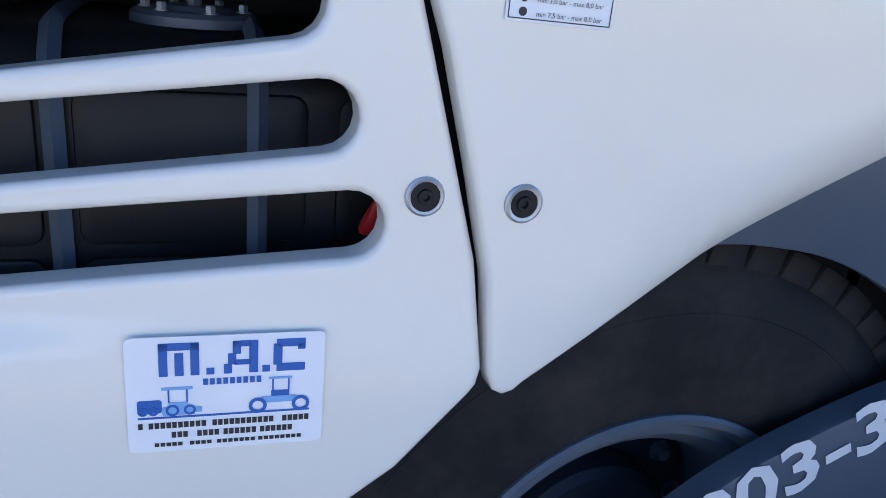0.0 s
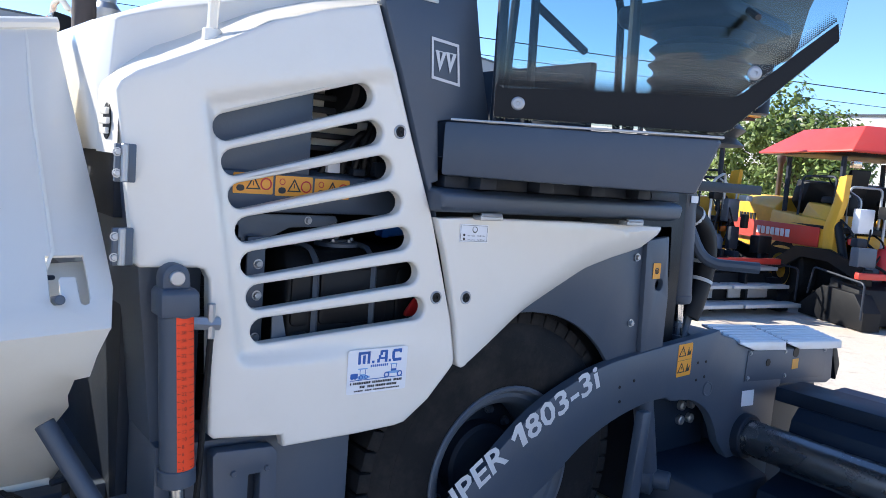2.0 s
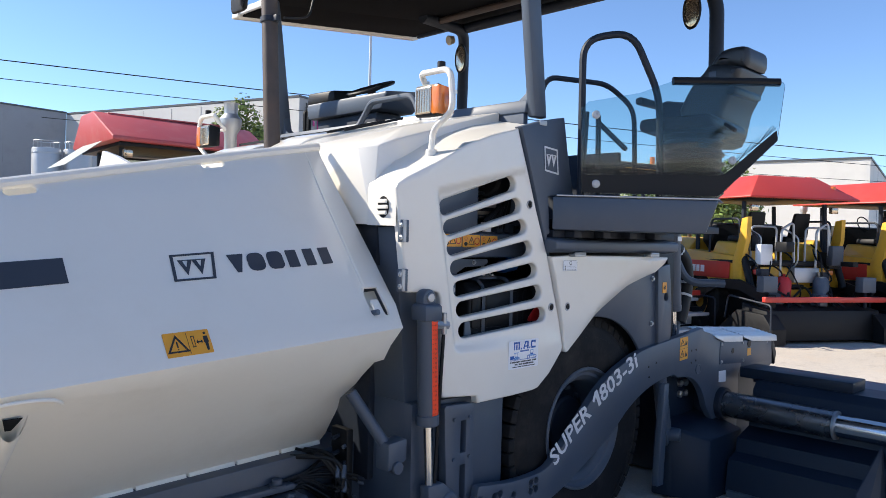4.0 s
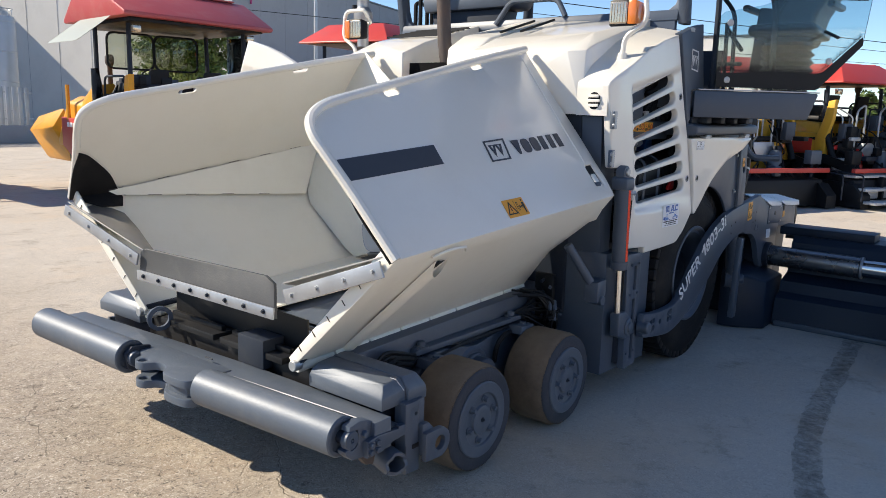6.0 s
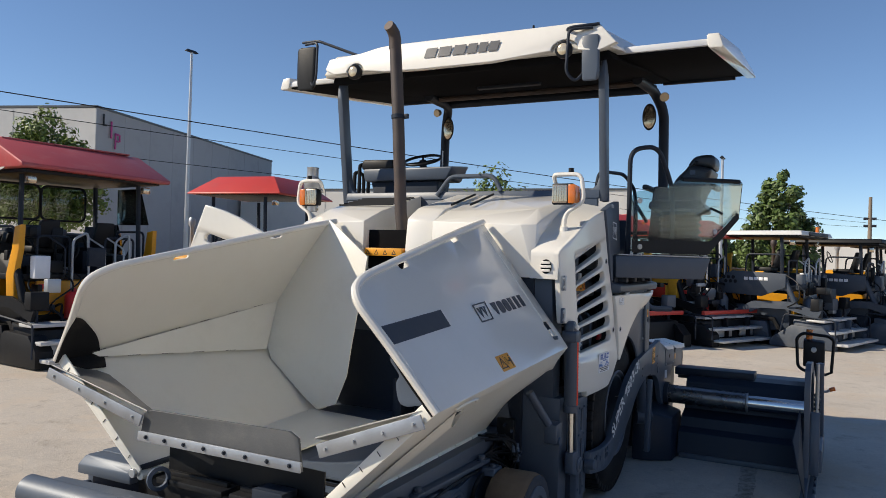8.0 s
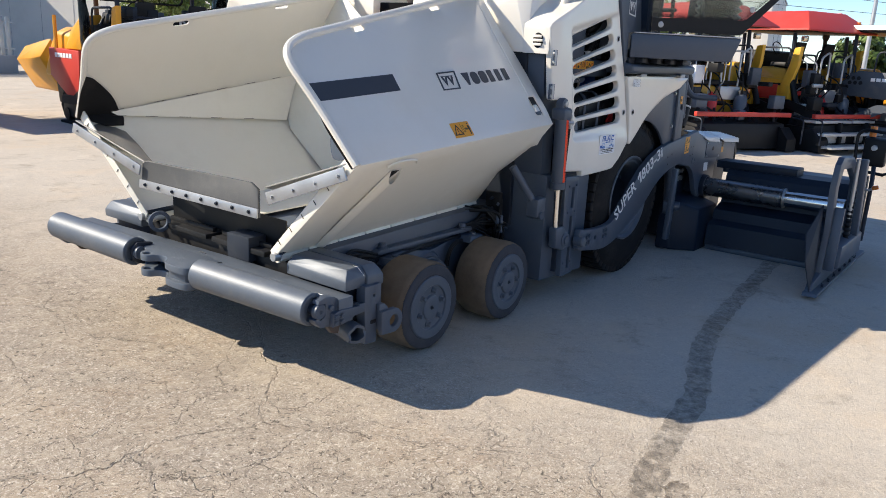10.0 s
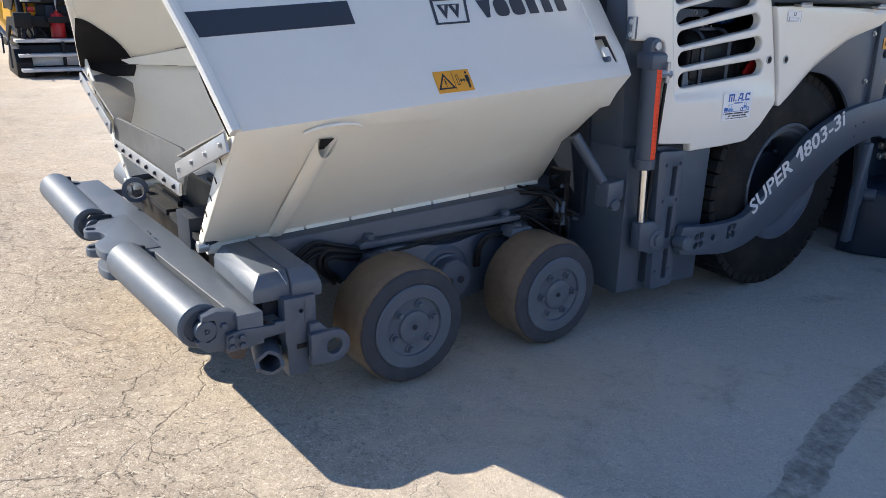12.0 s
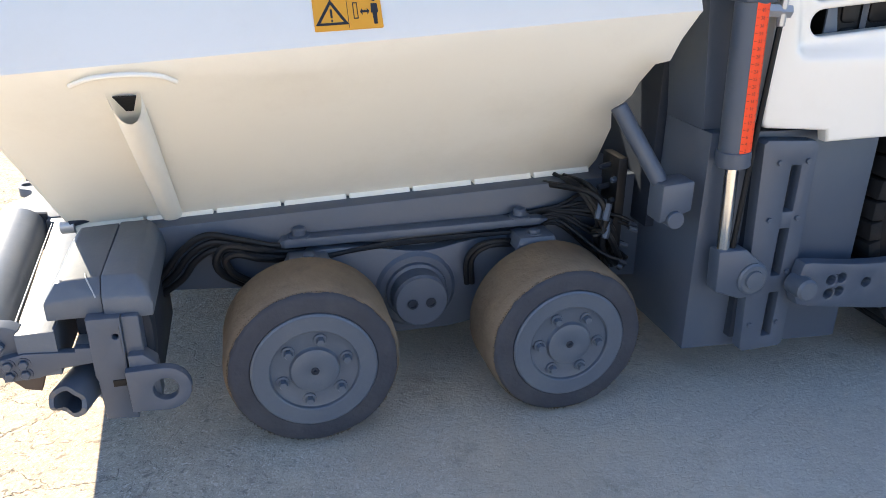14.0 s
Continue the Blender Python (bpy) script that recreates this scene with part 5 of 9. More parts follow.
    part("upper_pin", done(lathe([(.023, .02), (.023, -.008), (.020, -.012), (0, -.013)], (-.687, .905, 1.552), (0, 1, 0), 18)), STEEL, c)
    part("piston_rod", done(rod((-.653, .935, .925), (-.635, .935, .58), .024, 18)), CHROME, c)
    part("cylinder_gland", done(rod((-.655, .935, .96), (-.652, .935, .905), .058, 20)), GREY, c)
    part("pressure_pipe", done(tube(bent_path([(-.60, .93, 1.42), (-.57, .92, 1.40), (-.585, .93, .95), (-.60, .93, .60)], .03), .010, 8)), BLACK, c)
    part("pipe_fitting", done(rod((-.63, .93, 1.41), (-.545, .915, 1.405), .022, 6)), STEEL, c)
    part("pipe_elbow", done(rod((-.575, .915, 1.36), (-.575, .915, 1.47), .014, 8)), STEEL, c)
    lk = part("cylinder_foot", done(hull([(-.67, .90, .60), (-.56, .90, .60), (-.46, .90, .52), (-.46, .90, .42), (-.55, .90, .40), (-.66, .90, .44), (-.67, .97, .60), (-.56, .97, .60), (-.46, .97, .52), (-.46, .97, .42), (-.55, .97, .40), (-.66, .97, .44)], .012)), GREY, c)
    part("foot_pin", done(lathe([(.06, .02), (.06, -.006), (.052, -.012), (.036, -.012), (.034, -.022), (.02, -.024), (0, -.024)], (-.52, .90, .483), (0, 1, 0), 22)), GREY_L, c)
    if not mirrored:
        # scale film on the cylinder, with its figures
        ax = V((-.652, .935, .925)) - V((-.678, .935, 1.50))
        L = ax.length
        ax.normalize()

        def on_cyl(a, b, d):
            """a: metres round the tube from its camera side, b: metres down from the film's top."""
            top = V((-.675, .935, 1.438))
            t = a / .053
            return top + ax * b + V((math.sin(t), -math.cos(t), 0)) * (.0535 - d)
        film = part("height_scale", plate(rect(-.016, 0, .050, .515), on_cyl, .0012, edge=.0003, steps=1, grid=.012), SCALE_RED, c, "red-orange height scale film")
        for k, word in enumerate(("40", "38", "36", "34", "32", "30", "28", "26", "24", "22", "20", "18", "16", "14", "12", "10", "8", "6", "4", "2", "0")):
            b0 = .022 + k * .0235
            for a0, a1 in ((-.014, -.006), (.024, .046)):
                part("scale_tick", plate(rect(a0, b0, a1, b0 + .0016), lambda a, b, d: on_cyl(a, b, d - .0012), .0006, edge=.0001, steps=1), SCALE_INK, film)
            for sx in (-.003,):
                bm, wd = lettering(word, .016, lambda u, v, d, sx=sx, b0=b0: on_cyl(sx + u, b0 + .006 - v, d - .0006))
                part("scale_figure", bm, SCALE_INK, film)
    # front hood corner with the round vent
    rim = [(-.846, 1.905), (-.846, 2.02)] + curved([(-.846, 2.07), (-.838, 2.11), (-.80, 2.146), (-.72, 2.188), (-.624, 2.233)], 4) + [(-.52, 2.290), (-.408, 2.349), (-.33, 2.382), (-.251, 2.410), (-.16, 2.440), (-.059, 2.463), (.10, 2.500)]
    bm = bmesh.new()
    rows = []
    for i, (x, z) in enumerate(rim):
        k = min(max((x + .85) / .15, 0), 1)
        y0 = .885 - PS * x + .02 * max(0, (-.70 - x) / .15) ** 2
        row = [bm.verts.new((x + .004, y0 + .012, z - .004)), bm.verts.new((x, y0 + .03, z))]
        row += [bm.verts.new((x - .004 * (1 - k), y0 + .03 + (1.215 - y0 - .03) * f, z + .055 * k * f)) for f in (.3, .65, 1)]
        rows.append(row)
    for a, b in zip(rows, rows[1:]):
        for j in range(4):
            bm.faces.new((a[j], a[j + 1], b[j + 1], b[j]))
    bmesh.ops.solidify(bm, geom=bm.faces[:], thickness=.014)
    part("corner_cover", done(bm), WHITE, paver, "cream-white corner cover with a small round vent", angle=.9)
    vt = part("round_vent", done(plate(ring(1.09, 1.998, .043, 24, .054), on_plane((-.853, 0, 0), (0, 1, 0), (0, 0, 1), (1, 0, 0)), .004, edge=.001, steps=1)), BLACK, paver)
    for k in range(3):
        z = 1.998 + .029 * (k - 1)
        w = math.sqrt(max(0, 1 - ((abs(z - 1.998) + .005) / .054) ** 2)) * .043
        part("vent_blade", done(box((-.864, 1.09 - w, z - .0095), (-.852, 1.09 + w, z + .0095), .003)), WHITE, vt)
    # hood half
    mid_y = 1.86 if mirrored else 2.06
    part("hood_half", done(hull([(-.845, 1.185, 1.91), (-.86, mid_y, 1.91), (-.81, 1.185, 2.315), (-.86, 1.30, 2.31), (-.86, mid_y, 2.33), (-.60, mid_y, 2.43), (-.56, 1.28, 2.45), (.10, 1.18, 2.60), (.10, mid_y, 2.62), (.10, 1.18, 2.0), (.10, mid_y, 2.0), (-.70, 1.19, 2.36)], .022, seg=3)), WHITE, paver, "cream-white engine hood")
    # dark cab side with the mark
    part("cab_side", done(plate([(-.052, 2.475), (.15, 2.535), (.335, 2.573), (.376, 2.376), (.443, 2.121), (.25, 2.11), (.205, 2.10), (.225, 1.89), (.20, 1.88), (.232, 1.745), (.15, 1.94), (.12, 2.03), (.04, 2.245)], on_y(.875), .05, edge=.008)), GREY, paver, "anthracite side plate of the operator platform")
    # sill and platform edge
    sill = part("platform_sill", done(hull([(.20, .855, 1.78), (.185, .855, 1.865), (1.60, .86, 1.865), (1.58, .86, 1.775), (.20, .80, 1.79), (.19, .80, 1.85), (1.6, .80, 1.85), (1.58, .80, 1.79), (.2, 1.1, 1.78), (1.6, 1.1, 1.78), (.2, 1.1, 1.88), (1.6, 1.1, 1.88)], .014, seg=3)), GREY, paver, "rounded anthracite platform edge")
    for x in (.45, .75, 1.0, 1.3, 1.42):
        part("rail_hole", done(lathe([(.02, -.001), (.02, .006), (0, .006)], (x, .868, 1.887), (0, 1, 0), 12)), BLACK, sill)
    part("slide_rail", done(box((.25, .87, 1.868), (1.65, .93, 1.912), .004)), GREY_D, sill)


for side in (False, True):
    side_body(side)

# Added black sheet: darkens the gap under the sill where background showed
part("bay_dark_backing", box((.26, 1.0, 1.0), (1.9, 1.04, 1.93), .004), BLACK, paver)
# things seen through the slots
tk = part("fuel_tank", hull([(-.27, 1.03, 1.08), (.75, 1.03, 1.08), (-.27, 1.03, 1.565), (.75, 1.03, 1.565), (-.26, 1.09, 1.615), (.75, 1.09, 1.615), (-.27, 1.5, 1.08), (.75, 1.5, 1.08), (-.27, 1.5, 1.615), (.75, 1.5, 1.615)], .022, seg=3), BLACK, paver, "black ribbed plastic tank behind the slots")
for x in (-.165, .07):
    part("tank_strap", tube([(x, 1.022, 1.06), (x, 1.022, 1.555), (x, 1.035, 1.585), (x, 1.075, 1.617), (x, 1.12, 1.622), (x, 1.45, 1.622)], .013, 4), GREY, tk)
for x0, x1 in ((-.255, -.185), (-.145, .135), (.175, .5)):
    for z0, z1 in ((1.12, 1.335), (1.352, 1.55)):
        part("tank_panel", plate(rect(x0, z0, x1, z1, .02), on_y(1.022), .012, edge=.006), BLACK, tk)
part("tank_cap", lathe([(.085, 0), (.085, .012), (.078, .018), (.05, .018), (.045, .024), (0, .024)], (.0, 1.19, 1.617), (0, 0, 1), 26), GREY_L, tk)
for k in range(6):
    part("cap_bolt", bolt((.065 * math.cos(k), 1.19 + .065 * math.sin(k), 1.634), (0, 0, 1), .007, .012), STEEL, tk)
part("cap_pipe", tube(smooth_path([(0, 1.19, 1.64), (-.01, 1.18, 1.69), (-.05, 1.20, 1.705), (-.10, 1.24, 1.69)], 5), .010, 8), STEEL, tk)
part("blue_bag", hull([(.20, 1.2, 1.64), (.36, 1.2, 1.66), (.22, 1.2, 1.74), (.33, 1.2, 1.78), (.25, 1.35, 1.64), (.34, 1.35, 1.76)], .02), BLUE, paver, "blue cover")
part("red_box", hull([(.20, .985, 1.37), (.30, .985, 1.37), (.30, .985, 1.46), (.225, .985, 1.44), (.20, 1.02, 1.37), (.30, 1.02, 1.46)], .01), RED, paver)
part("radiator_cowl", box((-.62, 1.05, 1.86), (-.20, 1.09, 2.25), .006), GREY_L, paver, "grey sheet cowl of the radiator")
part("bay_beam", hull([(-.60, 1.035, 1.745), (-.60, 1.035, 1.88), (.24, 1.045, 1.875), (.24, 1.045, 1.745), (-.60, 1.13, 1.745), (-.60, 1.13, 1.90), (.24, 1.13, 1.895), (.24, 1.13, 1.745)], .012), GREY, paver, "grey beam with orange warning labels")
for k, (x0, kind) in enumerate(((-.478, "row"), (-.331, "row"), (-.184, "row"))):
    warning_film(lambda a, b, d, x0=x0: V((x0 + a, 1.0355 + (x0 + a + .6) * .0119 + d - .003, 1.805 - (x0 + .478) * .02 + b)), .139, .068, paver, kind)
part("bay_bracket", plate([(-.46, 1.60), (-.45, 1.735), (-.06, 1.735), (-.05, 1.715), (-.09, 1.695), (-.24, 1.69), (-.30, 1.66), (-.33, 1.60)], on_y(1.10), .008, edge=.002), GREY_L, paver)
part("bracket_bolt", bolt((-.17, 1.10, 1.716), (0, -1, 0), .010, .012), STEEL, paver)
part("bay_upright", box((-.40, 1.075, 1.10), (-.335, 1.095, 1.66), .004), GREY, paver)
part("bay_gusset", plate([(-.33, 1.10), (-.33, 1.43), (-.30, 1.43), (-.27, 1.30), (-.22, 1.24), (-.10, 1.22), (-.10, 1.10)], on_y(1.005), .008, edge=.002), GREY_L, paver)
for z in (1.312, 1.458, 1.566):
    part("upright_bolt", bolt((-.36, 1.075, z), (0, -1, 0), .012, .012), STEEL, paver)
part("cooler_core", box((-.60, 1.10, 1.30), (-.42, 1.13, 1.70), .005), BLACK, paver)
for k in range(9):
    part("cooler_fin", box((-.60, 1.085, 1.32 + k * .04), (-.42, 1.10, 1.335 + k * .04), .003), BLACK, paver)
rng = random.Random(9)
for k in range(7):
    z = 1.92 + .045 * k
    part("radiator_fin", box((-.20, 1.12, z), (.02, 1.16, z + .02), .004), BLACK, paver)
part("air_filter", lathe([(0, 0), (.10, 0), (.115, .02), (.115, .30), (.10, .32), (.06, .33), (0, .33)], (-.08, 1.14, 2.20), (.9, .25, 0), 28), BLACK, paver, "black air filter drum")
for k in range(5):
    part("engine_fitting", lathe([(.02, 0), (.02, .03), (.013, .03), (.013, .07), (0, .07)], (-.10 + .07 * k, 1.10 + rng.uniform(0, .06), 1.86 + rng.uniform(-.02, .06)), (rng.uniform(-.3, .3), -.4, 1), 10), GREY_L if k % 2 else GREY_D, paver)
for k in range(8):
    pts = [(-.15 + .05 * k, 1.12, 1.80), (-.12 + .04 * k, 1.09, 1.92 + .02 * (k % 3)), (-.02 + .03 * k, 1.10, 2.0 + .02 * k), (.1 + .02 * k, 1.2, 1.95)]
    part("engine_hose", tube(smooth_path(pts, 5), .014, 8), BLACK, paver)
part("solenoid", box((-.125, 1.06, 1.89), (-.075, 1.10, 1.945), .004), LETTER, paver)
for k in range(4):
    part("engine_bracket", box((-.02 + .09 * k, 1.06, 1.885), (.03 + .09 * k, 1.12, 1.91 + .03 * (k % 2)), .004), GREY_D, paver)

# dealer sticker: drawn with plain bars and blocks
stk = lambda a, b, d: pan(-.093 + a, 1.128 + b + .03 * a, d - .003)
card = part("dealer_sticker", plate(rect(0, 0, .232, .158, .008), stk, .0012, edge=.0003, steps=1), PAPER, paver, "white dealer sticker with blue drawing and bars")
bar_at = lambda x0, y0, x1, y1, m=BLUE, r=0.0: part("sticker_bar", plate(rect(x0, y0, x1, y1, r), lambda a, b, d: stk(a, b, d - .0012), .0006, edge=.0001, steps=1), m, card)
# three blocky blue signs, each of strokes
def strokes(x0, y0, w, h, runs, m=BLUE):
    for a0, b0, a1, b1 in runs:
        bar_at(x0 + w * a0, y0 + h * b0, x0 + w * a1, y0 + h * b1, m, .001)


strokes(.038, .106, .046, .044, ((0, 0, .22, 1), (0, .78, 1, 1), (.39, 0, .61, .7), (.78, 0, 1, 1)))
strokes(.112, .106, .040, .044, ((.0, 0, .24, .3), (.12, .28, .36, .62), (.26, .6, .5, 1), (.74, 0, 1, 1), (.26, .82, .8, 1), (.3, .26, .8, .42)))
strokes(.170, .106, .038, .044, ((.1, .76, 1, 1), (.0, .2, .28, .86), (.1, 0, 1, .24), (.76, .66, 1, .86)))
for x0 in (.092, .157):
    bar_at(x0, .106, x0 + .009, .115, BLUE)
for k in range(9):
    bar_at(.088 + .0078 * k, .092, .0935 + .0078 * k, .1005, BLUE)
# small drawing of a paver and a roller
for q, m in ((rect(.012, .056, .04, .074, .003), BLUE), (rect(.040, .052, .078, .064, .002), BLUE_L), (rect(.048, .064, .070, .070), BLUE_L), (rect(.047, .070, .049, .088), BLUE), (rect(.068, .070, .070, .088), BLUE), (rect(.040, .087, .076, .091, .001), BLUE_L), (rect(.155, .062, .20, .071, .003), BLUE_L), (rect(.168, .071, .19, .079, .001), BLUE), (rect(.169, .079, .171, .096), BLUE), (rect(.188, .079, .19, .096), BLUE), (rect(.165, .095, .193, .098), BLUE_L), (rect(.078, .055, .086, .062), BLUE_L)):
    part("sticker_shape", plate(q, lambda a, b, d: stk(a, b, d - .0012), .0006, edge=.0001, steps=1), m, card)
for xx, rr in ((.018, .006), (.030, .006), (.052, .008), (.072, .007), (.152, .011), (.204, .011)):
    part("sticker_disc", plate(ring(xx, .059, rr, 14), lambda a, b, d: stk(a, b, d - .002), .0006, holes=[ring(xx, .059, rr * .62, 12)], edge=.0001, steps=1), BLUE, card)
bar_at(.012, .048, .215, .0505, BLUE)
for y0, hh, runs in ((.034, .008, ((.012, .022), (.024, .094), (.098, .176), (.182, .218))), (.020, .008, ((.05, .072), (.080, .108), (.111, .152), (.155, .196))), (.008, .005, ((.03, .068), (.071, .10), (.103, .150), (.153, .206)))):
    for x0, x1 in runs:
        x = x0
        while x < x1 - .004:
            bar_at(x, y0, x + .0052, y0 + hh, INK)
            x += .0068
# tyre-pressure sticker
tp = lambda a, b, d: V((.315 + a, .860 - .05 * (.315 + a) + d - .003, 1.674 + b - a * .02))
tcard = part("pressure_sticker", plate(rect(0, 0, .130, .066, .002), tp, .001, edge=.0002, steps=1), PAPER, paver, "small white tyre pressure sticker")
part("sticker_border", plate(rect(.003, .003, .127, .063), lambda a, b, d: tp(a, b, d - .001), .0004, holes=[rect(.0042, .0042, .1258, .0618)], edge=.0001, steps=1), INK, tcard)
part("tyre_sign", plate(ring(.068, .047, .012, 16), lambda a, b, d: tp(a, b, d - .001), .0004, holes=[ring(.068, .048, .009, 16)], edge=.0001, steps=1), INK, tcard)
for z, word in ((.022, "min 3,0 bar - max 8,0 bar"), (.007, "min 7,5 bar - max 8,0 bar")):
    bm, wd = lettering(word,   .0078, lambda u, v, d, z=z: tp(.035 + u, z + v, d - .001))
    part("sticker_line", bm, INK, tcard)
    part("sticker_sign", plate(ring(.02, z + .004, .005, 10), lambda a, b, d: tp(a, b, d - .001), .0004, edge=.0001, steps=1), INK, tcard)
# mark on the cab side, and a small plate
ck = lambda a, b, d: V((a, .872 + d - .002, b))
sq = [(.158, 2.246), (.285, 2.232), (.268, 2.378), (.146, 2.388)]
cxy = (sum(p[0] for p in sq) / 4, sum(p[1] for p in sq) / 4)
part("cab_mark_ring", plate(sq, ck, .0015, holes=[[(cxy[0] + (p[0] - cxy[0]) * .86, cxy[1] + (p[1] - cxy[1]) * .86) for p in sq]], edge=.0003, steps=1), LETTER, paver)
cx0, cz0 = cxy
for dx in (-.024, .022):
    part("cab_mark_wedge", plate([(cx0 + dx - .024, cz0 + .034), (cx0 + dx, cz0 - .038), (cx0 + dx + .024, cz0 + .032)], ck, .0015, holes=[[(cx0 + dx - .008, cz0 + .030), (cx0 + dx, cz0 - .004), (cx0 + dx + .008, cz0 + .029)]], edge=.0003, steps=1), LETTER, paver)
part("cab_tab", plate(rect(.10, 2.502, .165, 2.53, .004), ck, .004, edge=.001), STEEL, paver)


# -- drive wheels
def drive_wheel(mirrored):
    done = (lambda b: flip(b)) if mirrored else (lambda b: b)
    R, c = .705, V((.735, .965, .662))
    w = part("drive_wheel", done(lathe([(.345, 0.03), (.36, .004), (.40, -.012), (.47, -.022), (.55, -.022), (.61, -.010), (.645, .006), (.658, .02), (.66, .33), (.62, .36), (.36, .35)], c, (0, 1, 0), 64)), RUBBER, paver, "large black pneumatic drive tyre")
    part("tyre_ring", done(lathe([(.575, -.010), (.580, -.017), (.586, -.010)], c, (0, 1, 0), 64)), RUBBER, w)
    part("tyre_ring", done(lathe([(.53, -.010), (.534, -.016), (.538, -.010)], c, (0, 1, 0), 64)), RUBBER, w)
    lug = hull([(-.036, .0, 0), (.036, .0, 0), (.036, .16, 0), (-.036, .17, 0), (-.038, .0, -.055), (.038, .0, -.055), (-.038, .17, -.055), (.038, .17, -.055)], .006)
    me = finish(lug, "tread_lug", RUBBER)
    for k in range(52):
        for s in (0, 1):
            a = 2 * math.pi * (k + .5 * s) / 52
            ob = new("tread_lug", me)
            y0 = c.y + (.012 if s == 0 else .19)
            m = Matrix.Translation((c.x + R * math.sin(a), y0, c.z + R * math.cos(a))) @ Matrix.Rotation(a, 4, "Y")
            if mirrored:
                m.translation.y = 2 * YC - y0 - .17
            ob.parent = w
            ob.matrix_parent_inverse = base_of(w).inverted()
            ob.matrix_basis = m
    rim = part("wheel_rim", done(lathe([(.388, .012), (.388, -.014), (.382, -.020), (.370, -.018), (.362, 0), (.352, .010), (.334, .012), (.324, .024), (.310, .034), (.296, .055), (.290, .12), (.284, .235)], c, (0, 1, 0), 56)), GREY_L, w, "dished anthracite steel rim")
    disc = part("rim_disc", done(lathe([(.290, .215), (.27, .20), (.185, .19), (.18, .13), (.165, .115), (.12, .11), (0, .105)], c, (0, 1, 0), 40)), GREY_D, rim)
    for k in range(12):
        a = 2 * math.pi * (k + .34) / 12
        part("rim_bolt", done(bolt(c + V((.235 * math.cos(a), .196, .235 * math.sin(a))), (0, -1, 0), .016, .026)), GREY, disc)
    part("valve", done(rod(c + V((.28, .08, .10)), c + V((.29, .01, .11)), .007, 8)), STEEL, rim)


for side in (False, True):
    drive_wheel(side)

# -- hood middle, exhaust, lamps
part("hood_middle", hull([(-.85, 2.075, 1.92), (-.85, 2.335, 1.92), (-.80, 2.075, 2.33), (-.80, 2.335, 2.36), (-.62, 2.075, 2.44), (-.62, 2.335, 2.46), (.1, 2.075, 2.63), (.1, 2.335, 2.63), (.1, 2.1, 2.0), (.1, 2.33, 2.0)], .02, seg=3), WHITE, paver, "raised cream-white middle of the hood")
part("exhaust_well", box((-.78, 2.335, 1.93), (.08, 2.72, 2.26), .006), LINING, paver, "black well round the exhaust")
part("hood_lower_front", box((-.80, 1.2, 1.70), (-.74, 3.38, 1.925), .008), GREY_D, paver)
ws = part("hood_front_strip", box((-.868, 2.34, 2.04), (-.80, 2.70, 2.105), .004), ORANGE, paver, "orange warning strip below the exhaust")
for k in range(4):
    y = 2.39 + .085 * k
    part("strip_sign", plate([(y, 2.05), (y + .045, 2.05), (y + .022, 2.092)], on_plane((-.869, 0, 0), (0, 1, 0), (0, 0, 1), (1, 0, 0)), .001, holes=[[(y + .01, 2.056), (y + .035, 2.056), (y + .022, 2.08)]], edge=.0002, steps=1), INK, ws)
for k in range(6):
    x = -.42 + .075 * k
    part("hood_louvre", hull([(x, 2.72, 2.495 + (x + .42) * .23), (x + .03, 2.72, 2.50 + (x + .42) * .23), (x, 3.3, 2.49 + (x + .42) * .23), (x + .03, 3.3, 2.497 + (x + .42) * .23), (x, 2.72, 2.512 + (x + .42) * .23), (x, 3.3, 2.507 + (x + .42) * .23)], 0), BLACK, paver)
for y0 in (2.08, 1.90):
    part("hood_slot", box((-.50, y0, 2.486), (-.02, y0 + .012, 2.62), 0, turn=Matrix.Rotation(-.27, 4, "Y") @ Matrix.Diagonal((1, 1, .12, 1))), BLACK, paver)
ex = part("exhaust_pipe", tube([(-.60, 2.47, 2.10), (-.62, 2.49, 2.32), (-.63, 2.50, 2.42), (-.636, 2.56, 3.36), (-.64, 2.60, 3.86)], .052, 20), RUSTY, paver, "tall brown heat-stained exhaust pipe")
part("exhaust_tip", tube([(-.64, 2.60, 3.83), (-.643, 2.602, 3.91), (-.66, 2.605, 3.96), (-.70, 2.61, 3.995), (-.735, 2.615, 4.01)], [.054, .054, .053, .05, .046], 18), RUSTY, ex)
part("exhaust_clamp", lathe([(.054, 0), (.06, .004), (.06, .036), (.054, .04)], (-.636, 2.55, 3.22), (0, .07, 1), 18), GREY_D, ex)
part("clamp_ear", box((-.65, 2.45, 3.22), (-.62, 2.50, 3.26), .004), GREY_D, ex)
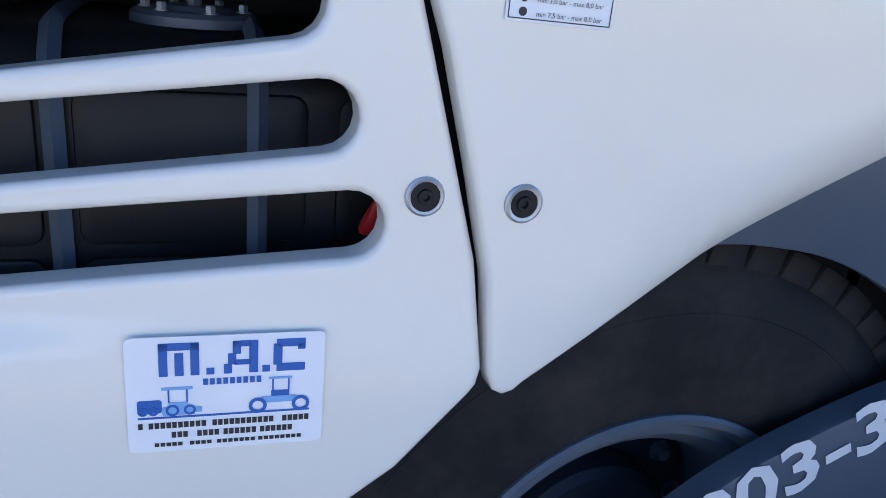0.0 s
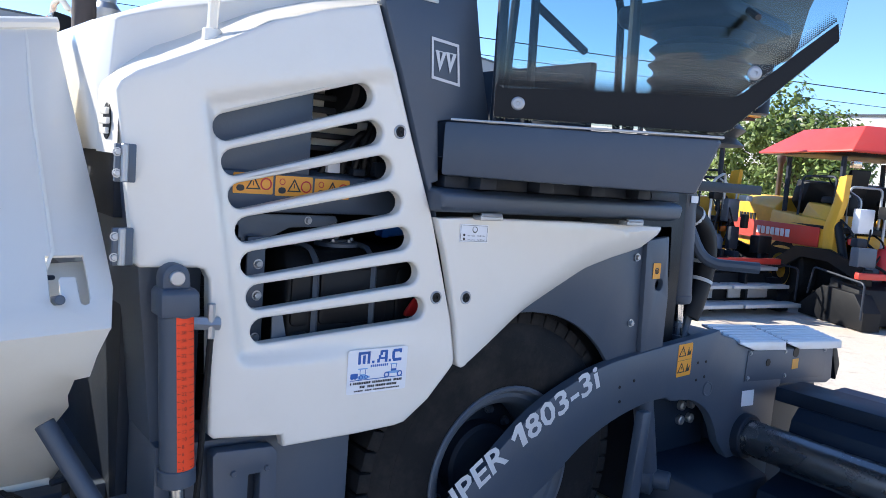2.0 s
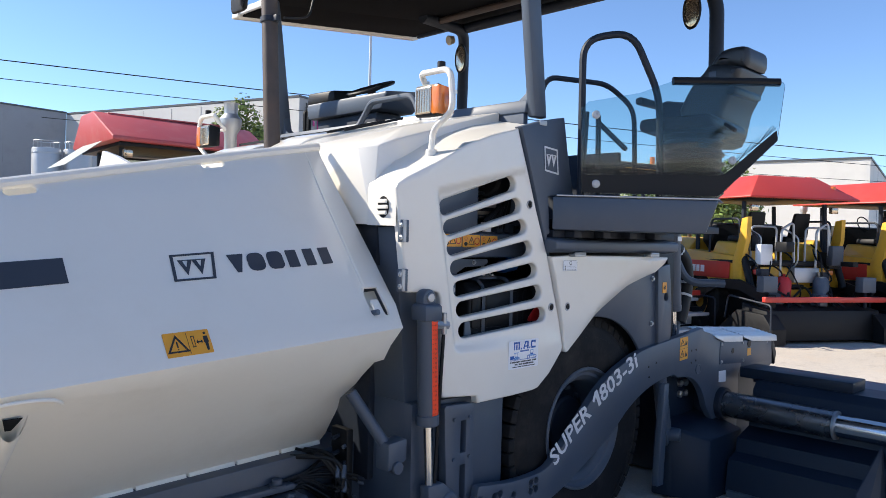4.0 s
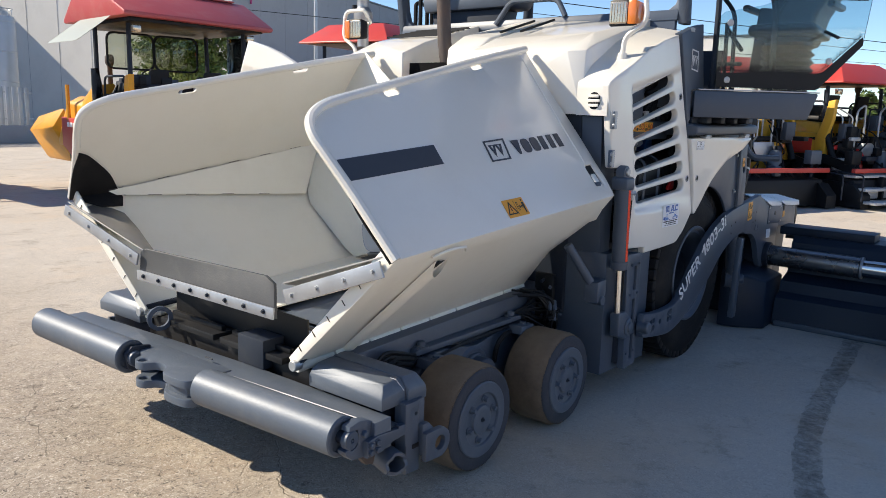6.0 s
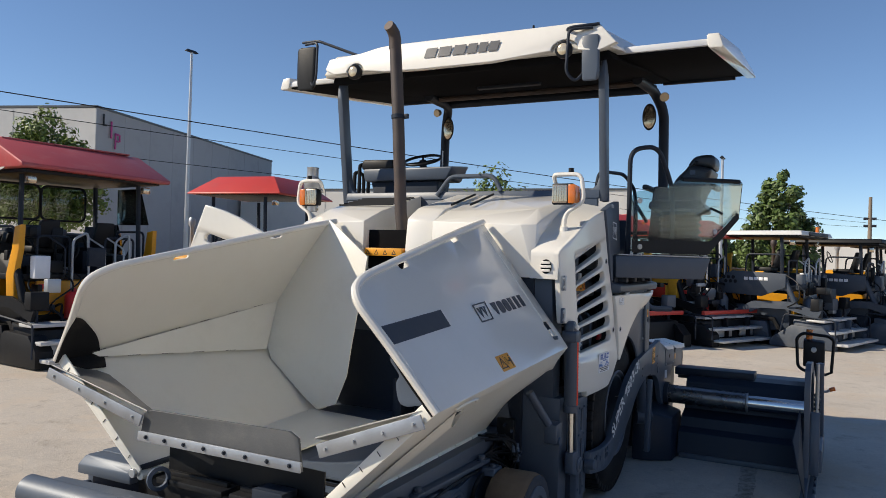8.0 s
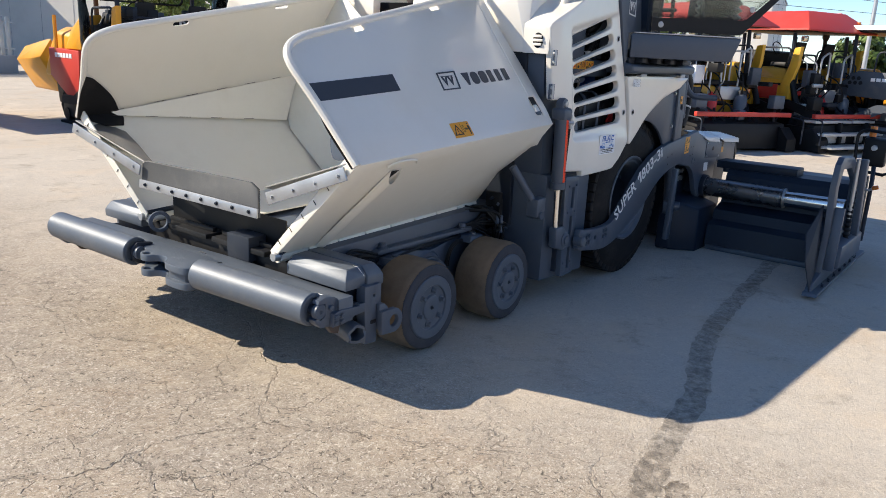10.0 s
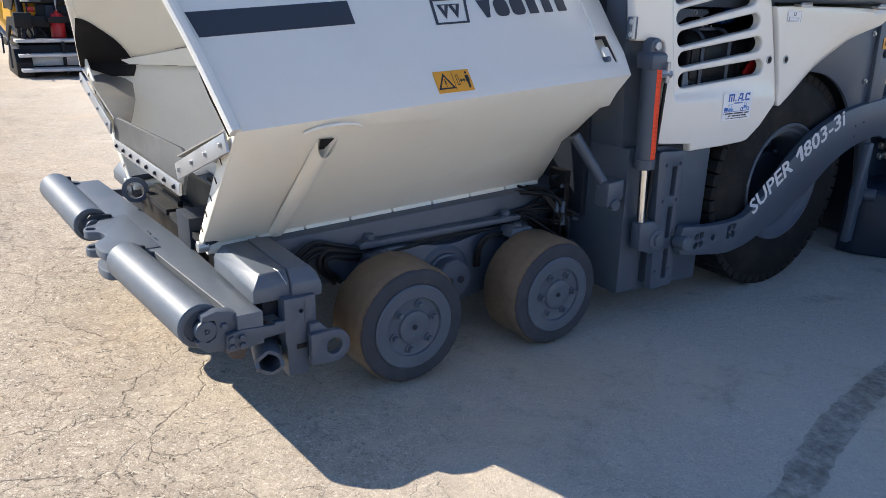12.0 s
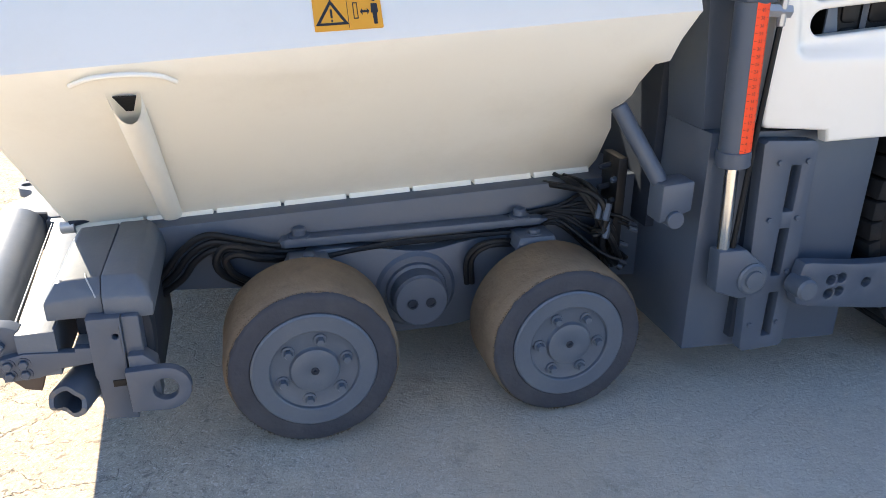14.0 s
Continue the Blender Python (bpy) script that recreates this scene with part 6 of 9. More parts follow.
for mirrored in (False, True):
    done = (lambda b: flip(b)) if mirrored else (lambda b: b)
    lm = part("work_lamp", done(hull([(-.60, .975, 2.475), (-.60, 1.155, 2.475), (-.60, .975, 2.645), (-.60, 1.155, 2.645), (-.50, .99, 2.49), (-.50, 1.14, 2.49), (-.50, .99, 2.63), (-.50, 1.14, 2.63)], .014)), BLACK, paver, "headlamp with amber indicator in a white tube guard")
    part("lamp_lens", done(plate(rect(1.025, 2.49, 1.148, 2.63, .012), on_plane((-.606, 0, 0), (0, 1, 0), (0, 0, 1), (1, 0, 0)), .01, edge=.004)), LENS, lm, "clear ribbed lamp lens")
    part("indicator_lens", done(hull([(-.608, .962, 2.485), (-.608, 1.022, 2.485), (-.608, .962, 2.635), (-.608, 1.022, 2.635), (-.50, .955, 2.495), (-.50, 1.0, 2.495), (-.50, .955, 2.625), (-.50, 1.0, 2.625)], .01)), AMBER, lm, "amber indicator lens")
    for k in range(6):
        part("lens_rib", done(rod((-.608, 1.035 + .02 * k, 2.50), (-.608, 1.035 + .02 * k, 2.62), .003, 6)), LENS, lm)
    gp = bent_path([(-.52, 1.155, 2.66), (-.56, 1.155, 2.715), (-.56, .93, 2.715), (-.56, .905, 2.50), (-.56, 1.05, 2.415), (-.56, 1.06, 2.30)], .06)
    gd = part("lamp_guard", done(tube(gp, .017, 10)), WHITE, lm, "bent white guard tube")
    part("guard_foot", done(rod((-.56, 1.06, 2.27), (-.56, 1.06, 2.31), .03, 12)), WHITE, gd)
    part("guard_stay", done(tube(bent_path([(-.52, 1.155, 2.66), (-.45, 1.13, 2.62), (-.45, 1.0, 2.62)], .03), .012, 8)), WHITE, gd)
    part("guard_knob", done(rod((-.54, 1.02, 2.72), (-.54, 1.02, 2.765), .022, 12)), BLACK, lm)

# -- operator platform
part("platform_floor", box((.12, .95, 1.93), (2.5, 3.63, 1.98), .006), GREY_D, paver, "dark platform floor")
part("dash_rail", hull([(.10, .985, 2.585), (.10, 3.60, 2.585), (.12, .985, 2.66), (.12, 3.60, 2.66), (.16, .985, 2.66), (.16, 3.60, 2.66), (.16, .985, 2.585), (.16, 3.60, 2.585)], .008), GREY, paver, "grey cross rail at the front of the platform")
part("dash_front", box((.11, 1.0, 1.98), (.15, 3.58, 2.60), .006), GREY, paver)
for mirrored in (False, True):
    done = (lambda b: flip(b)) if mirrored else (lambda b: b)
    part("canopy_pillar", done(hull([(.13, .93, 2.56), (.13, .99, 2.56), (.24, .93, 2.56), (.24, .99, 2.56), (-.02, .925, 3.60), (-.02, .985, 3.60), (.10, .925, 3.60), (.10, .985, 3.60), (.0, .925, 3.78), (.08, .985, 3.78)], .01)), GREY, paver, "grey flat steel canopy pillar")
    part("pillar_gusset", done(plate([(.95, 2.60), (1.08, 2.655), (1.02, 2.70), (.99, 2.80), (.95, 2.82)], on_plane((.14, 0, 0), (0, 1, 0), (0, 0, 1), (1, 0, 0)), .06, edge=.006)), GREY_L, paver)
    rp = bent_path([(2.3, .91, 2.35), (2.3, .93, 3.72), (2.2, 1.02, 3.93), (1.6, 1.06, 3.93)], .2, 6)
    po = part("rear_post", done(tube(rp, .055, 14)), GREY_D, paver, "dark bent steel roof post")
    part("roof_spot", done(lathe([(0, .06), (.04, .05), (.05, 0), (.046, -.006), (0, -.008)], (2.12, .89, 3.84), (1, .2, .3), 16)), LAMP_GLASS, po)
    wl = part("work_light", done(moved(lathe([(0, .07), (.06, .06), (.09, .02), (.095, 0), (.088, -.008), (.08, 0)], (0, 0, 0), (1, 0, 0), 22), Matrix.Translation((2.13, 1.05, 3.635)) @ Matrix.Diagonal((1, .80, 1.55, 1)))), BLACK, po, "oval work light")
    part("work_light_glass", done(moved(lathe([(.082, 0), (.06, -.006), (0, -.01)], (0, 0, 0), (1, 0, 0), 22), Matrix.Translation((2.13, 1.05, 3.635)) @ Matrix.Diagonal((1, .80, 1.55, 1)))), LENS, wl)
# far side handrail, console, wheel
part("platform_rail", tube(bent_path([(.1, 2.55, 2.62), (.12, 2.50, 2.70), (.12, 2.42, 2.80), (.12, 1.98, 2.80), (.12, 1.90, 2.66)], .06), .022, 10), GREY, paver, "bent grey handrail")
part("platform_rail", tube(bent_path([(.35, 1.1, 2.6), (.40, 1.08, 2.85), (.95, 1.0, 2.88), (1.2, .95, 2.75), (1.25, .95, 2.1)], .1), .017, 10), GREY_D, paver, "bent dark handrail")
con = part("control_console", hull([(.35, 2.52, 2.93), (.35, 3.58, 2.93), (.72, 2.52, 2.97), (.72, 3.58, 2.97), (.35, 2.60, 2.80), (.35, 3.55, 2.80), (.70, 2.60, 2.80), (.70, 3.55, 2.80)], .02), GREY, paver, "grey operator console with a steering wheel")
part("console_body", hull([(.40, 2.70, 2.80), (.40, 3.50, 2.80), (.66, 2.70, 2.80), (.66, 3.5, 2.80), (.44, 2.85, 2.0), (.44, 3.35, 2.0), (.62, 2.85, 2.0), (.62, 3.35, 2.0)], .02), GREY_D, con)
part("console_pod", hull([(.38, 3.22, 2.93), (.38, 3.62, 2.93), (.38, 3.24, 3.02), (.38, 3.60, 3.03), (.62, 3.22, 2.93), (.62, 3.62, 2.93), (.62, 3.24, 3.05), (.62, 3.6, 3.06)], .02), BLACK, con)
cwh = V((.56, 2.98, 3.03))
part("steering_wheel", tube([cwh + V((.19 * math.cos(a) * .92, .19 * math.sin(a), .19 * math.cos(a) * .38)) for a in (2 * math.pi * k / 28 for k in range(28))], .014, 8, closed=True), BLACK, con, "black steering wheel")
for k in range(3):
    a = 2 * math.pi * k / 3 + .5
    part("wheel_spoke", rod(cwh - V((-.02, 0, .02)), cwh + V((.18 * math.cos(a) * .92, .18 * math.sin(a), .18 * math.cos(a) * .38)), .012, 8), BLACK, con)
part("steering_column", rod((.60, 2.98, 2.90), cwh, .035, 12), BLACK, con)
for y, h in ((3.68, .30), (3.74, .22)):
    part("grab_handle", tube(bent_path([(.45, y, 2.64), (.45, y, 2.68 + h), (.5, y, 2.70 + h), (.62, y, 2.68 + h), (.62, y, 2.64)], .04), .02, 8), BLACK, paver)
part("filler_neck", lathe([(.05, 0), (.05, .18), (.085, .24), (.085, .30), (.055, .34), (.055, .42), (.06, .43), (0, .43)], (-.25, 3.75, 2.45), (0, 0, 1), 20), STEEL, paver, "galvanised vent stack")
part("antenna", rod((1.4, 3.2, 2.9), (1.4, 3.2, 3.25), .008, 6), LETTER, paver)


# swung-out side seat with its glass
def on_glass(s, z, d):
    """s: metres along the pane from the machine outwards."""
    o, e = V((.385, .745, 0)), V((1.255, -.015, 0))
    u = (e - o).normalized()
    n = V((-u.y, u.x, 0))
    if n.x < 0:
        n = -n
    p = o + u * s + n * d
    return V((p.x, p.y, z))


box_pts = [(.215, .855), (.90, .185), (1.0, .29), (1.5, .68), (1.6, .95), (.40, .95)]
ext = part("side_platform", hull([(x - (.05 if .8 < x < 1.2 and z < 2 else 0), y + (.05 if .8 < x < 1.2 and z < 2 else 0), z) for x, y in box_pts for z in (1.912, 2.105)], .012), GREY, paver, "anthracite swung-out side platform box")
part("platform_lip", hull([V((.23, .835, 2.107)), V((.90, .18, 2.107)), V((.24, .85, 2.107)), V((.92, .20, 2.107)), V((.23, .835, 2.116)), V((.90, .18, 2.116)), V((.24, .85, 2.116)), V((.92, .2, 2.116))], .002), STEEL, ext)
for k in range(4):
    part("slide_bracket", box((.36 + .3 * k, .80, 1.87), (.44 + .3 * k, .90, 1.915), .005), GREY_D, ext)
go = [(-.03, 2.13), (-.04, 2.62), (.0, 2.66), (.30, 2.72), (.50, 2.80), (1.15, 2.815), (1.165, 2.80), (1.13, 2.47), (.80, 2.14), (.78, 2.125)]
gl = part("side_glass", plate(go, on_glass, .006, edge=.0015), GLASS, paver, "tinted safety glass with a black printed border")
gl.visible_shadow = False
band = [(-.026, 2.134), (.777, 2.134), (.80, 2.148), (1.128, 2.47), (1.126, 2.50), (1.12, 2.53), (1.00, 2.425), (.93, 2.36), (.86, 2.30), (.82, 2.268), (.78, 2.252), (.2, 2.245), (.0, 2.235), (-.03, 2.25)]
part("printed_border", plate(band, lambda a, b, d: on_glass(a, b, d - .0025), .001, edge=.0002, steps=1), BLACK, gl, "black printed glass border")
rng = random.Random(2)
dots = bmesh.new()
along = (on_glass(1, 0, 0) - on_glass(0, 0, 0)).normalized()
spots = [(-.02 + .0082 * k + .0041 * (j % 2), 2.250 + .0075 * j, j) for k in range(99) for j in range(8)]
spots += [(.80 + .0061 * k - .0042 * j + .003 * (j % 2), 2.262 + .0054 * k + .0046 * j + .0027 * (j % 2), j + 2) for k in range(52) for j in range(7)]
for s_, z_, j in spots:
    r = .0046 * (1 - j / 9)
    c = on_glass(s_, z_, -.0012)
    dots.faces.new([dots.verts.new(c + along * (r * math.cos(q)) + V((0, 0, r * math.sin(q)))) for q in (0, 1.05, 2.1, 3.14, 4.19, 5.24)])
part("dot_print", dots, BLACK, gl)
for s, z in ((.055, 2.185), (.045, 2.585), (.86, 2.345)):
    part("glass_bolt", lathe([(.024, 0), (.024, -.006), (.018, -.010), (.008, -.010), (.006, -.006), (0, -.006)], on_glass(s, z, 0), on_glass(0, 0, 1) - on_glass(0, 0, 0), 18), STEEL, gl, "round steel glass clamp")
part("top_bar", tube([on_glass(.50, 2.80, .02), on_glass(1.14, 2.815, .02)], .024, 10), BLACK, gl, "black padded bar")
part("glass_rail", tube(bent_path([on_glass(-.02, 2.12, .06), on_glass(-.03, 3.03, .05), on_glass(.26, 3.085, .05), on_glass(.44, 2.72, .07), on_glass(.46, 2.12, .08)], .12, 6), .021, 10), GREY_D, ext, "bent handrail behind the glass")
for a, b in ((on_glass(.0, 2.12, .12), on_glass(.02, 2.62, .12)), (on_glass(.10, 2.12, .12), on_glass(.09, 2.60, .12)), (on_glass(.09, 2.56, .12), on_glass(.30, 2.42, .25)), (on_glass(.0, 2.30, .12), on_glass(.30, 2.32, .25))):
    part("rail_strut", rod(a, b, .016, 8), GREY_D, ext)
# suspension seat
sx, sy = 1.22, .52
seat = part("operator_seat", hull([(sx - .25, sy - .26, 2.55), (sx + .22, sy - .26, 2.52), (sx - .25, sy + .26, 2.55), (sx + .22, sy + .26, 2.52), (sx - .28, sy - .24, 2.63), (sx + .2, sy - .24, 2.60), (sx - .28, sy + .24, 2.63), (sx + .2, sy + .24, 2.60)], .035, seg=3), SEAT, paver, "black suspension seat wrapped in plastic film")
back = curved([(.66, 2.72), (.583, 2.861), (.50, 2.945), (.465, 2.985), (.40, 2.985), (.30, 2.96), (.255, 2.94), (.278, 2.863), (.317, 2.779), (.356, 2.70), (.414, 2.50), (.60, 2.50)], 3)
part("seat_back", plate(back, on_plane((sx + .03, 0, 0), (0, 1, 0), (0, 0, 1), (1, 0, 0)), .42, edge=.05, steps=4), SEAT, seat)
part("head_rest", plate(curved([(.485, 2.975), (.472, 3.018), (.411, 3.08), (.28, 3.091), (.236, 3.051), (.249, 2.955), (.36, 2.98)], 3), on_plane((sx + .10, 0, 0), (0, 1, 0), (0, 0, 1), (1, 0, 0)), .28, edge=.04, steps=4), SEAT, seat)
part("seat_label", plate(rect(.40, 2.895, .45, 2.935, .004), on_plane((sx + .026, 0, 0), (0, 1, 0), (0, 0, 1), (1, 0, 0)), .003, edge=.001), GREY_L, seat)
prof = []
for k in range(7):
    prof += [(.20, .06 * k), (.165, .06 * k + .03)]
bm = lathe([(0, 0)] + prof + [(.2, .42), (0, .42)], (sx - .02, sy, 2.11), (0, 0, 1), 24)
part("seat_bellows", bm, SEAT, seat, "black folded rubber bellows")
for dy in (-.31, .30):
    part("arm_rest", hull([(sx - .18, sy + dy - .03, 2.74), (sx + .2, sy + dy - .03, 2.74), (sx - .18, sy + dy + .03, 2.74), (sx + .2, sy + dy + .03, 2.74), (sx - .18, sy + dy - .03, 2.79), (sx + .2, sy + dy - .03, 2.79), (sx - .18, sy + dy + .03, 2.79), (sx + .2, sy + dy + .03, 2.79)], .02), SEAT, seat)
part("seat_lever", rod((sx - .2, sy - .3, 2.56), (sx - .33, sy - .42, 2.50), .012, 8), SEAT, seat)
part("side_console", hull([(1.3, .55, 2.2), (1.5, .55, 2.2), (1.3, .85, 2.2), (1.5, .85, 2.2), (1.28, .5, 2.75), (1.5, .5, 2.75), (1.28, .8, 2.8), (1.5, .8, 2.8)], .03), GREY_D, paver)

# -- canopy roof, a little higher at the back
RZ = lambda x: 3.72 + .135 * (x + .1)
roof = part("canopy_roof", hull([(-.12, .80, 3.79), (-.12, 3.78, 3.79), (2.42, .80, RZ(2.42) + .02), (2.42, 3.78, RZ(2.42) + .02), (-.14, .95, 3.98), (-.14, 3.63, 3.98), (.35, 1.1, 4.10), (.35, 3.48, 4.10), (2.35, .95, 4.30), (2.35, 3.63, 4.30), (1.2, 1.3, 4.27), (1.2, 3.28, 4.27)], .03, seg=3), WHITE, paver, "cream-white canopy roof with extended side trays")
part("roof_underside", hull([(-.02, .86, 3.73), (-.02, 3.72, 3.73), (2.38, .86, RZ(2.38) - .01), (2.38, 3.72, RZ(2.38) - .01), (-.04, .90, 3.80), (-.04, 3.68, 3.80), (2.40, .86, RZ(2.4) + .05), (2.40, 3.72, RZ(2.4) + .05)], .008), LINING, roof, "dark roof lining")
fas = [(.80, 3.83), (.93, 3.775), (1.02, 3.775), (1.12, 3.79)] + [(1.235 + .115 * math.cos(a), 3.80 + .09 * math.sin(a)) for a in (math.pi * k / 10 for k in range(10, -1, -1))] + [(1.42, 3.795), (1.9, 3.755), (2.6, 3.755), (3.0, 3.77), (3.2, 3.80)] + [(3.345 + .10 * math.cos(a), 3.80 + .085 * math.sin(a)) for a in (math.pi * k / 10 for k in range(10, -1, -1))] + [(3.6, 3.80), (3.72, 3.86), (3.68, 3.965), (3.3, 3.985), (3.1, 4.02), (2.95, 4.03), (1.15, 4.03), (.95, 4.0)]
part("roof_fascia", plate(fas, lambda a, b, d: V((-.21 + d + .04 * ((a - YC) / 1.4) ** 2 + (b - 3.75) * .18, a, b)), .06, edge=.012, steps=3), WHITE, roof, "cream-white front fascia")
for wd, y in ((.115, 2.57), (.125, 2.43), (.12, 2.28), (.09, 2.14), (.08, 2.03), (.09, 1.93)):
    part("name_block", plate([(y, 3.855), (y - wd, 3.855), (y - wd - .02, 3.945), (y - .02, 3.945)], lambda a, b, d: V((-.214 + .04 * ((a - YC) / 1.4) ** 2 + (b - 3.75) * .18 + d, a, b)), .002, edge=.0004, steps=1), DECAL, roof)
for y in (1.235, 3.345):
    lp = part("roof_lamp", lathe([(0, .07), (.06, .06), (.075, .02), (.075, 0), (.068, -.01), (.052, -.022), (.048, -.012), (0, -.012)], (-.19, y, 3.80), (1, 0, 0), 22), BLACK, roof)
    part("roof_lamp_lens", lathe([(.050, .004), (.04, -.002), (0, -.005)], (-.212, y, 3.80), (1, 0, 0), 22), LAMP_GLASS, lp, "round clear lamp lens")
for mirrored in (False, True):
    done = (lambda b: flip(b)) if mirrored else (lambda b: b)
    ty = part("roof_tray", done(hull([(.22, .10, RZ(.22) + .04), (2.36, .10, RZ(2.36)), (.22, .95, RZ(.22) + .04), (2.36, .95, RZ(2.36)), (.22, .10, RZ(.22) + .07), (2.36, .10, RZ(2.36) + .035), (.22, .95, RZ(.22) + .07), (2.36, .95, RZ(2.36) + .035)], .005)), LINING, roof, "dark slide-out roof tray")
    part("tray_rail", done(box((.19, .12, RZ(.2) + .06), (.25, .96, RZ(.2) + .115), .006)), LETTER, ty)
    part("tray_rail", done(box((2.30, .2, RZ(2.3) - .03), (2.34, .95, RZ(2.3) + .02), .004)), GREY_D, ty)
    part("tray_end", done(hull([(.17, .02, RZ(.2) + .03), (.17, .14, RZ(.2) + .03), (.17, .06, RZ(.2) + .15), (.17, .16, RZ(.2) + .15), (2.42, .0, RZ(2.4) - .02), (2.42, .10, RZ(2.4) - .02), (2.42, .05, RZ(2.4) + .08), (2.42, .12, RZ(2.4) + .08), (1.2, .0, RZ(1.2) + .02), (1.2, .03, RZ(1.2) + .15)], .012)), WHITE, ty, "white end cap of the roof tray")
    for k in range(4):
        part("tray_bolt", done(lathe([(.014, 0), (.012, -.006), (0, -.007)], (2.366, .2 + .22 * k, RZ(2.36) + .012), (1, 0, 0), 8)), STEEL, ty)
    # mirrors on tube brackets
    mk = part("side_mirror", done(hull([(-.17, .93, 3.52), (-.17, 1.09, 3.52), (-.17, .935, 3.92), (-.17, 1.10, 3.92), (-.10, .95, 3.55), (-.10, 1.07, 3.55), (-.10, .95, 3.89), (-.10, 1.08, 3.89)], .03, seg=3) if not mirrored else moved(hull([(-.17, .93, 3.52), (-.17, 1.09, 3.52), (-.17, .935, 3.92), (-.17, 1.10, 3.92), (-.10, .95, 3.55), (-.10, 1.07, 3.55), (-.10, .95, 3.89), (-.10, 1.08, 3.89)], .03, seg=3), Matrix.Translation((.1, -.47, .20)) @ Matrix.Translation((0, 1.0, 3.72)) @ Matrix.Diagonal((1, 1.6, 1.15, 1)) @ Matrix.Translation((0, -1.0, -3.72)))), GREY if not mirrored else BLACK, roof, "large rectangular mirror")
    off = V((0, 0, 0)) if not mirrored else V((.1, -.47, .20))
    part("mirror_bracket", done(tube(bent_path([V((-.15, 1.0, 3.97)) + off, V((-.2, 1.19, 3.96)) + off, V((-.22, 1.20, 3.60)) + off, V((-.18, 1.13, 3.52)) + off, V((-.14, 1.06, 3.62)) + off], .05), .013, 8)), GREY_D, mk)
    part("mirror_arm", done(tube(bent_path([V((-.13, .95, 4.0)) + off, V((-.2, 1.2, 3.975)) + off, V((-.05, 1.25, 3.97))], .05), .014, 8)), GREY_D, mk)
part("rear_beam", tube([(2.2, 1.0, 3.95), (2.2, 3.58, 3.95)], .05, 12), GREY_D, roof)
part("roof_pipe", rod((1.8, 1.0, 3.93), (1.8, 3.58, 3.93), .03, 10), RUSTY, roof)
part("roof_channel", box((1.0, 1.9, 3.82), (1.06, 2.6, 3.85), .006), GREY_D, roof)
part("hanging_cable", tube(smooth_path([(-.05, 2.86, 3.78), (-.1, 2.85, 3.55), (-.2, 2.78, 3.40), (-.45, 2.68, 3.32)], 6), .008, 6), BLACK, roof)
part("beacon_socket", rod((.8, 1.9, 4.2), (.8, 1.9, 4.36), .012, 8), BLACK, roof)

# -- towing arm with its lettering
arm_top = curved([(-.30, .535), (-.1, .51), (.12, .505), (.27, .53), (.42, .64), (.60, .79), (.80, .945), (1.0, 1.04), (1.25, 1.115), (1.6, 1.16), (1.95, 1.195), (2.12, 1.216)], 4)
arm_low = [(2.44, .10), (2.36, .45), (2.21, .60)] + curved([(2.17, .68), (2.12, .75), (2.05, .81), (1.93, .864), (1.76, .880)], 3) + [(1.72, .902)] + curved([(1.70, .903), (1.55, .895), (1.32, .84), (1.12, .75), (.93, .62), (.72, .51), (.50, .41), (.34, .345), (.2, .315), (.05, .31), (-.27, .355)], 4)
AY = .868
hol = [ring(x, z, .02, 10) for x, z in ((-.20, .40), (-.20, .455), (-.155, .405), (-.155, .46), (-.04, .43), (.11, .415), (.11, .465), (.155, .42), (.155, .47))]
arm = part("towing_arm", plate([(-.34, .50), (-.33, .535)] + arm_top + [(2.14, 1.19), (2.25, 1.165), (2.37, 1.11), (2.80, 1.075), (2.80, .86), (2.755, .80), (2.75, .10)] + arm_low + [(-.33, .37), (-.345, .40)], on_y(AY), .05, holes=hol, edge=.007), GREY, paver, "curved anthracite towing arm with white lettering")
part("far_towing_arm", flip(plate([(-.34, .50)] + arm_top + arm_low + [(-.33, .37)], on_y(AY), .05, edge=.007)), GREY, paver)
part("arm_pin", lathe([(.042, .04), (.042, -.035), (.034, -.045), (0, -.046)], (-.33, AY, .445), (0, 1, 0), 20), GREY_L, arm)
p0, p1, p2 = V((.318, 0, .525)), V((.72, 0, .80)), V((1.225, 0, 1.04))


def on_arm(u, v, d):
    """Along the curve of the arm: u metres along the words' foot line, v up from it."""
    t = u / 1.06
    q = p0 * (1 - t) ** 2 + (p1 * 2 - (p0 + p2) * .5) * 2 * t * (1 - t) + p2 * t * t
    g = ((p1 * 2 - (p0 + p2) * .5) - p0) * (1 - t) + (p2 - (p1 * 2 - (p0 + p2) * .5)) * t
    g.normalize()
    up = V((-g.z, 0, g.x))
    w = q + up * (v - .01)
    return V((w.x, AY - .001 + d, w.z))


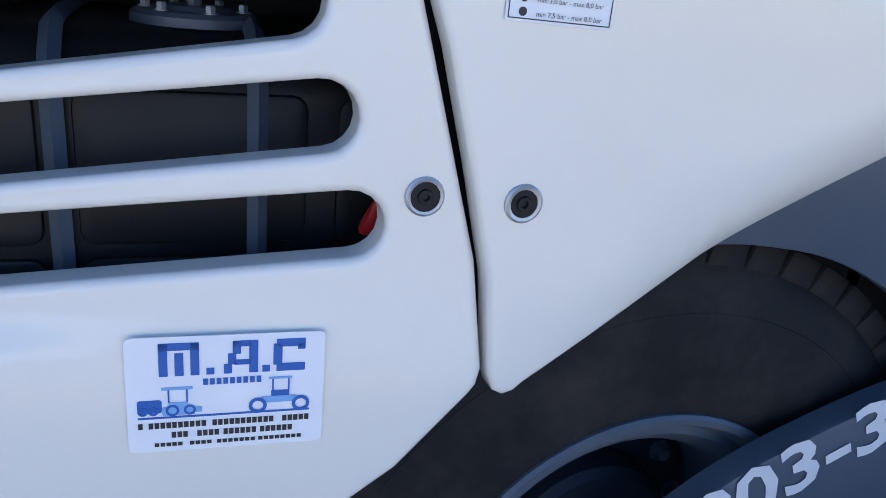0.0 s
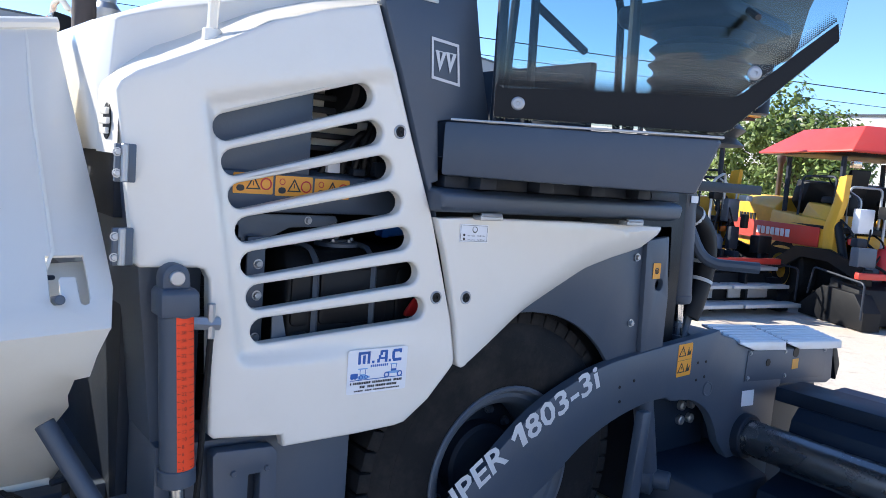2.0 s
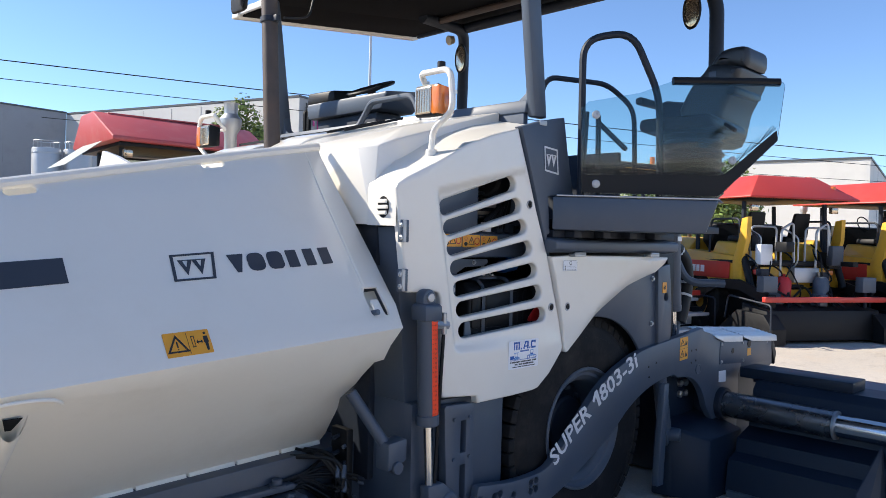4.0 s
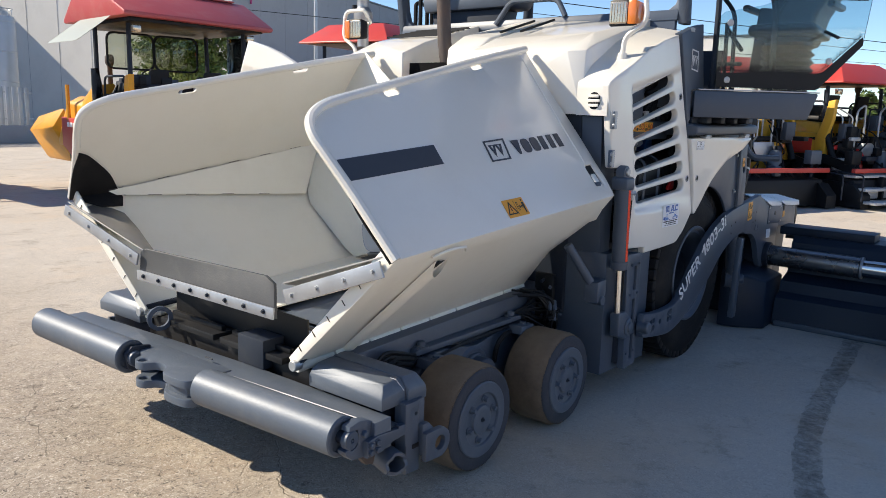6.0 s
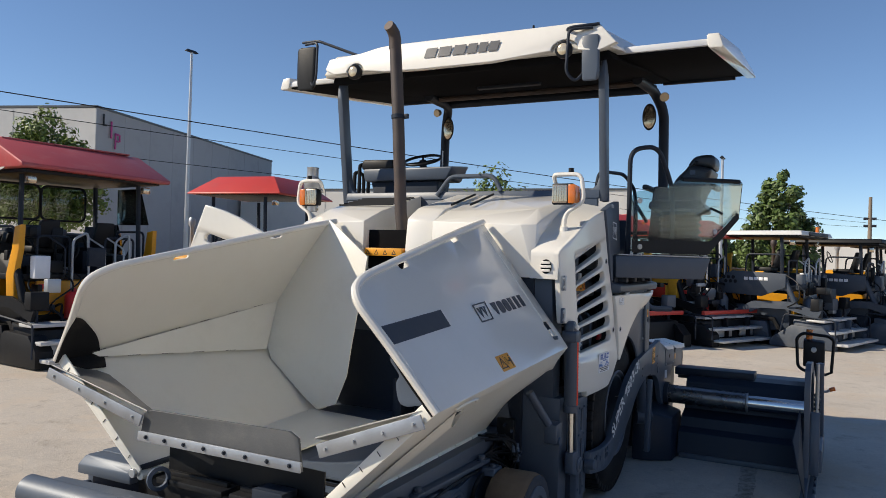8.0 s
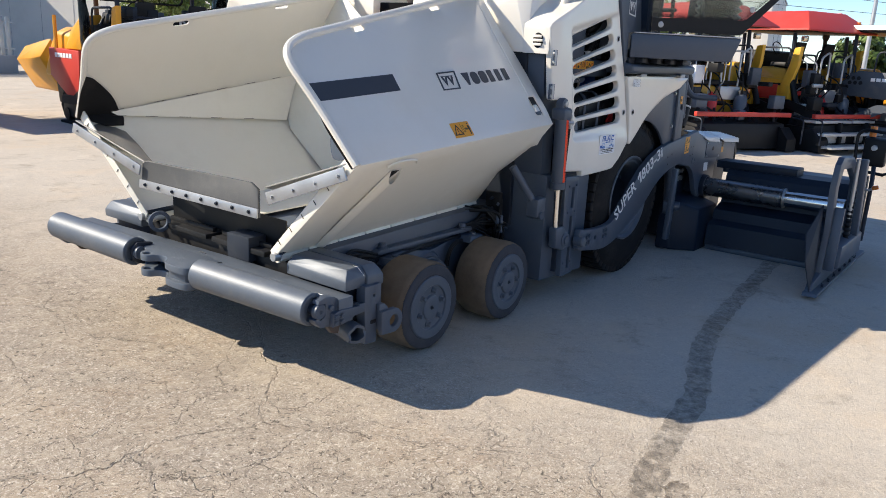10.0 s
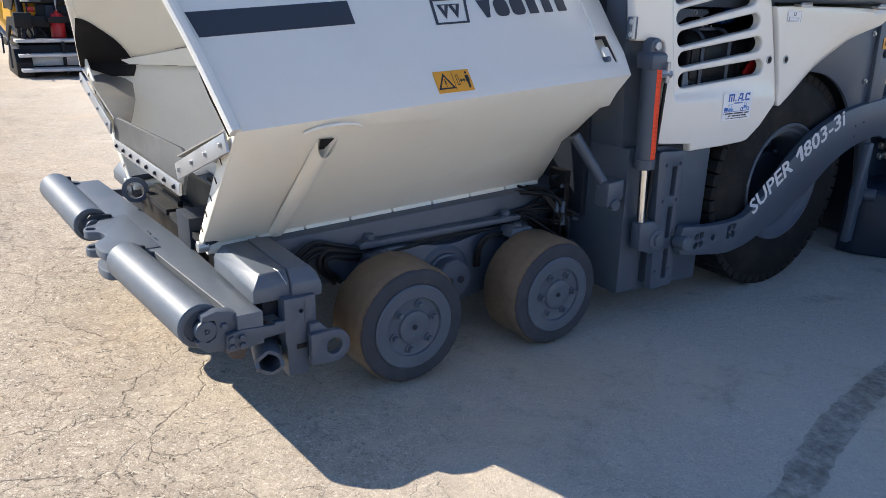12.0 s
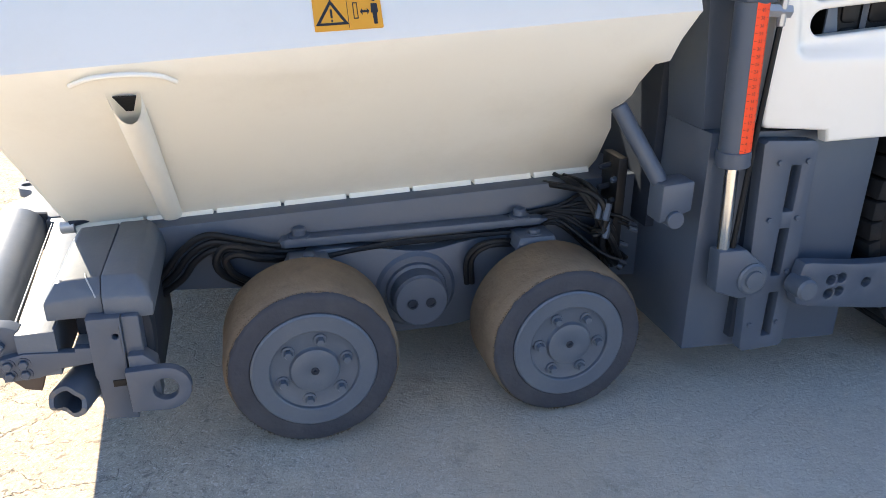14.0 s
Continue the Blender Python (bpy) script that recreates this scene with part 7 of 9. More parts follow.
words = "SUPER 1803-3i"
starts = []
for n in range(len(words) + 1):
    bm, wd = lettering(words[:n] + "|", .165, lambda u, v, d: V((u, v, d)))
    bm.free()
    starts.append(wd)
k = 1.05 / (starts[-1] - starts[0])
for n, sign in enumerate(words):
    if sign != " ":
        if sign == "1":
            bm = bmesh.new()
            bm.faces.new([bm.verts.new(on_arm((starts[n] - starts[0] + .016 + u) * k, v * .93, -.0015)) for u, v in ((-.012, .079), (.028, .120), (.058, .120), (.058, .0), (.028, .0), (.028, .082), (.0, .056))])
            bm.normal_update()
            part("letter", bm, LETTER, arm, "white model lettering")
            continue
        bm, _ = lettering(sign, .165, lambda u, v, d, n=n: on_arm((starts[n] - starts[0] + u + (.018 if sign == "1" else 0)) * k, v * .93, d), bold=.0035)
        part("letter", bm, LETTER, arm, "white model lettering")
warning_film(lambda a, b, d: V((1.775 + a, AY - .002 + d, 1.0 + b + a * .05)), .115, .165, arm, "stacked")
warning_film(lambda a, b, d: V((1.52 + a, .876 + d, 1.50 + b)), .055, .075, paver, "ring")
for x, z in ((1.35, 1.0), (1.45, 1.02), (1.36, .93), (1.95, 1.06), (1.95, .97), (2.02, 1.06), (2.02, .98)):
    part("arm_hole", lathe([(.008, .001), (.008, -.002), (0, -.002)], (x, AY, z), (0, 1, 0), 8), BLACK, arm)
part("arm_boss", lathe([(.04, .001), (.04, -.004), (.034, -.005), (.03, -.0025), (0, -.0025)], (2.06, AY, .91), (0, 1, 0), 18), GREY, arm)

# -- lifting gear behind the wheel
lc = part("lift_cylinder", rod((1.955, 1.06, 1.92), (2.015, 1.064, 1.335), .063, 24), GREY, paver, "thick dark lifting cylinder behind the wheel")
part("cylinder_rim", lathe([(.063, 0), (.066, .004), (.066, .03), (.063, .034)], (2.013, 1.064, 1.345), (-.06, 0, .585), 24), GREY, lc)
part("lift_rod", rod((2.015, 1.064, 1.345), (2.045, 1.066, 1.02), .026, 16), CHROME, lc)
part("cylinder_tag", plate(rect(1.925, 1.865, 1.985, 1.90), lambda a, b, d: V((a, .992 + d, b)), .002, edge=.0005, steps=1), PAPER, lc)
hb = part("hose_wrap", tube(smooth_path([(1.98, 1.16, 1.88), (2.08, 1.12, 1.82), (2.21, 1.10, 1.72), (2.26, 1.10, 1.60), (2.25, 1.10, 1.47), (2.20, 1.095, 1.34), (2.16, 1.10, 1.24)], 6), .062, 14), BLACK, paver, "thick black hose bundle with pale straps")
for p, d in (((2.13, 1.115, 1.79), (.8, 0, -.6)), ((2.26, 1.10, 1.55), (0, 0, -1)), ((2.24, 1.10, 1.44), (-.35, 0, -1))):
    part("strap", lathe([(.064, -.010), (.068, -.008), (.068, .008), (.064, .010)], p, d, 18), LETTER, hb)
part("hose_pipe", tube(smooth_path([(2.17, 1.10, 1.26), (2.15, 1.10, 1.18), (2.12, 1.10, 1.12), (2.12, 1.10, 1.04)], 5), .022, 10), GREY_L, hb)
part("pipe_nut", rod((2.12, 1.10, 1.05), (2.12, 1.10, 1.09), .034, 6), GREY_L, hb)
bp_ = part("valve_plate", plate([(1.64, 1.24), (1.80, 1.24), (1.82, 1.50), (1.80, 1.74), (1.64, 1.74)], on_y(1.0), .02, holes=[ring(1.705, 1.545, .032, 16), ring(1.77, 1.66, .012, 8), ring(1.78, 1.40, .012, 8)], edge=.003), GREY, paver, "grey bracket plate with a round hole")
for k in range(5):
    x = 1.70 + .075 * k
    part("valve_stub", lathe([(.024, 0), (.024, .03), (.016, .032), (.016, .07), (.022, .072), (.022, .10), (0, .10)], (x, 1.05 + .03 * (k % 2), 1.13), (.1, 0, 1), 8), BLACK if k % 2 else GREY_L, bp_)
for k in range(4):
    part("valve_hose", tube(smooth_path([(1.72 + .07 * k, 1.06, 1.22), (1.74 + .05 * k, 1.04, 1.36), (1.86, 1.07 + .02 * k, 1.50 + .05 * k), (1.90, 1.12, 1.75)], 5), .012, 7), BLACK, bp_)
part("arm_inner_plate", plate([(1.55, .88), (1.60, 1.16), (2.12, 1.20), (2.35, 1.10), (2.35, .80), (2.0, .85)], on_y(1.17), .03, edge=.005), GREY, arm, "inner plate of the towing arm")
part("arm_bottom", box((1.62, .92, .90), (2.3, 1.17, .93), .004), GREY_D, arm)
part("arm_tube", rod((1.66, 1.0, 1.10), (2.1, 1.02, 1.06), .02, 10), GREY_L, arm)
part("grab_bar", tube(bent_path([(1.95, 1.2, 2.0), (1.98, 1.15, 1.95), (2.1, 1.0, 1.55), (2.3, .8, 1.55)], .1), .03, 10), GREY, paver)

# -- screed
body = thing("screed", (2.6, YC, 0), "dark blue-grey paving screed with extended side", "screed")
for mirrored in (False, True):
    done = (lambda b: flip(b)) if mirrored else (lambda b: b)
    part("side_shoe", done(hull([(1.74, 1.05, .0), (1.76, .90, .0), (1.90, .665, .0), (2.45, .665, .0), (2.45, 1.05, .0), (1.76, 1.05, .55), (1.78, .92, .50), (1.92, .69, .44), (2.45, .69, .44), (2.45, 1.05, .55)], .02)), NAVY, body, "dark side block of the screed")
    pb = part("port_plate", done(box((1.80, 1.02, .50), (2.30, 1.05, .92), .006)), NAVY, body)
    for k in range(4):
        part("hydraulic_port", done(lathe([(.026, .01), (.026, -.018), (.018, -.022), (.016, -.008), (0, -.008)], (2.06 + .085 * (k % 2), 1.015, .78 - .08 * (k // 2)), (0, 1, 0), 14)), STEEL, pb)
    part("pivot_boss", done(lathe([(.085, .06), (.085, -.02), (.06, -.03), (.05, -.03), (.048, -.10), (.04, -.108), (0, -.108)], (1.77, .96, .455), (-.5, 1, 0), 22)), GREY, body)
    part("pivot_cylinder", done(rod((1.64, .95, .90), (1.745, .955, .50), .05, 18)), GREY, body)
    part("tie_bar", done(hull([(1.40, .80, .18), (1.48, .80, .18), (1.52, .80, .88), (1.46, .80, .88), (1.40, .85, .18), (1.48, .85, .18), (1.52, .85, .88), (1.46, .85, .88)], .008)), GREY, body)
    sh = part("arm_shoulder", done(hull([(2.36, .872, .90), (2.79, .872, .865), (3.36, .872, .80), (3.42, .872, .82), (3.40, .872, 1.03), (2.36, .872, 1.10), (2.36, 1.2, .90), (3.42, 1.2, .80), (3.40, 1.2, 1.03), (2.36, 1.2, 1.10)], .006)), GREY, body, "grey side plate carrying the steps")
    part("cover_panel", done(plate([(2.40, .912), (2.41, 1.085), (3.30, 1.035), (3.29, .85), (2.82, .885)], on_y(.862), .012, edge=.003)), GREY, sh, "grey service cover with four screws")
    for x, z in ((2.43, .93), (2.43, 1.068), (3.27, 1.02), (2.82, .905), (2.80, 1.05)):
        part("cover_screw", done(bolt((x, .862, z), (0, -1, 0), .009, .007)), STEEL, sh)
    for x, z, r in ((2.62, 1.0, .022), (2.92, 1.035, .032)):
        part("cover_hole", done(lathe([(r, .0), (r, -.003), (0, -.003)], (x, .862, z), (0, 1, 0), 16)), BLACK, sh)
    part("cover_label", done(plate(rect(2.89, .935, 2.96, .995), on_y(.8605), .0015, edge=.0003, steps=1)), ORANGE, sh)
    part("shoulder_end", done(hull([(3.40, .88, 1.035), (3.40, 1.2, 1.04), (3.46, .88, 1.03), (3.53, .88, .90), (3.53, 1.2, .90), (3.46, 1.2, 1.03), (3.50, .88, .80), (3.50, 1.2, .80)], .004)), BLACK, sh)
    # push pipe and its sleeve
    part("push_pipe", done(rod((2.45, .86, .605), (2.43, .02, .60), .098, 28)), OILED, body, "thick greased steel telescopic pipe")
    part("push_pipe", done(rod((2.43, .02, .60), (2.42, -.56, .60), .080, 28)), CHROME, body)
    part("pipe_collar", done(lathe([(.10, -.03), (.118, -.03), (.124, -.022), (.124, .03), (.10, .03)], (2.45, .85, .605), (0, 1, 0), 28)), GREY_D, body)
    part("pipe_lip", done(lathe([(.098, 0), (.102, -.004), (.102, -.018), (.08, -.02)], (2.43, .02, .60), (0, 1, 0), 28)), STEEL, body)
    # extension body: stepped front
    prof = [(2.12, .02), (2.16, .26), (2.28, .30), (2.30, .40), (2.50, .46), (2.56, .74), (2.62, .80), (2.95, .80), (2.98, .02)]
    part("extension_body", done(plate(prof, on_plane((0, -.56, 0), (1, 0, 0), (0, 0, 1), (0, 1, 0)), 1.22, edge=.008)), NAVY, body, "dark stepped steel extension")
    part("extension_cover", done(box((2.62, -.03, .80), (2.90, .80, .88), .008)), NAVY, body)
    part("extension_shelf", done(box((2.92, -.55, .72), (3.5, .82, .77), .006)), GREY, body)
    part("wear_strip", done(box((2.10, -.56, .0), (2.14, .64, .05), .006)), GREY_L, body)
    # end gate
    gate = part("end_gate", done(plate([(1.14, .0), (1.20, .10), (1.46, .14), (1.52, .50), (1.44, .90), (1.50, 1.10), (1.60, 1.16), (2.05, 1.13), (2.45, .98), (2.62, .42), (3.2, .28), (3.3, .04), (3.25, .0)], on_y(-.62), .05, holes=[[(1.66, .46), (1.57, .90), (1.66, 1.05), (2.02, 1.03), (2.33, .88), (2.42, .40)]], edge=.008)), GREY, body, "dark steel end gate with an open upper part")
    part("deflector_plate", done(hull([(1.16, -.60, .02), (1.10, -.54, .30), (1.20, -.49, .52), (1.50, -.53, .74), (1.56, -.56, .02), (1.16, -.61, .02), (1.10, -.55, .30), (1.20, -.50, .52), (1.50, -.54, .74), (1.56, -.57, .02)], .003)), GREY_D, gate, "dark bent deflector plate")
    part("gate_rib", done(hull([(1.50, -.70, .16), (1.56, -.70, .16), (1.50, -.62, .16), (1.56, -.62, .16), (1.56, -.70, .72), (1.60, -.70, .72), (1.56, -.62, .72), (1.60, -.62, .72)], .006)), GREY, gate)
    part("gate_post", done(hull([(2.34, -.72, .14), (2.44, -.72, .14), (2.34, -.66, .14), (2.44, -.66, .14), (2.20, -.71, 1.10), (2.30, -.71, 1.10), (2.20, -.65, 1.10), (2.30, -.65, 1.10)], .008)), GREY, gate)
    part("gate_post", done(hull([(2.52, -.70, .10), (2.60, -.70, .10), (2.52, -.64, .10), (2.60, -.64, .10), (2.46, -.70, .92), (2.54, -.70, .92), (2.46, -.64, .92), (2.54, -.64, .92)], .008)), GREY_D, gate)
    part("gate_sill", done(hull([(1.62, -.72, .16), (2.62, -.72, .16), (1.62, -.62, .16), (2.62, -.62, .16), (1.66, -.72, .36), (2.58, -.72, .36), (1.66, -.62, .38), (2.58, -.62, .38)], .01)), GREY, gate)
    part("gate_spindle", done(rod((2.10, -.66, .34), (2.04, -.66, 1.12), .018, 12)), STEEL, gate)
    part("gate_spring", done(lathe([(.022, .022 * k) if k % 2 else (.033, .022 * k) for k in range(22)], (2.09, -.66, .36), (0, 0, 1), 12)), BLACK, gate)
    for k in range(7):
        part("shoe_bolt", done(bolt((1.34 + .24 * k, -.66, .06), (0, -1, 0), .016, .018)), GREY_D, gate)
    part("gate_shoe", done(hull([(1.1, -.68, .0), (1.1, -.56, .0), (1.12, -.68, .03), (1.12, -.56, .03), (3.3, -.68, .0), (3.3, -.56, .0), (3.3, -.68, .03), (3.3, -.56, .03)], .004)), GREY_L, gate)
    cb = part("control_box", done(hull([(3.36, -.69, .92), (3.36, -.47, .92), (3.50, -.69, .92), (3.50, -.47, .92), (3.36, -.69, 1.20), (3.36, -.47, 1.22), (3.50, -.69, 1.22), (3.50, -.47, 1.24)], .02)), BLACK, gate, "black remote control box with an amber cap")
    part("box_guard", done(tube(bent_path([(3.33, -.76, .88), (3.35, -.78, 1.24), (3.35, -.72, 1.28), (3.35, -.46, 1.30), (3.35, -.40, 1.24), (3.33, -.42, .92), (3.33, -.50, .87), (3.33, -.70, .85)], .04), .017, 8, closed=True)), BLACK, cb)
    part("box_knob", done(rod((3.35, -.58, 1.12), (3.31, -.58, 1.12), .03, 12)), STEEL, cb)
    part("box_bracket", done(tube(bent_path([(3.14, -.64, .16), (3.16, -.64, .80), (3.38, -.60, .92)], .05), .022, 8)), GREY_D, cb)
    part("box_lamp", done(rod((3.42, -.53, 1.23), (3.42, -.53, 1.34), .035, 12)), AMBER, cb)
    cr = part("adjust_crank", done(tube(bent_path([(2.40, -.70, .80), (2.40, -.74, .80), (2.40, -.77, .83)], .015), .012, 8)), STEEL, gate)
    part("crank_knob", done(rod((2.40, -.76, .82), (2.40, -.81, .84), .02, 10)), AMBER, cr)
    # tread plates
    for k in range(2):
        x0, x1 = (2.30, 2.78) if k == 0 else (2.80, 3.46)
        z = lambda x: 1.125 - .068 * (x - 2.37)
        tp_ = part("tread_plate", done(hull([(x, y, z(x) + dz + (.05 if y > 1 else 0)) for x in (x0, x1) for y in (.855, 1.10) for dz in (0, .012)] + [(x, .85, z(x) - .035) for x in (x0 + .15, x1)], .003)), TREAD_AL, body, "bright ridged aluminium tread plate")
        for j in range(7):
            y = .868 + .034 * j
            zz = .012 + .05 * (y - .855) / .245
            part("tread_ridge", done(tube([(x0 + .01, y, z(x0) + zz), (x1 - .01, y, z(x1) + zz)], .006, 5)), TREAD_AL, tp_)
    part("side_sticker", done(plate([(2.40, .772), (2.52, .765), (2.515, .855), (2.395, .86)], on_y(.865), .0015, edge=.0003, steps=1)), PAPER, body)
part("screed_main", hull([(2.2, .95, .02), (2.2, 3.63, .02), (2.5, .95, .95), (2.5, 3.63, .95), (3.4, .95, .95), (3.4, 3.63, .95), (3.3, .95, .02), (3.3, 3.63, .02)], .01), NAVY, body, "dark main screed body")


# ==== the yard round the paver ====
CONCRETE = mat("grey_precast_concrete", (0.36, 0.36, 0.37), 0.85, vary=0.10, scale=0.25, fine=8, bump=0.15, dirt=(0.22, 0.22, 0.22), dirt_amount=0.4, dirt_scale=0.5)
PLASTER = mat("off_white_wall_panel", (0.66, 0.64, 0.60), 0.8, vary=0.06, scale=0.3, fine=10, bump=0.1, dirt=(0.45, 0.43, 0.40), dirt_amount=0.35, dirt_scale=0.4)
ROOFEDGE = flat("dark_roof_flashing", (0.08, 0.085, 0.09), 0.5)
MAGENTA = flat("magenta_sign_film", (0.42, 0.02, 0.16), 0.4)
GALV = mat("galvanised_sheet", (0.48, 0.50, 0.52), 0.45, metal=0.6, vary=0.1, scale=2, fine=30, bump=0.05)
WOOD = mat("weathered_pole_timber", (0.24, 0.19, 0.14), 0.85, vary=0.1, scale=3, fine=30, bump=0.1)
BEIGE = mat("faded_beige_canopy", (0.62, 0.44, 0.22), 0.5, vary=0.08, scale=1, fine=30, bump=0.03, dirt=(0.35, 0.27, 0.16), dirt_amount=0.3)
PALE_ROOF = mat("pale_canopy_paint", (0.62, 0.62, 0.60), 0.5, vary=0.08, scale=1, fine=30, bump=0.03, dirt=(0.3, 0.3, 0.28), dirt_amount=0.3)
SCREEN = mat("pale_green_grey_sheet", (0.36, 0.39, 0.34), 0.45, vary=0.08, scale=2, fine=30, bump=0.03)
SLATE = mat("slate_blue_machine_paint", (0.055, 0.068, 0.09), 0.5, vary=0.12, scale=2, fine=40, bump=0.04, dirt=(0.2, 0.19, 0.17), dirt_amount=0.25)
TREADS = mat("worn_aluminium_tread", (0.58, 0.58, 0.57), 0.5, metal=0.3, vary=0.15, scale=5, fine=50, bump=0.1)


def leaf_material(name, color):
    m = bpy.data.materials.new(name)
    m.use_nodes = True
    n, l = m.node_tree.nodes, m.node_tree.links
    b = n["Principled BSDF"]
    geo, ramp = n.new("ShaderNodeNewGeometry"), n.new("ShaderNodeValToRGB")
    ramp.color_ramp.elements[0].color = (*[c * 0.55 for c in color], 1)
    ramp.color_ramp.elements[1].color = (*[min(1, c * 1.5) for c in color], 1)
    l.new(geo.outputs["Random Per Island"], ramp.inputs[0])
    l.new(ramp.outputs[0], b.inputs["Base Color"])
    b.inputs["Roughness"].default_value = 0.55
    b.inputs["Subsurface Weight"].default_value = 0.0
    b.inputs["Transmission Weight"].default_value = 0.0
    return m


LEAF = leaf_material("broad_green_leaves", (0.13, 0.18, 0.035))
LEAF_D = leaf_material("dark_green_leaves", (0.085, 0.13, 0.03))
BARK = mat("grey_brown_bark", (0.13, 0.10, 0.075), 0.9, vary=0.25, scale=4, fine=20, bump=0.5)


def tree(at, top, low, spread, seed, leaf, label, clumps=70, leaves=60, size=0.16):
    """A trunk with limbs and a ragged crown of leaf clumps with gaps."""
    rng = random.Random(seed)
    at = V((*at, 0))
    t = thing("tree", at, label, "tree")
    trunk = [at, at + V((.05, .03, low * .5)), at + V((.0, .1, low)), at + V((.1, .0, (low + top) / 2)), at + V((.05, .05, top * .9))]
    bm = tube(smooth_path(trunk, 4), [.16 - .13 * k / 16 for k in range(17)], 9)
    centres = []
    for k in range(clumps):
        for _ in range(30):
            u, v, w = rng.uniform(-1, 1), rng.uniform(-1, 1), rng.uniform(0, 1)
            prof = math.sin(math.pi * min(1, .12 + .88 * w) ** .8) ** .6 * (1.0 - .25 * w)
            if math.hypot(u, v) < prof and math.hypot(u, v) > prof * .25:
                break
        centres.append(at + V((u * spread, v * spread, low * .75 + (top - low * .75) * w)))
    for c in centres[:16]:
        s = at + V((0, 0, low * .7 + (c.z - low * .7) * .45))
        tube(smooth_path([s, (s + c) / 2 + V((0, 0, .15)), c], 3), [.05, .045, .04, .03, .025, .018, .01], 6, bm)
    part("trunk", bm, BARK, t)
    verts, faces = [], []
    for c in centres:
        r = spread * rng.uniform(.14, .30)
        for _ in range(leaves):
            d = V((rng.gauss(0, 1), rng.gauss(0, 1), rng.gauss(0, .8)))
            d.normalize()
            p = c + d * r * rng.uniform(.5, 1.05)
            s = size * rng.uniform(.6, 1.3)
            n_ = (d + V((rng.uniform(-.7, .7), rng.uniform(-.7, .7), rng.uniform(-.2, .9)))).normalized()
            a = n_.orthogonal().normalized()
            a = Matrix.Rotation(rng.uniform(0, 6.28), 3, n_) @ a
            b = n_.cross(a)
            i = len(verts)
            verts += [p - a * s, p + b * s * .55 - n_ * s * .1, p + a * s, p - b * s * .55 - n_ * s * .1]
            faces.append((i, i + 1, i + 2, i + 3))
    me = bpy.data.meshes.new("crown")
    me.from_pydata([tuple(v) for v in verts], [], faces)
    me.materials.append(leaf)
    ob = new("crown", me)
    ob.parent = t
    ob.matrix_parent_inverse = base_of(t).inverted()
    tagged(ob, kind="stuff")
    return t


tree((13.9, 28.6), 7.7, 3.9, 2.3, 3, LEAF, "leafy broad tree in front of a grey hall", 110, 150, .105)
tree((32.7, 1.9), 6.4, 1.6, 1.9, 8, LEAF_D, "narrow dense green tree behind parked machines", 110, 130, .13)
tree((24.0, 12.5), 5.5, 1.6, 3.1, 21, LEAF, "spreading tree behind yellow machines", 110, 130, .105)
tree((35.0, 5.2), 4.0, 1.0, 1.7, 30, LEAF_D, "low bushy tree behind parked machines", 50, 70, .2)
tree((38.0, 20.0), 5.8, 2.5, 2.2, 33, LEAF, "small tree showing above the paver hood", 50, 60, .22)


# -- halls
def hall(label, corners, height, material, wall_name, panel=2.4, thick=0.3, sign=None):
    """A hall of upright wall panels on some of its sides, with a roof edge and a flat roof."""
    b = thing("industrial_hall", (*corners[0], 0), label, "hall")
    for (ax, ay), (bx, by) in zip(corners, corners[1:] + corners[:1]):
        a, e = V((ax, ay, 0)), V((bx, by, 0))
        u = (e - a).normalized()
        n = V((u.y, -u.x, 0))
        L = (e - a).length
        w = part("wall", hull([a, e, a - n * thick, e - n * thick, a + V((0, 0, height)), e + V((0, 0, height)), a - n * thick + V((0, 0, height)), e - n * thick + V((0, 0, height))], 0), material, b)
        k = int(L / panel)
        for j in range(1, k):
            p = a + u * (L * j / k)
            part("panel_joint", hull([p - u * .012 + n * .012, p + u * .012 + n * .012, p - u * .012 - n * .02, p + u * .012 - n * .02, p - u * .012 + n * .012 + V((0, 0, height)), p + u * .012 + n * .012 + V((0, 0, height)), p - u * .012 - n * .02 + V((0, 0, height)), p + u * .012 - n * .02 + V((0, 0, height))], 0), ROOFEDGE if material is PLASTER else CONCRETE, w)
        part("roof_edge", hull([a + n * .06 + V((0, 0, height)), e + n * .06 + V((0, 0, height)), a - n * .3 + V((0, 0, height)), e - n * .3 + V((0, 0, height)), a + n * .06 + V((0, 0, height + .12)), e + n * .06 + V((0, 0, height + .12)), a - n * .3 + V((0, 0, height + .12)), e - n * .3 + V((0, 0, height + .12))], 0), ROOFEDGE, b)
    bm = bmesh.new()
    bm.faces.new([bm.verts.new((x, y, height - .1)) for x, y in corners])
    part("roof", bm, ROOFEDGE, b)
    return b


K1, K2, K3 = V((21.1, 35.2)), V((14.7, 54.3)), V((43.3, 42.1))
h1 = hall("large hall of pale and grey precast wall panels", [(21.1, 35.2), (43.3, 42.1), (36.9, 61.2), (14.7, 54.3)], 9.55, CONCRETE, "wall")
u1 = (K2 - K1).normalized()
n1 = V((-u1.y, u1.x))
if n1.x > 0:
    n1 = -n1
face = part("pale_wall", hull([(*(K1 + n1 * .05), 0), (*(K2 + n1 * .05), 0), (*(K1 + n1 * .05), 9.5), (*(K2 + n1 * .05), 9.5), (*K1, 0), (*K2, 0), (*K1, 9.5), (*K2, 9.5)], 0), PLASTER, h1)
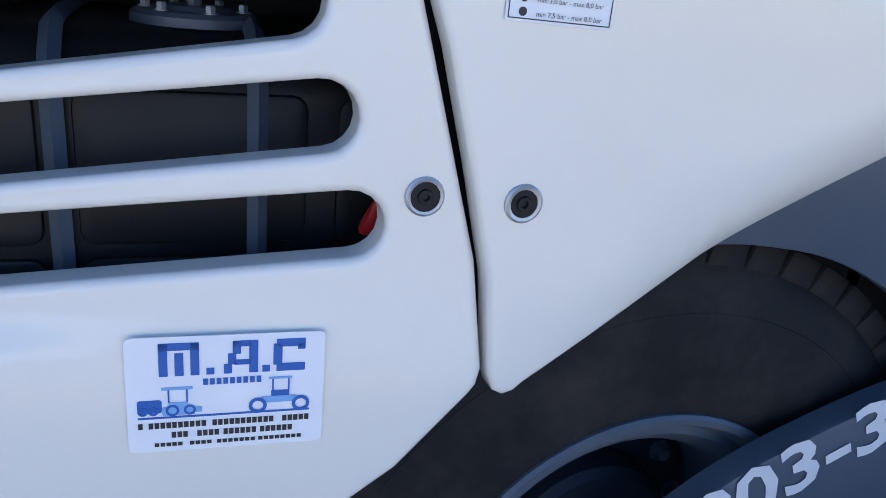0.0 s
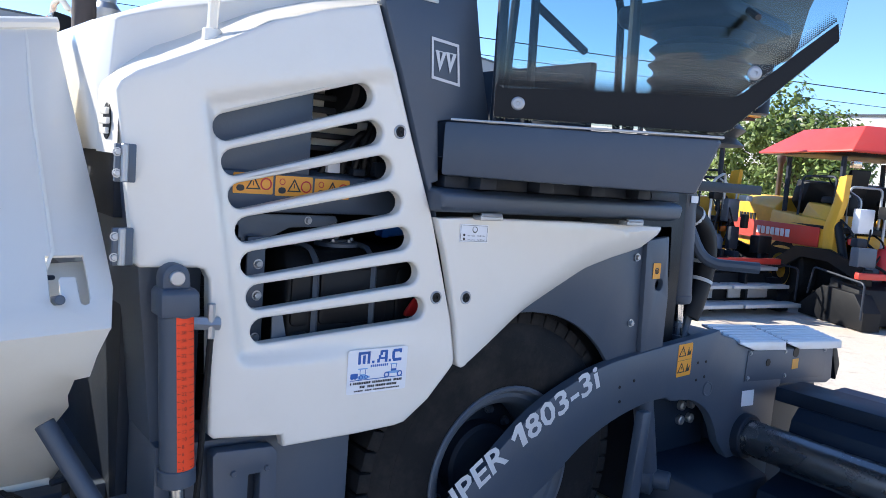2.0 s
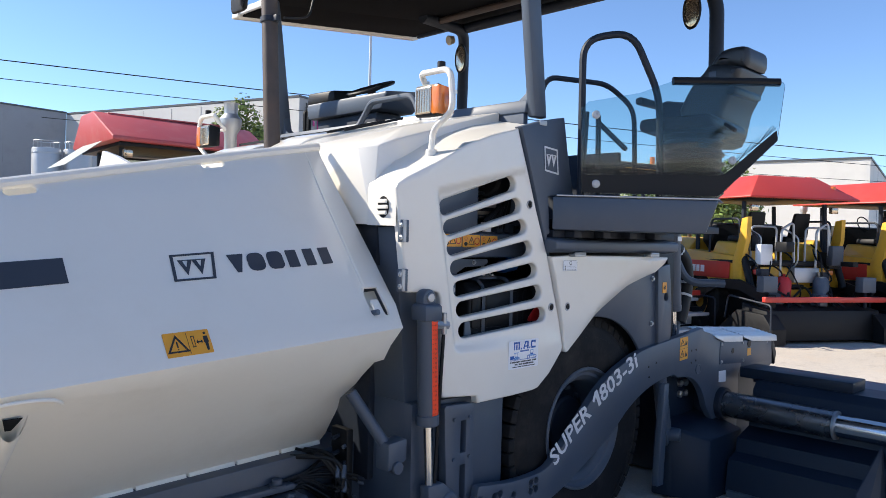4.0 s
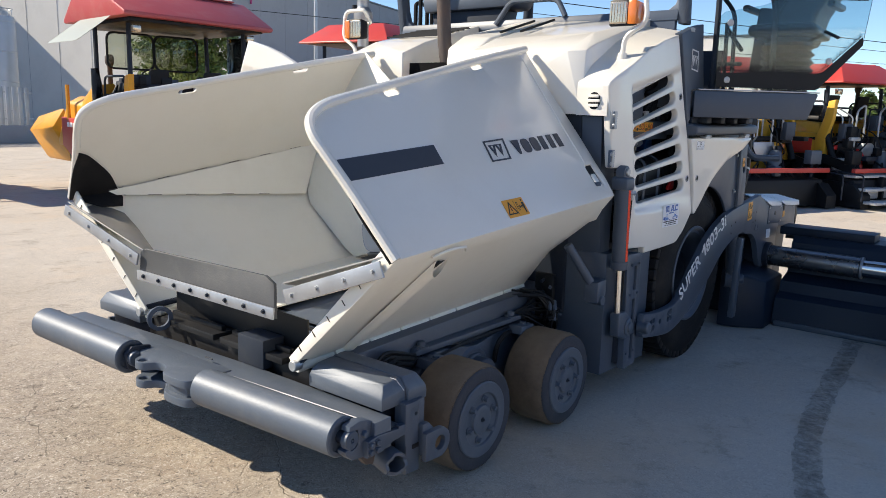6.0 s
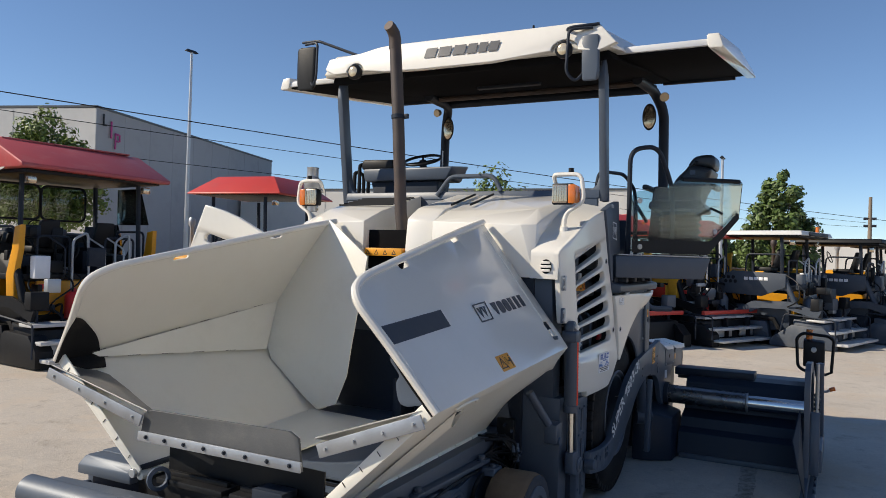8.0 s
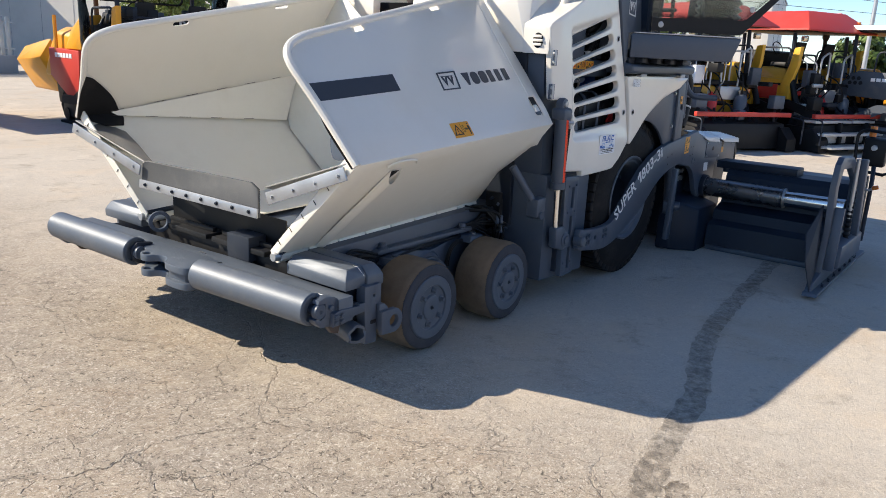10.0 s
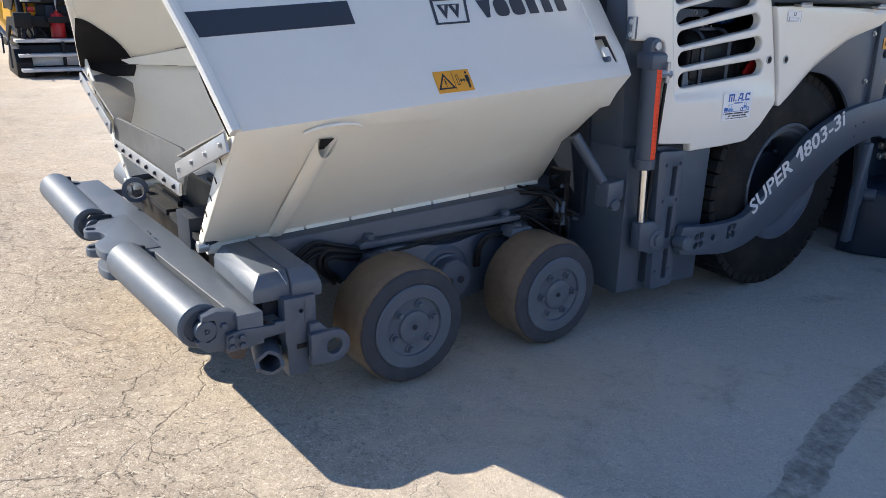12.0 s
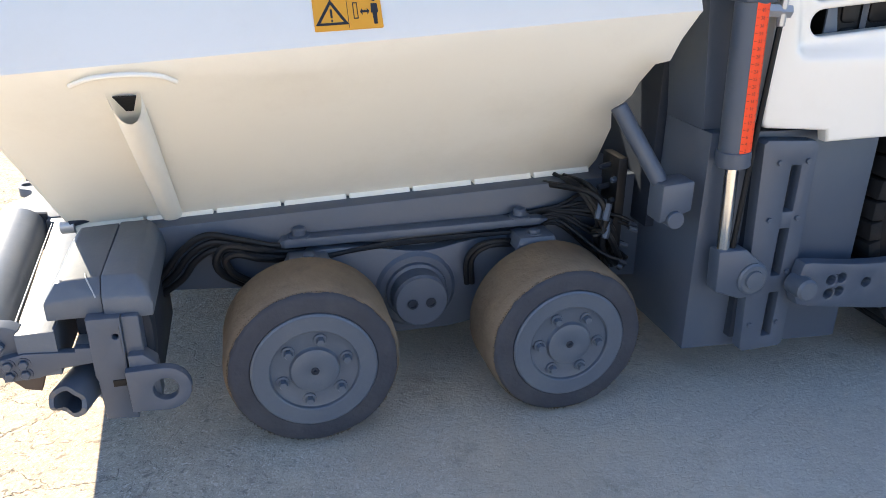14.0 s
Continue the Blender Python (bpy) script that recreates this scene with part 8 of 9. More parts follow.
for j in range(1, 8):
    p = K1 + (K2 - K1) * (j / 8) + n1 * .06
    part("panel_joint", hull([(p.x - u1.x * .015, p.y - u1.y * .015, 0), (p.x + u1.x * .015, p.y + u1.y * .015, 0), (p.x - u1.x * .015, p.y - u1.y * .015, 9.4), (p.x + u1.x * .015, p.y + u1.y * .015, 9.4), (p.x + n1.x * .01, p.y + n1.y * .01, 0), (p.x + n1.x * .01, p.y + n1.y * .01, 9.4)], 0), CONCRETE, face)
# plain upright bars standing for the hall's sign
us = (K3 - K1).normalized()
ns = V((us.y, -us.x))
for s, z0, z1, m, wd in ((.45, 8.65, 9.3, INK, .10), (.55, 8.65, 8.75, INK, .20), (1.12, 8.05, 9.0, MAGENTA, .13), (1.52, 7.5, 8.4, MAGENTA, .12), (1.64, 8.28, 8.4, MAGENTA, .26), (1.64, 7.92, 8.02, MAGENTA, .26), (1.90, 7.96, 8.36, MAGENTA, .12)):
    p = K1 + us * s + ns * .08
    q = p + us * wd
    part("sign_bar", hull([(p.x, p.y, z0), (q.x, q.y, z0), (p.x, p.y, z1), (q.x, q.y, z1), (p.x + ns.x * .05, p.y + ns.y * .05, z0), (q.x + ns.x * .05, q.y + ns.y * .05, z0), (p.x + ns.x * .05, p.y + ns.y * .05, z1), (q.x + ns.x * .05, q.y + ns.y * .05, z1)], .01), m, h1)
hall("long pale grey hall behind a fence", [(-30.0, 45.8), (14.6, 54.2), (12.0, 68.0), (-32.6, 60.0)], 9.6, CONCRETE, "wall", 4.0)
hall("white low hall behind the yellow machines", [(42.0, 11.5), (60.0, 15.5), (55.0, 44.0), (37.5, 40.0)], 6.6, PLASTER, "wall", 6.0)
hall("far white flat-roofed hall", [(66.0, -32.0), (84.0, -30.0), (82.0, 8.0), (64.0, 6.0)], 3.9, PLASTER, "wall", 6.0)
# Unseen hall, added behind the camera to close off the yard
hall("plain hall added out of view behind the camera", [(-60.0, -40.0), (40.0, -46.0), (40.0, -58.0), (-60.0, -52.0)], 7.0, PLASTER, "wall", 8.0)
for x, y in ((8.1, 36.4), (9.35, 36.0)):
    s = thing("silo", (x, y, 0), "upright galvanised storage silo with a railed top", "silo", "silos by the hall")
    part("silo_shell", lathe([(0, 0), (.62, 0), (.62, 5.35), (.60, 5.42), (0, 5.5)], (x, y, 0), (0, 0, 1), 28), GALV, s)
    for z in (1.3, 2.6, 3.9, 5.2):
        part("silo_band", lathe([(.62, z - .03), (.64, z - .02), (.64, z + .02), (.62, z + .03)], (x, y, 0), (0, 0, 1), 28), GALV, s)
    part("silo_rail", tube([V((x + .55 * math.cos(a), y + .55 * math.sin(a), 5.75)) for a in (2 * math.pi * k / 20 for k in range(20))], .02, 6, closed=True), GALV, s)
    for k in range(6):
        part("rail_post", rod((x + .55 * math.cos(k), y + .55 * math.sin(k), 5.4), (x + .55 * math.cos(k), y + .55 * math.sin(k), 5.75), .015, 6), GALV, s)

# -- fence with upright slats on a low wall
fence = thing("palisade_fence", (-6, 31, 0), "white metal slat fence on a low weathered wall", "fence")
part("low_wall", hull([(-22, 30.6, 0), (9.5, 33.4, 0), (-22, 30.85, 0), (9.5, 33.65, 0), (-22, 30.6, .75), (9.5, 33.4, .75), (-22, 30.85, .75), (9.5, 33.65, .75)], .02), CONCRETE, fence)
slat = finish(box((-.08, -.02, .75), (.08, .02, 2.35), .01), "slat", GALV)
for k in range(120):
    ob = new("slat", slat)
    ob.parent = fence
    ob.matrix_parent_inverse = base_of(fence).inverted()
    t = k / 120
    ob.matrix_basis = pose(-22 + 31.5 * t, 30.72 + 2.8 * t, 0, 0, 0, 5)
for z in (1.0, 2.1):
    part("fence_rail", hull([(-22, 30.74, z), (9.5, 33.54, z), (-22, 30.78, z), (9.5, 33.58, z), (-22, 30.74, z + .06), (9.5, 33.54, z + .06), (-22, 30.78, z + .06), (9.5, 33.58, z + .06)], 0), GALV, fence)


# -- poles and wires
def light_pole(x, y, h, label):
    p = thing("street_lamp", (x, y, 0), label, "lamp post", "lamp posts")
    part("mast", tube([(x, y, 0), (x, y, h * .5), (x, y, h)], [.11, .085, .055], 12), GALV, p)
    part("lamp_head", hull([(x - .35, y - .1, h), (x + .35, y - .1, h), (x - .35, y + .1, h), (x + .35, y + .1, h), (x - .25, y, h + .12), (x + .25, y, h + .12)], .02), GREY_D, p)
    return p


light_pole(17.9, 24.8, 10.7, "tall galvanised yard lamp post")
light_pole(28.9, 4.0, 6.7, "slim lamp post behind parked machines")
pp = thing("utility_pole", (54.0, -2.3, 0), "weathered brown utility pole with insulators", "utility pole")
part("mast", tube([(54, -2.3, 0), (54, -2.3, 3.5), (54, -2.3, 7.0)], [.17, .14, .11], 12), WOOD, pp)
for z in (5.0, 5.5):
    part("insulator", rod((54, -2.7, z), (54, -1.9, z), .09, 8), GREY_D, pp)
for (a, b, sag, r) in (((2.0, 24.0, 6.75), (54, -2.3, 5.5), .25, .017), ((2.0, 24.0, 6.2), (54, -2.3, 5.2), .3, .012), ((6, 30, 6.0), (54, -2.3, 4.9), .4, .012), ((54, -2.3, 5.5), (70, -22, 5.0), .3, .018)):
    A, B = V(a), V(b)
    w = thing("overhead_cable", A, "thin black overhead cable across the sky", "cable", "overhead cables")
    part("wire", tube([A + (B - A) * (k / 16) - V((0, 0, sag * 4 * (k / 16) * (1 - k / 16))) for k in range(17)], r, 6), BLACK, w)


# -- the other machines of the yard
def machine(label, at, yaw, body, roof_mat, roof, roof_z, lower, strip=None, wheels=True, seed=1, category="road paver", steps=3, width=2.4):
    """A parked paver seen from its tail: running gear, hood, platform with rails and seats, canopy, screed with treads."""
    rng = random.Random(seed)
    m = thing("parked_paver", (0, 0, 0), label, category, "parked machines")
    h = width / 2
    P = lambda name, bm, material, parent=m, lab="": part(name, bm, material, parent, lab)
    P("chassis", hull([(-1.5, -h + .35, .35), (2.2, -h + .35, .35), (-1.5, h - .35, .35), (2.2, h - .35, .35), (-1.5, -h + .3, 1.0), (2.2, -h + .3, 1.0), (-1.5, h - .3, 1.0), (2.2, h - .3, 1.0)], .02), lower)
    for s in (-1, 1):
        y0 = s * (h - .2)
        if wheels:
            w = P("drive_wheel", lathe([(0, -.16), (.30, -.17), (.34, -.19), (.56, -.18), (.62, -.13), (.62, .13), (.56, .18), (.3, .17), (0, .16)], (-.2, y0, .62), (0, 1, 0), 32), RUBBER)
            P("rim", lathe([(.32, -.195), (.24, -.15), (.1, -.17), (0, -.17)], (-.2, y0, .62), (0, s, 0), 24) if s < 0 else lathe([(.32, .195), (.24, .15), (.1, .17), (0, .17)], (-.2, y0, .62), (0, 1, 0), 24), body if body is not SLATE else GREY_L, w)
            for k in range(2):
                P("front_wheel", lathe([(0, -.13), (.26, -.14), (.29, -.1), (.29, .1), (.26, .14), (0, .13)], (1.5 + .7 * k, y0, .29), (0, 1, 0), 24), RUBBER)
        else:
            tr = P("crawler_track", tube([(-1.3 + .0, y0, .40)] + [(x, y0, z) for x, z in ((-1.15, .12), (-.8, .06), (0, .05), (1.0, .05), (1.4, .12), (1.55, .35), (1.4, .6), (1.0, .68), (0, .66), (-.8, .7), (-1.15, .66))], .06, 6, closed=True), RUBBER)
            P("track_frame", hull([(-1.1, y0 - .1, .15), (1.35, y0 - .1, .15), (-1.1, y0 + .1, .15), (1.35, y0 + .1, .15), (-1.0, y0 - .1, .6), (1.3, y0 - .1, .6), (-1.0, y0 + .1, .6), (1.3, y0 + .1, .6)], .02), lower, tr)
            for k in range(24):
                a = k / 24
                x = -1.1 + 2.5 * a
                P("track_pad", box((x, y0 - .16, .0), (x + .08, y0 + .16, .05), .005), RUBBER, tr)
            for k in range(5):
                P("track_roller", lathe([(0, -.12), (.13, -.12), (.13, .12), (0, .12)], (-.9 + .5 * k, y0, .2), (0, 1, 0), 14), lower, tr)
        # hopper wing at the front end
        P("hopper_wing", hull([(1.95, s * 1.0, 1.0), (1.95, s * 1.2, 1.72), (2.3, s * .9, .55), (3.9, s * .9, .55), (2.3, s * .95, .6), (3.9, s * .95, .6), (2.3, s * 1.3, 1.3), (3.9, s * 1.25, 1.2), (2.3, s * 1.34, 1.3), (3.9, s * 1.29, 1.2), (2.3, s * 1.15, 1.7), (3.8, s * 1.12, 1.5)], .02), body)
        # towing arm
        P("towing_arm", plate([(-2.3, .75), (-1.6, .95), (-.9, .95), (-.4, .7), (.3, .45), (.9, .45), (.9, .6), (.3, .62), (-.2, .85), (-.7, 1.12), (-1.6, 1.15), (-2.4, .95)], on_plane((0, s * (h + .02), 0), (1, 0, 0), (0, 0, 1), (0, 1, 0)), .06, edge=.01), lower)
        P("lift_cylinder", rod((-1.45, s * (h - .1), 1.7), (-1.75, s * (h - .1), 1.0), .07, 12), lower)
        # hand rails round the deck
        P("hand_rail", tube(bent_path([(-1.35, s * (h - .1), 1.55), (-1.35, s * (h - .1), 2.35), (-.45, s * (h - .1), 2.35), (-.40, s * (h - .1), 1.6)], .12), .022, 8), GREY_D)
        P("hand_rail", tube(bent_path([(-1.5, s * .35, 1.0), (-1.5, s * .35, 2.2), (-1.5, s * .95, 2.2), (-1.5, s * .95, 1.0)], .1), .022, 8), GALV if seed in (3, 5) else GREY_D)
        if strip or seed == 1:
          P("bent_post", plate([(-1.55, 1.0), (-1.30, 1.0), (-1.25, 1.5), (-1.42, 1.95), (-1.50, 2.35), (-1.68, 2.38), (-1.66, 1.95), (-1.52, 1.5)], on_plane((0, s * (h - .02), 0), (1, 0, 0), (0, 0, 1), (0, -s, 0)), .10, edge=.02), body)
          if strip:
            P("side_skirt", hull([(-1.45, s * (h - .3), 1.0), (.35, s * (h - .3), 1.0), (-1.45, s * (h - .02), 1.0), (.35, s * (h - .02), 1.0), (-1.35, s * (h - .3), 1.62), (.35, s * (h - .3), 1.72), (-1.35, s * (h - .06), 1.6), (.35, s * (h - .06), 1.7)], .03), body)
        if seed < 7:
          P("deck_box", hull([(-1.3, s * .55, 1.5), (-.4, s * .55, 1.5), (-1.3, s * (h - .1), 1.5), (-.4, s * (h - .1), 1.5), (-1.2, s * .6, 1.85), (-.5, s * .6, 1.9), (-1.2, s * (h - .2), 1.85), (-.5, s * (h - .2), 1.9)], .03), BLACK if not strip else body)
        st = P("operator_seat", hull([(-1.0, s * .55 - .25, 1.9), (-.55, s * .55 - .25, 1.9), (-1.0, s * .55 + .25, 1.9), (-.55, s * .55 + .25, 1.9), (-1.0, s * .55 - .23, 2.02), (-.55, s * .55 - .23, 2.02), (-1.0, s * .55 + .23, 2.02), (-.55, s * .55 + .23, 2.02)], .03), BLACK)
        P("seat_back", hull([(-1.1, s * .55 - .22, 2.0), (-.98, s * .55 - .22, 2.0), (-1.1, s * .55 + .22, 2.0), (-.98, s * .55 + .22, 2.0), (-1.22, s * .55 - .18, 2.5), (-1.12, s * .55 - .18, 2.5), (-1.22, s * .55 + .18, 2.5), (-1.12, s * .55 + .18, 2.5)], .03), BLACK, st)
        P("post_lamp", box((-1.62, s * (h - .32), roof_z - .25), (-1.52, s * (h - .16), roof_z - .12), .015), LENS)
        # posts
        for x in (-1.35, .15):
            P("canopy_post", tube([(x, s * (h - .2), 1.5), (x + .05, s * (h - .22), roof_z - .05)], .045, 8), lower if body is SLATE else GREY_D)
    P("deck", box((-1.6, -h + .05, 1.42), (.3, h - .05, 1.52), .01), lower)
    if seed < 7:
      P("console", hull([(-.2, -.9, 1.9), (.15, -.9, 1.9), (-.2, .9, 1.9), (.15, .9, 1.9), (-.3, -.85, 2.25), (.1, -.85, 2.3), (-.3, .85, 2.25), (.1, .85, 2.3), (-.15, -.6, 1.5), (.1, .6, 1.5)], .03), lower)
    wh = V((-.35, .35, 2.35))
    P("steering_wheel", tube([wh + V((.06 * math.cos(a), .17 * math.sin(a), .16 * math.cos(a))) for a in (2 * math.pi * k / 18 for k in range(18))], .013, 6, closed=True), BLACK)
    hood = P("hood", hull([(.3, -h + .1, .95), (2.2, -h + .1, .95), (.3, h - .1, .95), (2.2, h - .1, .95), (.3, -h + .1, 1.75), (1.5, -h + .1, 1.85), (.3, h - .1, 1.75), (1.5, h - .1, 1.85), (2.3, -h + .25, 1.45), (2.3, h - .25, 1.45), (.3, -h + .3, 1.95), (1.4, -h + .3, 1.98), (.3, h - .3, 1.95), (1.4, h - .3, 1.98)], .04, seg=3), body, m, "bright machine hood")
    for s in (-1, 1):
        for k in range(0 if seed == 1 else 5):
            P("hood_grille", box((.9 + .12 * k, s * (h - .09) - .006, 1.25), (.98 + .12 * k, s * (h - .09) + .006, 1.6), .003), BLACK, hood)
        if strip:
            P("colour_strip", box((-1.2, s * h - .012, 1.14), (1.9, s * h + .012, 1.48), .006), strip, hood)
            for k, (x, wd) in enumerate(((-.75, .12), (-.58, .1), (-.44, .12), (-.28, .11), (-.13, .1), (.02, .11), (.17, .11))):
                P("name_block", box((x + .35, s * (h + .014) - .006, 1.24), (x + .35 + wd, s * (h + .014) + .006, 1.38), .002), PAPER, hood)
        else:
            for k in range(0 if seed == 1 else 7):
                P("hex_hole", lathe([(.05, 0), (.05, .008), (0, .008)], (.12 - .13 * (k % 3) - .06 * (k // 3 % 2), s * (h + .001), 1.72 - .11 * (k // 3)), (0, s, 0), 6), BLACK, hood)
            if seed == 1:
                sp = P("side_panel", plate([(.15, .62), (.05, 1.02), (.0, 1.52), (1.55, 1.55), (1.55, .98), (.75, .62)], on_plane((0, s * (h + .03), 0), (1, 0, 0), (0, 0, 1), (0, -s, 0)), .12, edge=.02), RED_ROOF2, hood, "red side panel")
                for k in range(6):
                    P("name_block", box((.35 + .15 * k, s * (h + .034) - .006, 1.36), (.46 + .15 * k, s * (h + .034) + .006, 1.45), .002), PAPER, sp)
                P("upper_panel", hull([(-.05, s * (h - .5), 1.5), (.75, s * (h - .5), 1.5), (-.05, s * (h - .0), 1.54), (.75, s * (h - .0), 1.54), (.05, s * (h - .5), 2.25), (.55, s * (h - .5), 2.0), (.05, s * (h - .08), 2.2), (.55, s * (h - .08), 1.95)], .03), YELLOW2, hood)
                P("side_pane", plate([(-.55, 1.6), (.0, 1.6), (.0, 2.5), (-.35, 2.5), (-.5, 2.2)], on_plane((0, s * (h - .02), 0), (1, 0, 0), (0, 0, 1), (0, -s, 0)), .008, edge=.002), PANE)
                P("ladder_post", rod((1.2, s * (h + .0), 1.5), (1.2, s * (h + .0), 2.2), .04, 8), YELLOW2)
            else:
              P("side_cover", plate([(-1.5, 1.5), (-1.5, 1.85), (-.1, 1.9), (.3, 1.6), (.3, 1.3), (-.9, 1.25)], on_plane((0, s * (h + .0), 0), (1, 0, 0), (0, 0, 1), (0, -s, 0)), .03, edge=.008), lower, hood)
            for k in range(0 if seed == 1 else 5):
                P("name_block", box((-1.05 + .13 * k, s * (h + .004) - .006, 1.66), (-.95 + .13 * k, s * (h + .004) + .006, 1.74), .002), PAPER, hood)
    P("exhaust_pipe", lathe([(.05, 0), (.05, .7), (.09, .78), (.09, .9), (.06, .95), (0, .95)], (1.2, .5, 1.9), (0, 0, 1), 12), GALV if seed % 3 == 0 else RUSTY)
    # canopy
    if seed == 1:
        rf = P("canopy", hull([(-1.9, -h - .1, roof_z - .05), (.9, -h - .1, roof_z), (-1.9, h + .1, roof_z), (.9, h + .1, roof_z), (-1.9, -h - .1, roof_z + .03), (-1.9, h + .1, roof_z + .08), (.9, -h - .1, roof_z + .07), (.9, h + .1, roof_z + .07), (-.75, -h - .15, roof_z + .56), (.1, -h - .15, roof_z + .56), (-.75, h + .15, roof_z + .60), (.1, h + .15, roof_z + .60)], .03), roof_mat, m, "faded sloping canopy roof")
        P("canopy_rib", box((-.8, -h + .1, roof_z + .57), (.1, h - .1, roof_z + .60), .01), roof_mat, rf)
        P("canopy_lining", box((-1.75, -h + .05, roof_z - .08), (.8, h - .05, roof_z - .01), .01), BLACK, rf)
    elif roof == "hip":
        rf = P("canopy", hull([(-1.9, -h - .1, roof_z), (.75, -h - .1, roof_z), (-1.9, h + .1, roof_z), (.75, h + .1, roof_z), (-1.9, -h - .1, roof_z + .03), (.75, -h - .1, roof_z + .03), (-1.9, h + .1, roof_z + .03), (.75, h + .1, roof_z + .03), (-1.35, -h + .5, roof_z + .48), (.3, -h + .5, roof_z + .48), (-1.35, h - .5, roof_z + .48), (.3, h - .5, roof_z + .48)], .03), roof_mat, m, "sloping canopy roof")
        P("canopy_rib", box((-1.3, -h + .55, roof_z + .475), (.25, -h + .62, roof_z + .50), .01), roof_mat, rf)
        P("canopy_lining", box((-1.75, -h + .05, roof_z - .012), (.6, h - .05, roof_z + .004), .01), BLACK, rf)
    else:
        rf = P("canopy", hull([(-1.9, -h - .05, roof_z), (.8, -h - .05, roof_z), (-1.9, h + .05, roof_z), (.8, h + .05, roof_z), (-1.85, -h, roof_z + .12), (.75, -h, roof_z + .12), (-1.85, h, roof_z + .12), (.75, h, roof_z + .12)], .03), roof_mat, m, "flat canopy roof")
        P("canopy_lining", box((-1.8, -h + .02, roof_z - .05), (.7, h - .02, roof_z + .005), .01), BLACK, rf)
        P("canopy_edge", box((-1.93, -h * .6, roof_z + .0), (-1.88, h * .6, roof_z + .1), .01), GREY_D if roof_mat is not BLACK else PALE_ROOF, rf)
    if seed == 1:
        for y0 in (-.98, -.02):
            wf = P("windscreen", plate(rect(y0, 2.55, y0 + .92, 3.22, .12), on_plane((.28, 0, 0), (0, 1, 0), (0, 0, 1), (1, 0, 0)), .008, edge=.002), PANE, m, "dusty clear windscreen sheet")
            P("screen_frame", plate(rect(y0 - .03, 2.52, y0 + .95, 3.25, .14), on_plane((.272, 0, 0), (0, 1, 0), (0, 0, 1), (1, 0, 0)), .02, holes=[rect(y0 + .01, 2.56, y0 + .91, 3.21, .12)], edge=.004), BLACK, wf)
        P("side_screen", plate(rect(-1.5, 0, -.1, .75, .06), lambda a, b, d: V((a, h + .15 + b * .8 + d, roof_z - b * .62)), .012, edge=.003), SCREEN, m, "pale green-grey raised side screen")
        P("side_screen", plate([(-1.3, 2.5), (-.2, 2.5), (-.2, 3.25), (-1.0, 3.25)], lambda a, b, d: V((a, -h - .05 + d, b)), .006, edge=.002), PANE)
    if seed not in (1, 3):
        P("beacon", rod((-1.6, -h + .3, roof_z + .1), (-1.6, -h + .3, roof_z + .30), .05, 12), AMBER, rf)
    # screed and tread steps
    sc = P("screed_body", hull([(-2.5, -h - .1, .06), (-1.7, -h - .1, .06), (-2.5, h + .1, .06), (-1.7, h + .1, .06), (-2.45, -h - .1, .62), (-1.75, -h - .1, .72), (-2.45, h + .1, .62), (-1.75, h + .1, .72)], .02), lower if body is not SLATE else SLATE)
    if strip:
        P("screed_beam", box((-2.52, -h - .2, .78), (-2.42, h + .2, .88), .012), strip, sc)
    for k in range(steps):
        for s in (-1, 1):
            y0, y1 = min(s * .03, s * (h + .15)), max(s * .03, s * (h + .15))
            P("tread_step", box((-3.05 + .27 * k, y0, .13 + .27 * k), (-2.62 + .27 * k, y1, .19 + .27 * k), .008), TREADS, sc)
            if k:
                P("tread_riser", box((-2.80 + .27 * k, y0 + .15, -.06 + .27 * k), (-2.77 + .27 * k, y1 - .15, .12 + .27 * k), .006), TREADS if k == 1 else BLACK, sc)
            P("step_bracket", box((-2.85 + .22 * k, s * .5 - .03, .06), (-2.6, s * .5 + .03, .15 + .27 * k), .006), lower, sc)
    for s in (-1, 1):
        P("screed_gate", plate([(-2.75, .02), (-1.2, .02), (-1.22, .2), (-1.75, .58), (-2.5, .55), (-2.75, .3)], on_plane((0, s * (h + .22), 0), (1, 0, 0), (0, 0, 1), (0, -s, 0)), .30, edge=.012), lower, sc)
        P("gate_rail", tube(bent_path([(-2.8, s * (h + .3), .2), (-2.8, s * (h + .3), .75), (-1.6, s * (h + .3), .85), (-1.5, s * (h + .3), .4)], .08), .018, 6), GREY_D, sc)
        P("ladder_rail", tube(bent_path([(-1.72, s * .42, .75), (-1.72, s * .42, 2.15), (-1.72, s * .42 - .28, 2.3), (-1.72, s * .42 - .32, 1.5)], .1), .024, 8), GALV)
        P("white_cabinet", box((-1.85, s * (h - .35) - .14, 1.45), (-1.68, s * (h - .35) + .14, 1.85), .02), PAPER if seed in (1, 5) and s > 0 else (GREY_L if seed < 5 else SLATE), sc)
        P("control_box", box((-2.35, s * (h - .05) - .16, .95), (-2.15, s * (h - .05) + .16, 1.25), .015), GREY_L if seed in (3, 5) else BLACK, sc)
        P("box_stand", rod((-2.25, s * (h - .05), .65), (-2.25, s * (h - .05), .97), .03, 8), GREY_D, sc)
        P("gas_bottle", lathe([(0, 0), (.13, 0), (.15, .03), (.15, .42), (.10, .5), (.04, .52), (.04, .56), (0, .56)], (-1.85, s * .45, .72), (0, 0, 1), 16), GREY_L if s < 0 or seed > 6 else RED, sc)
        P("tail_lamp", box((-1.62, s * .9 - .06, 1.25), (-1.58, s * .9 + .06, 1.35), .01), AMBER if s < 0 else RED, sc)
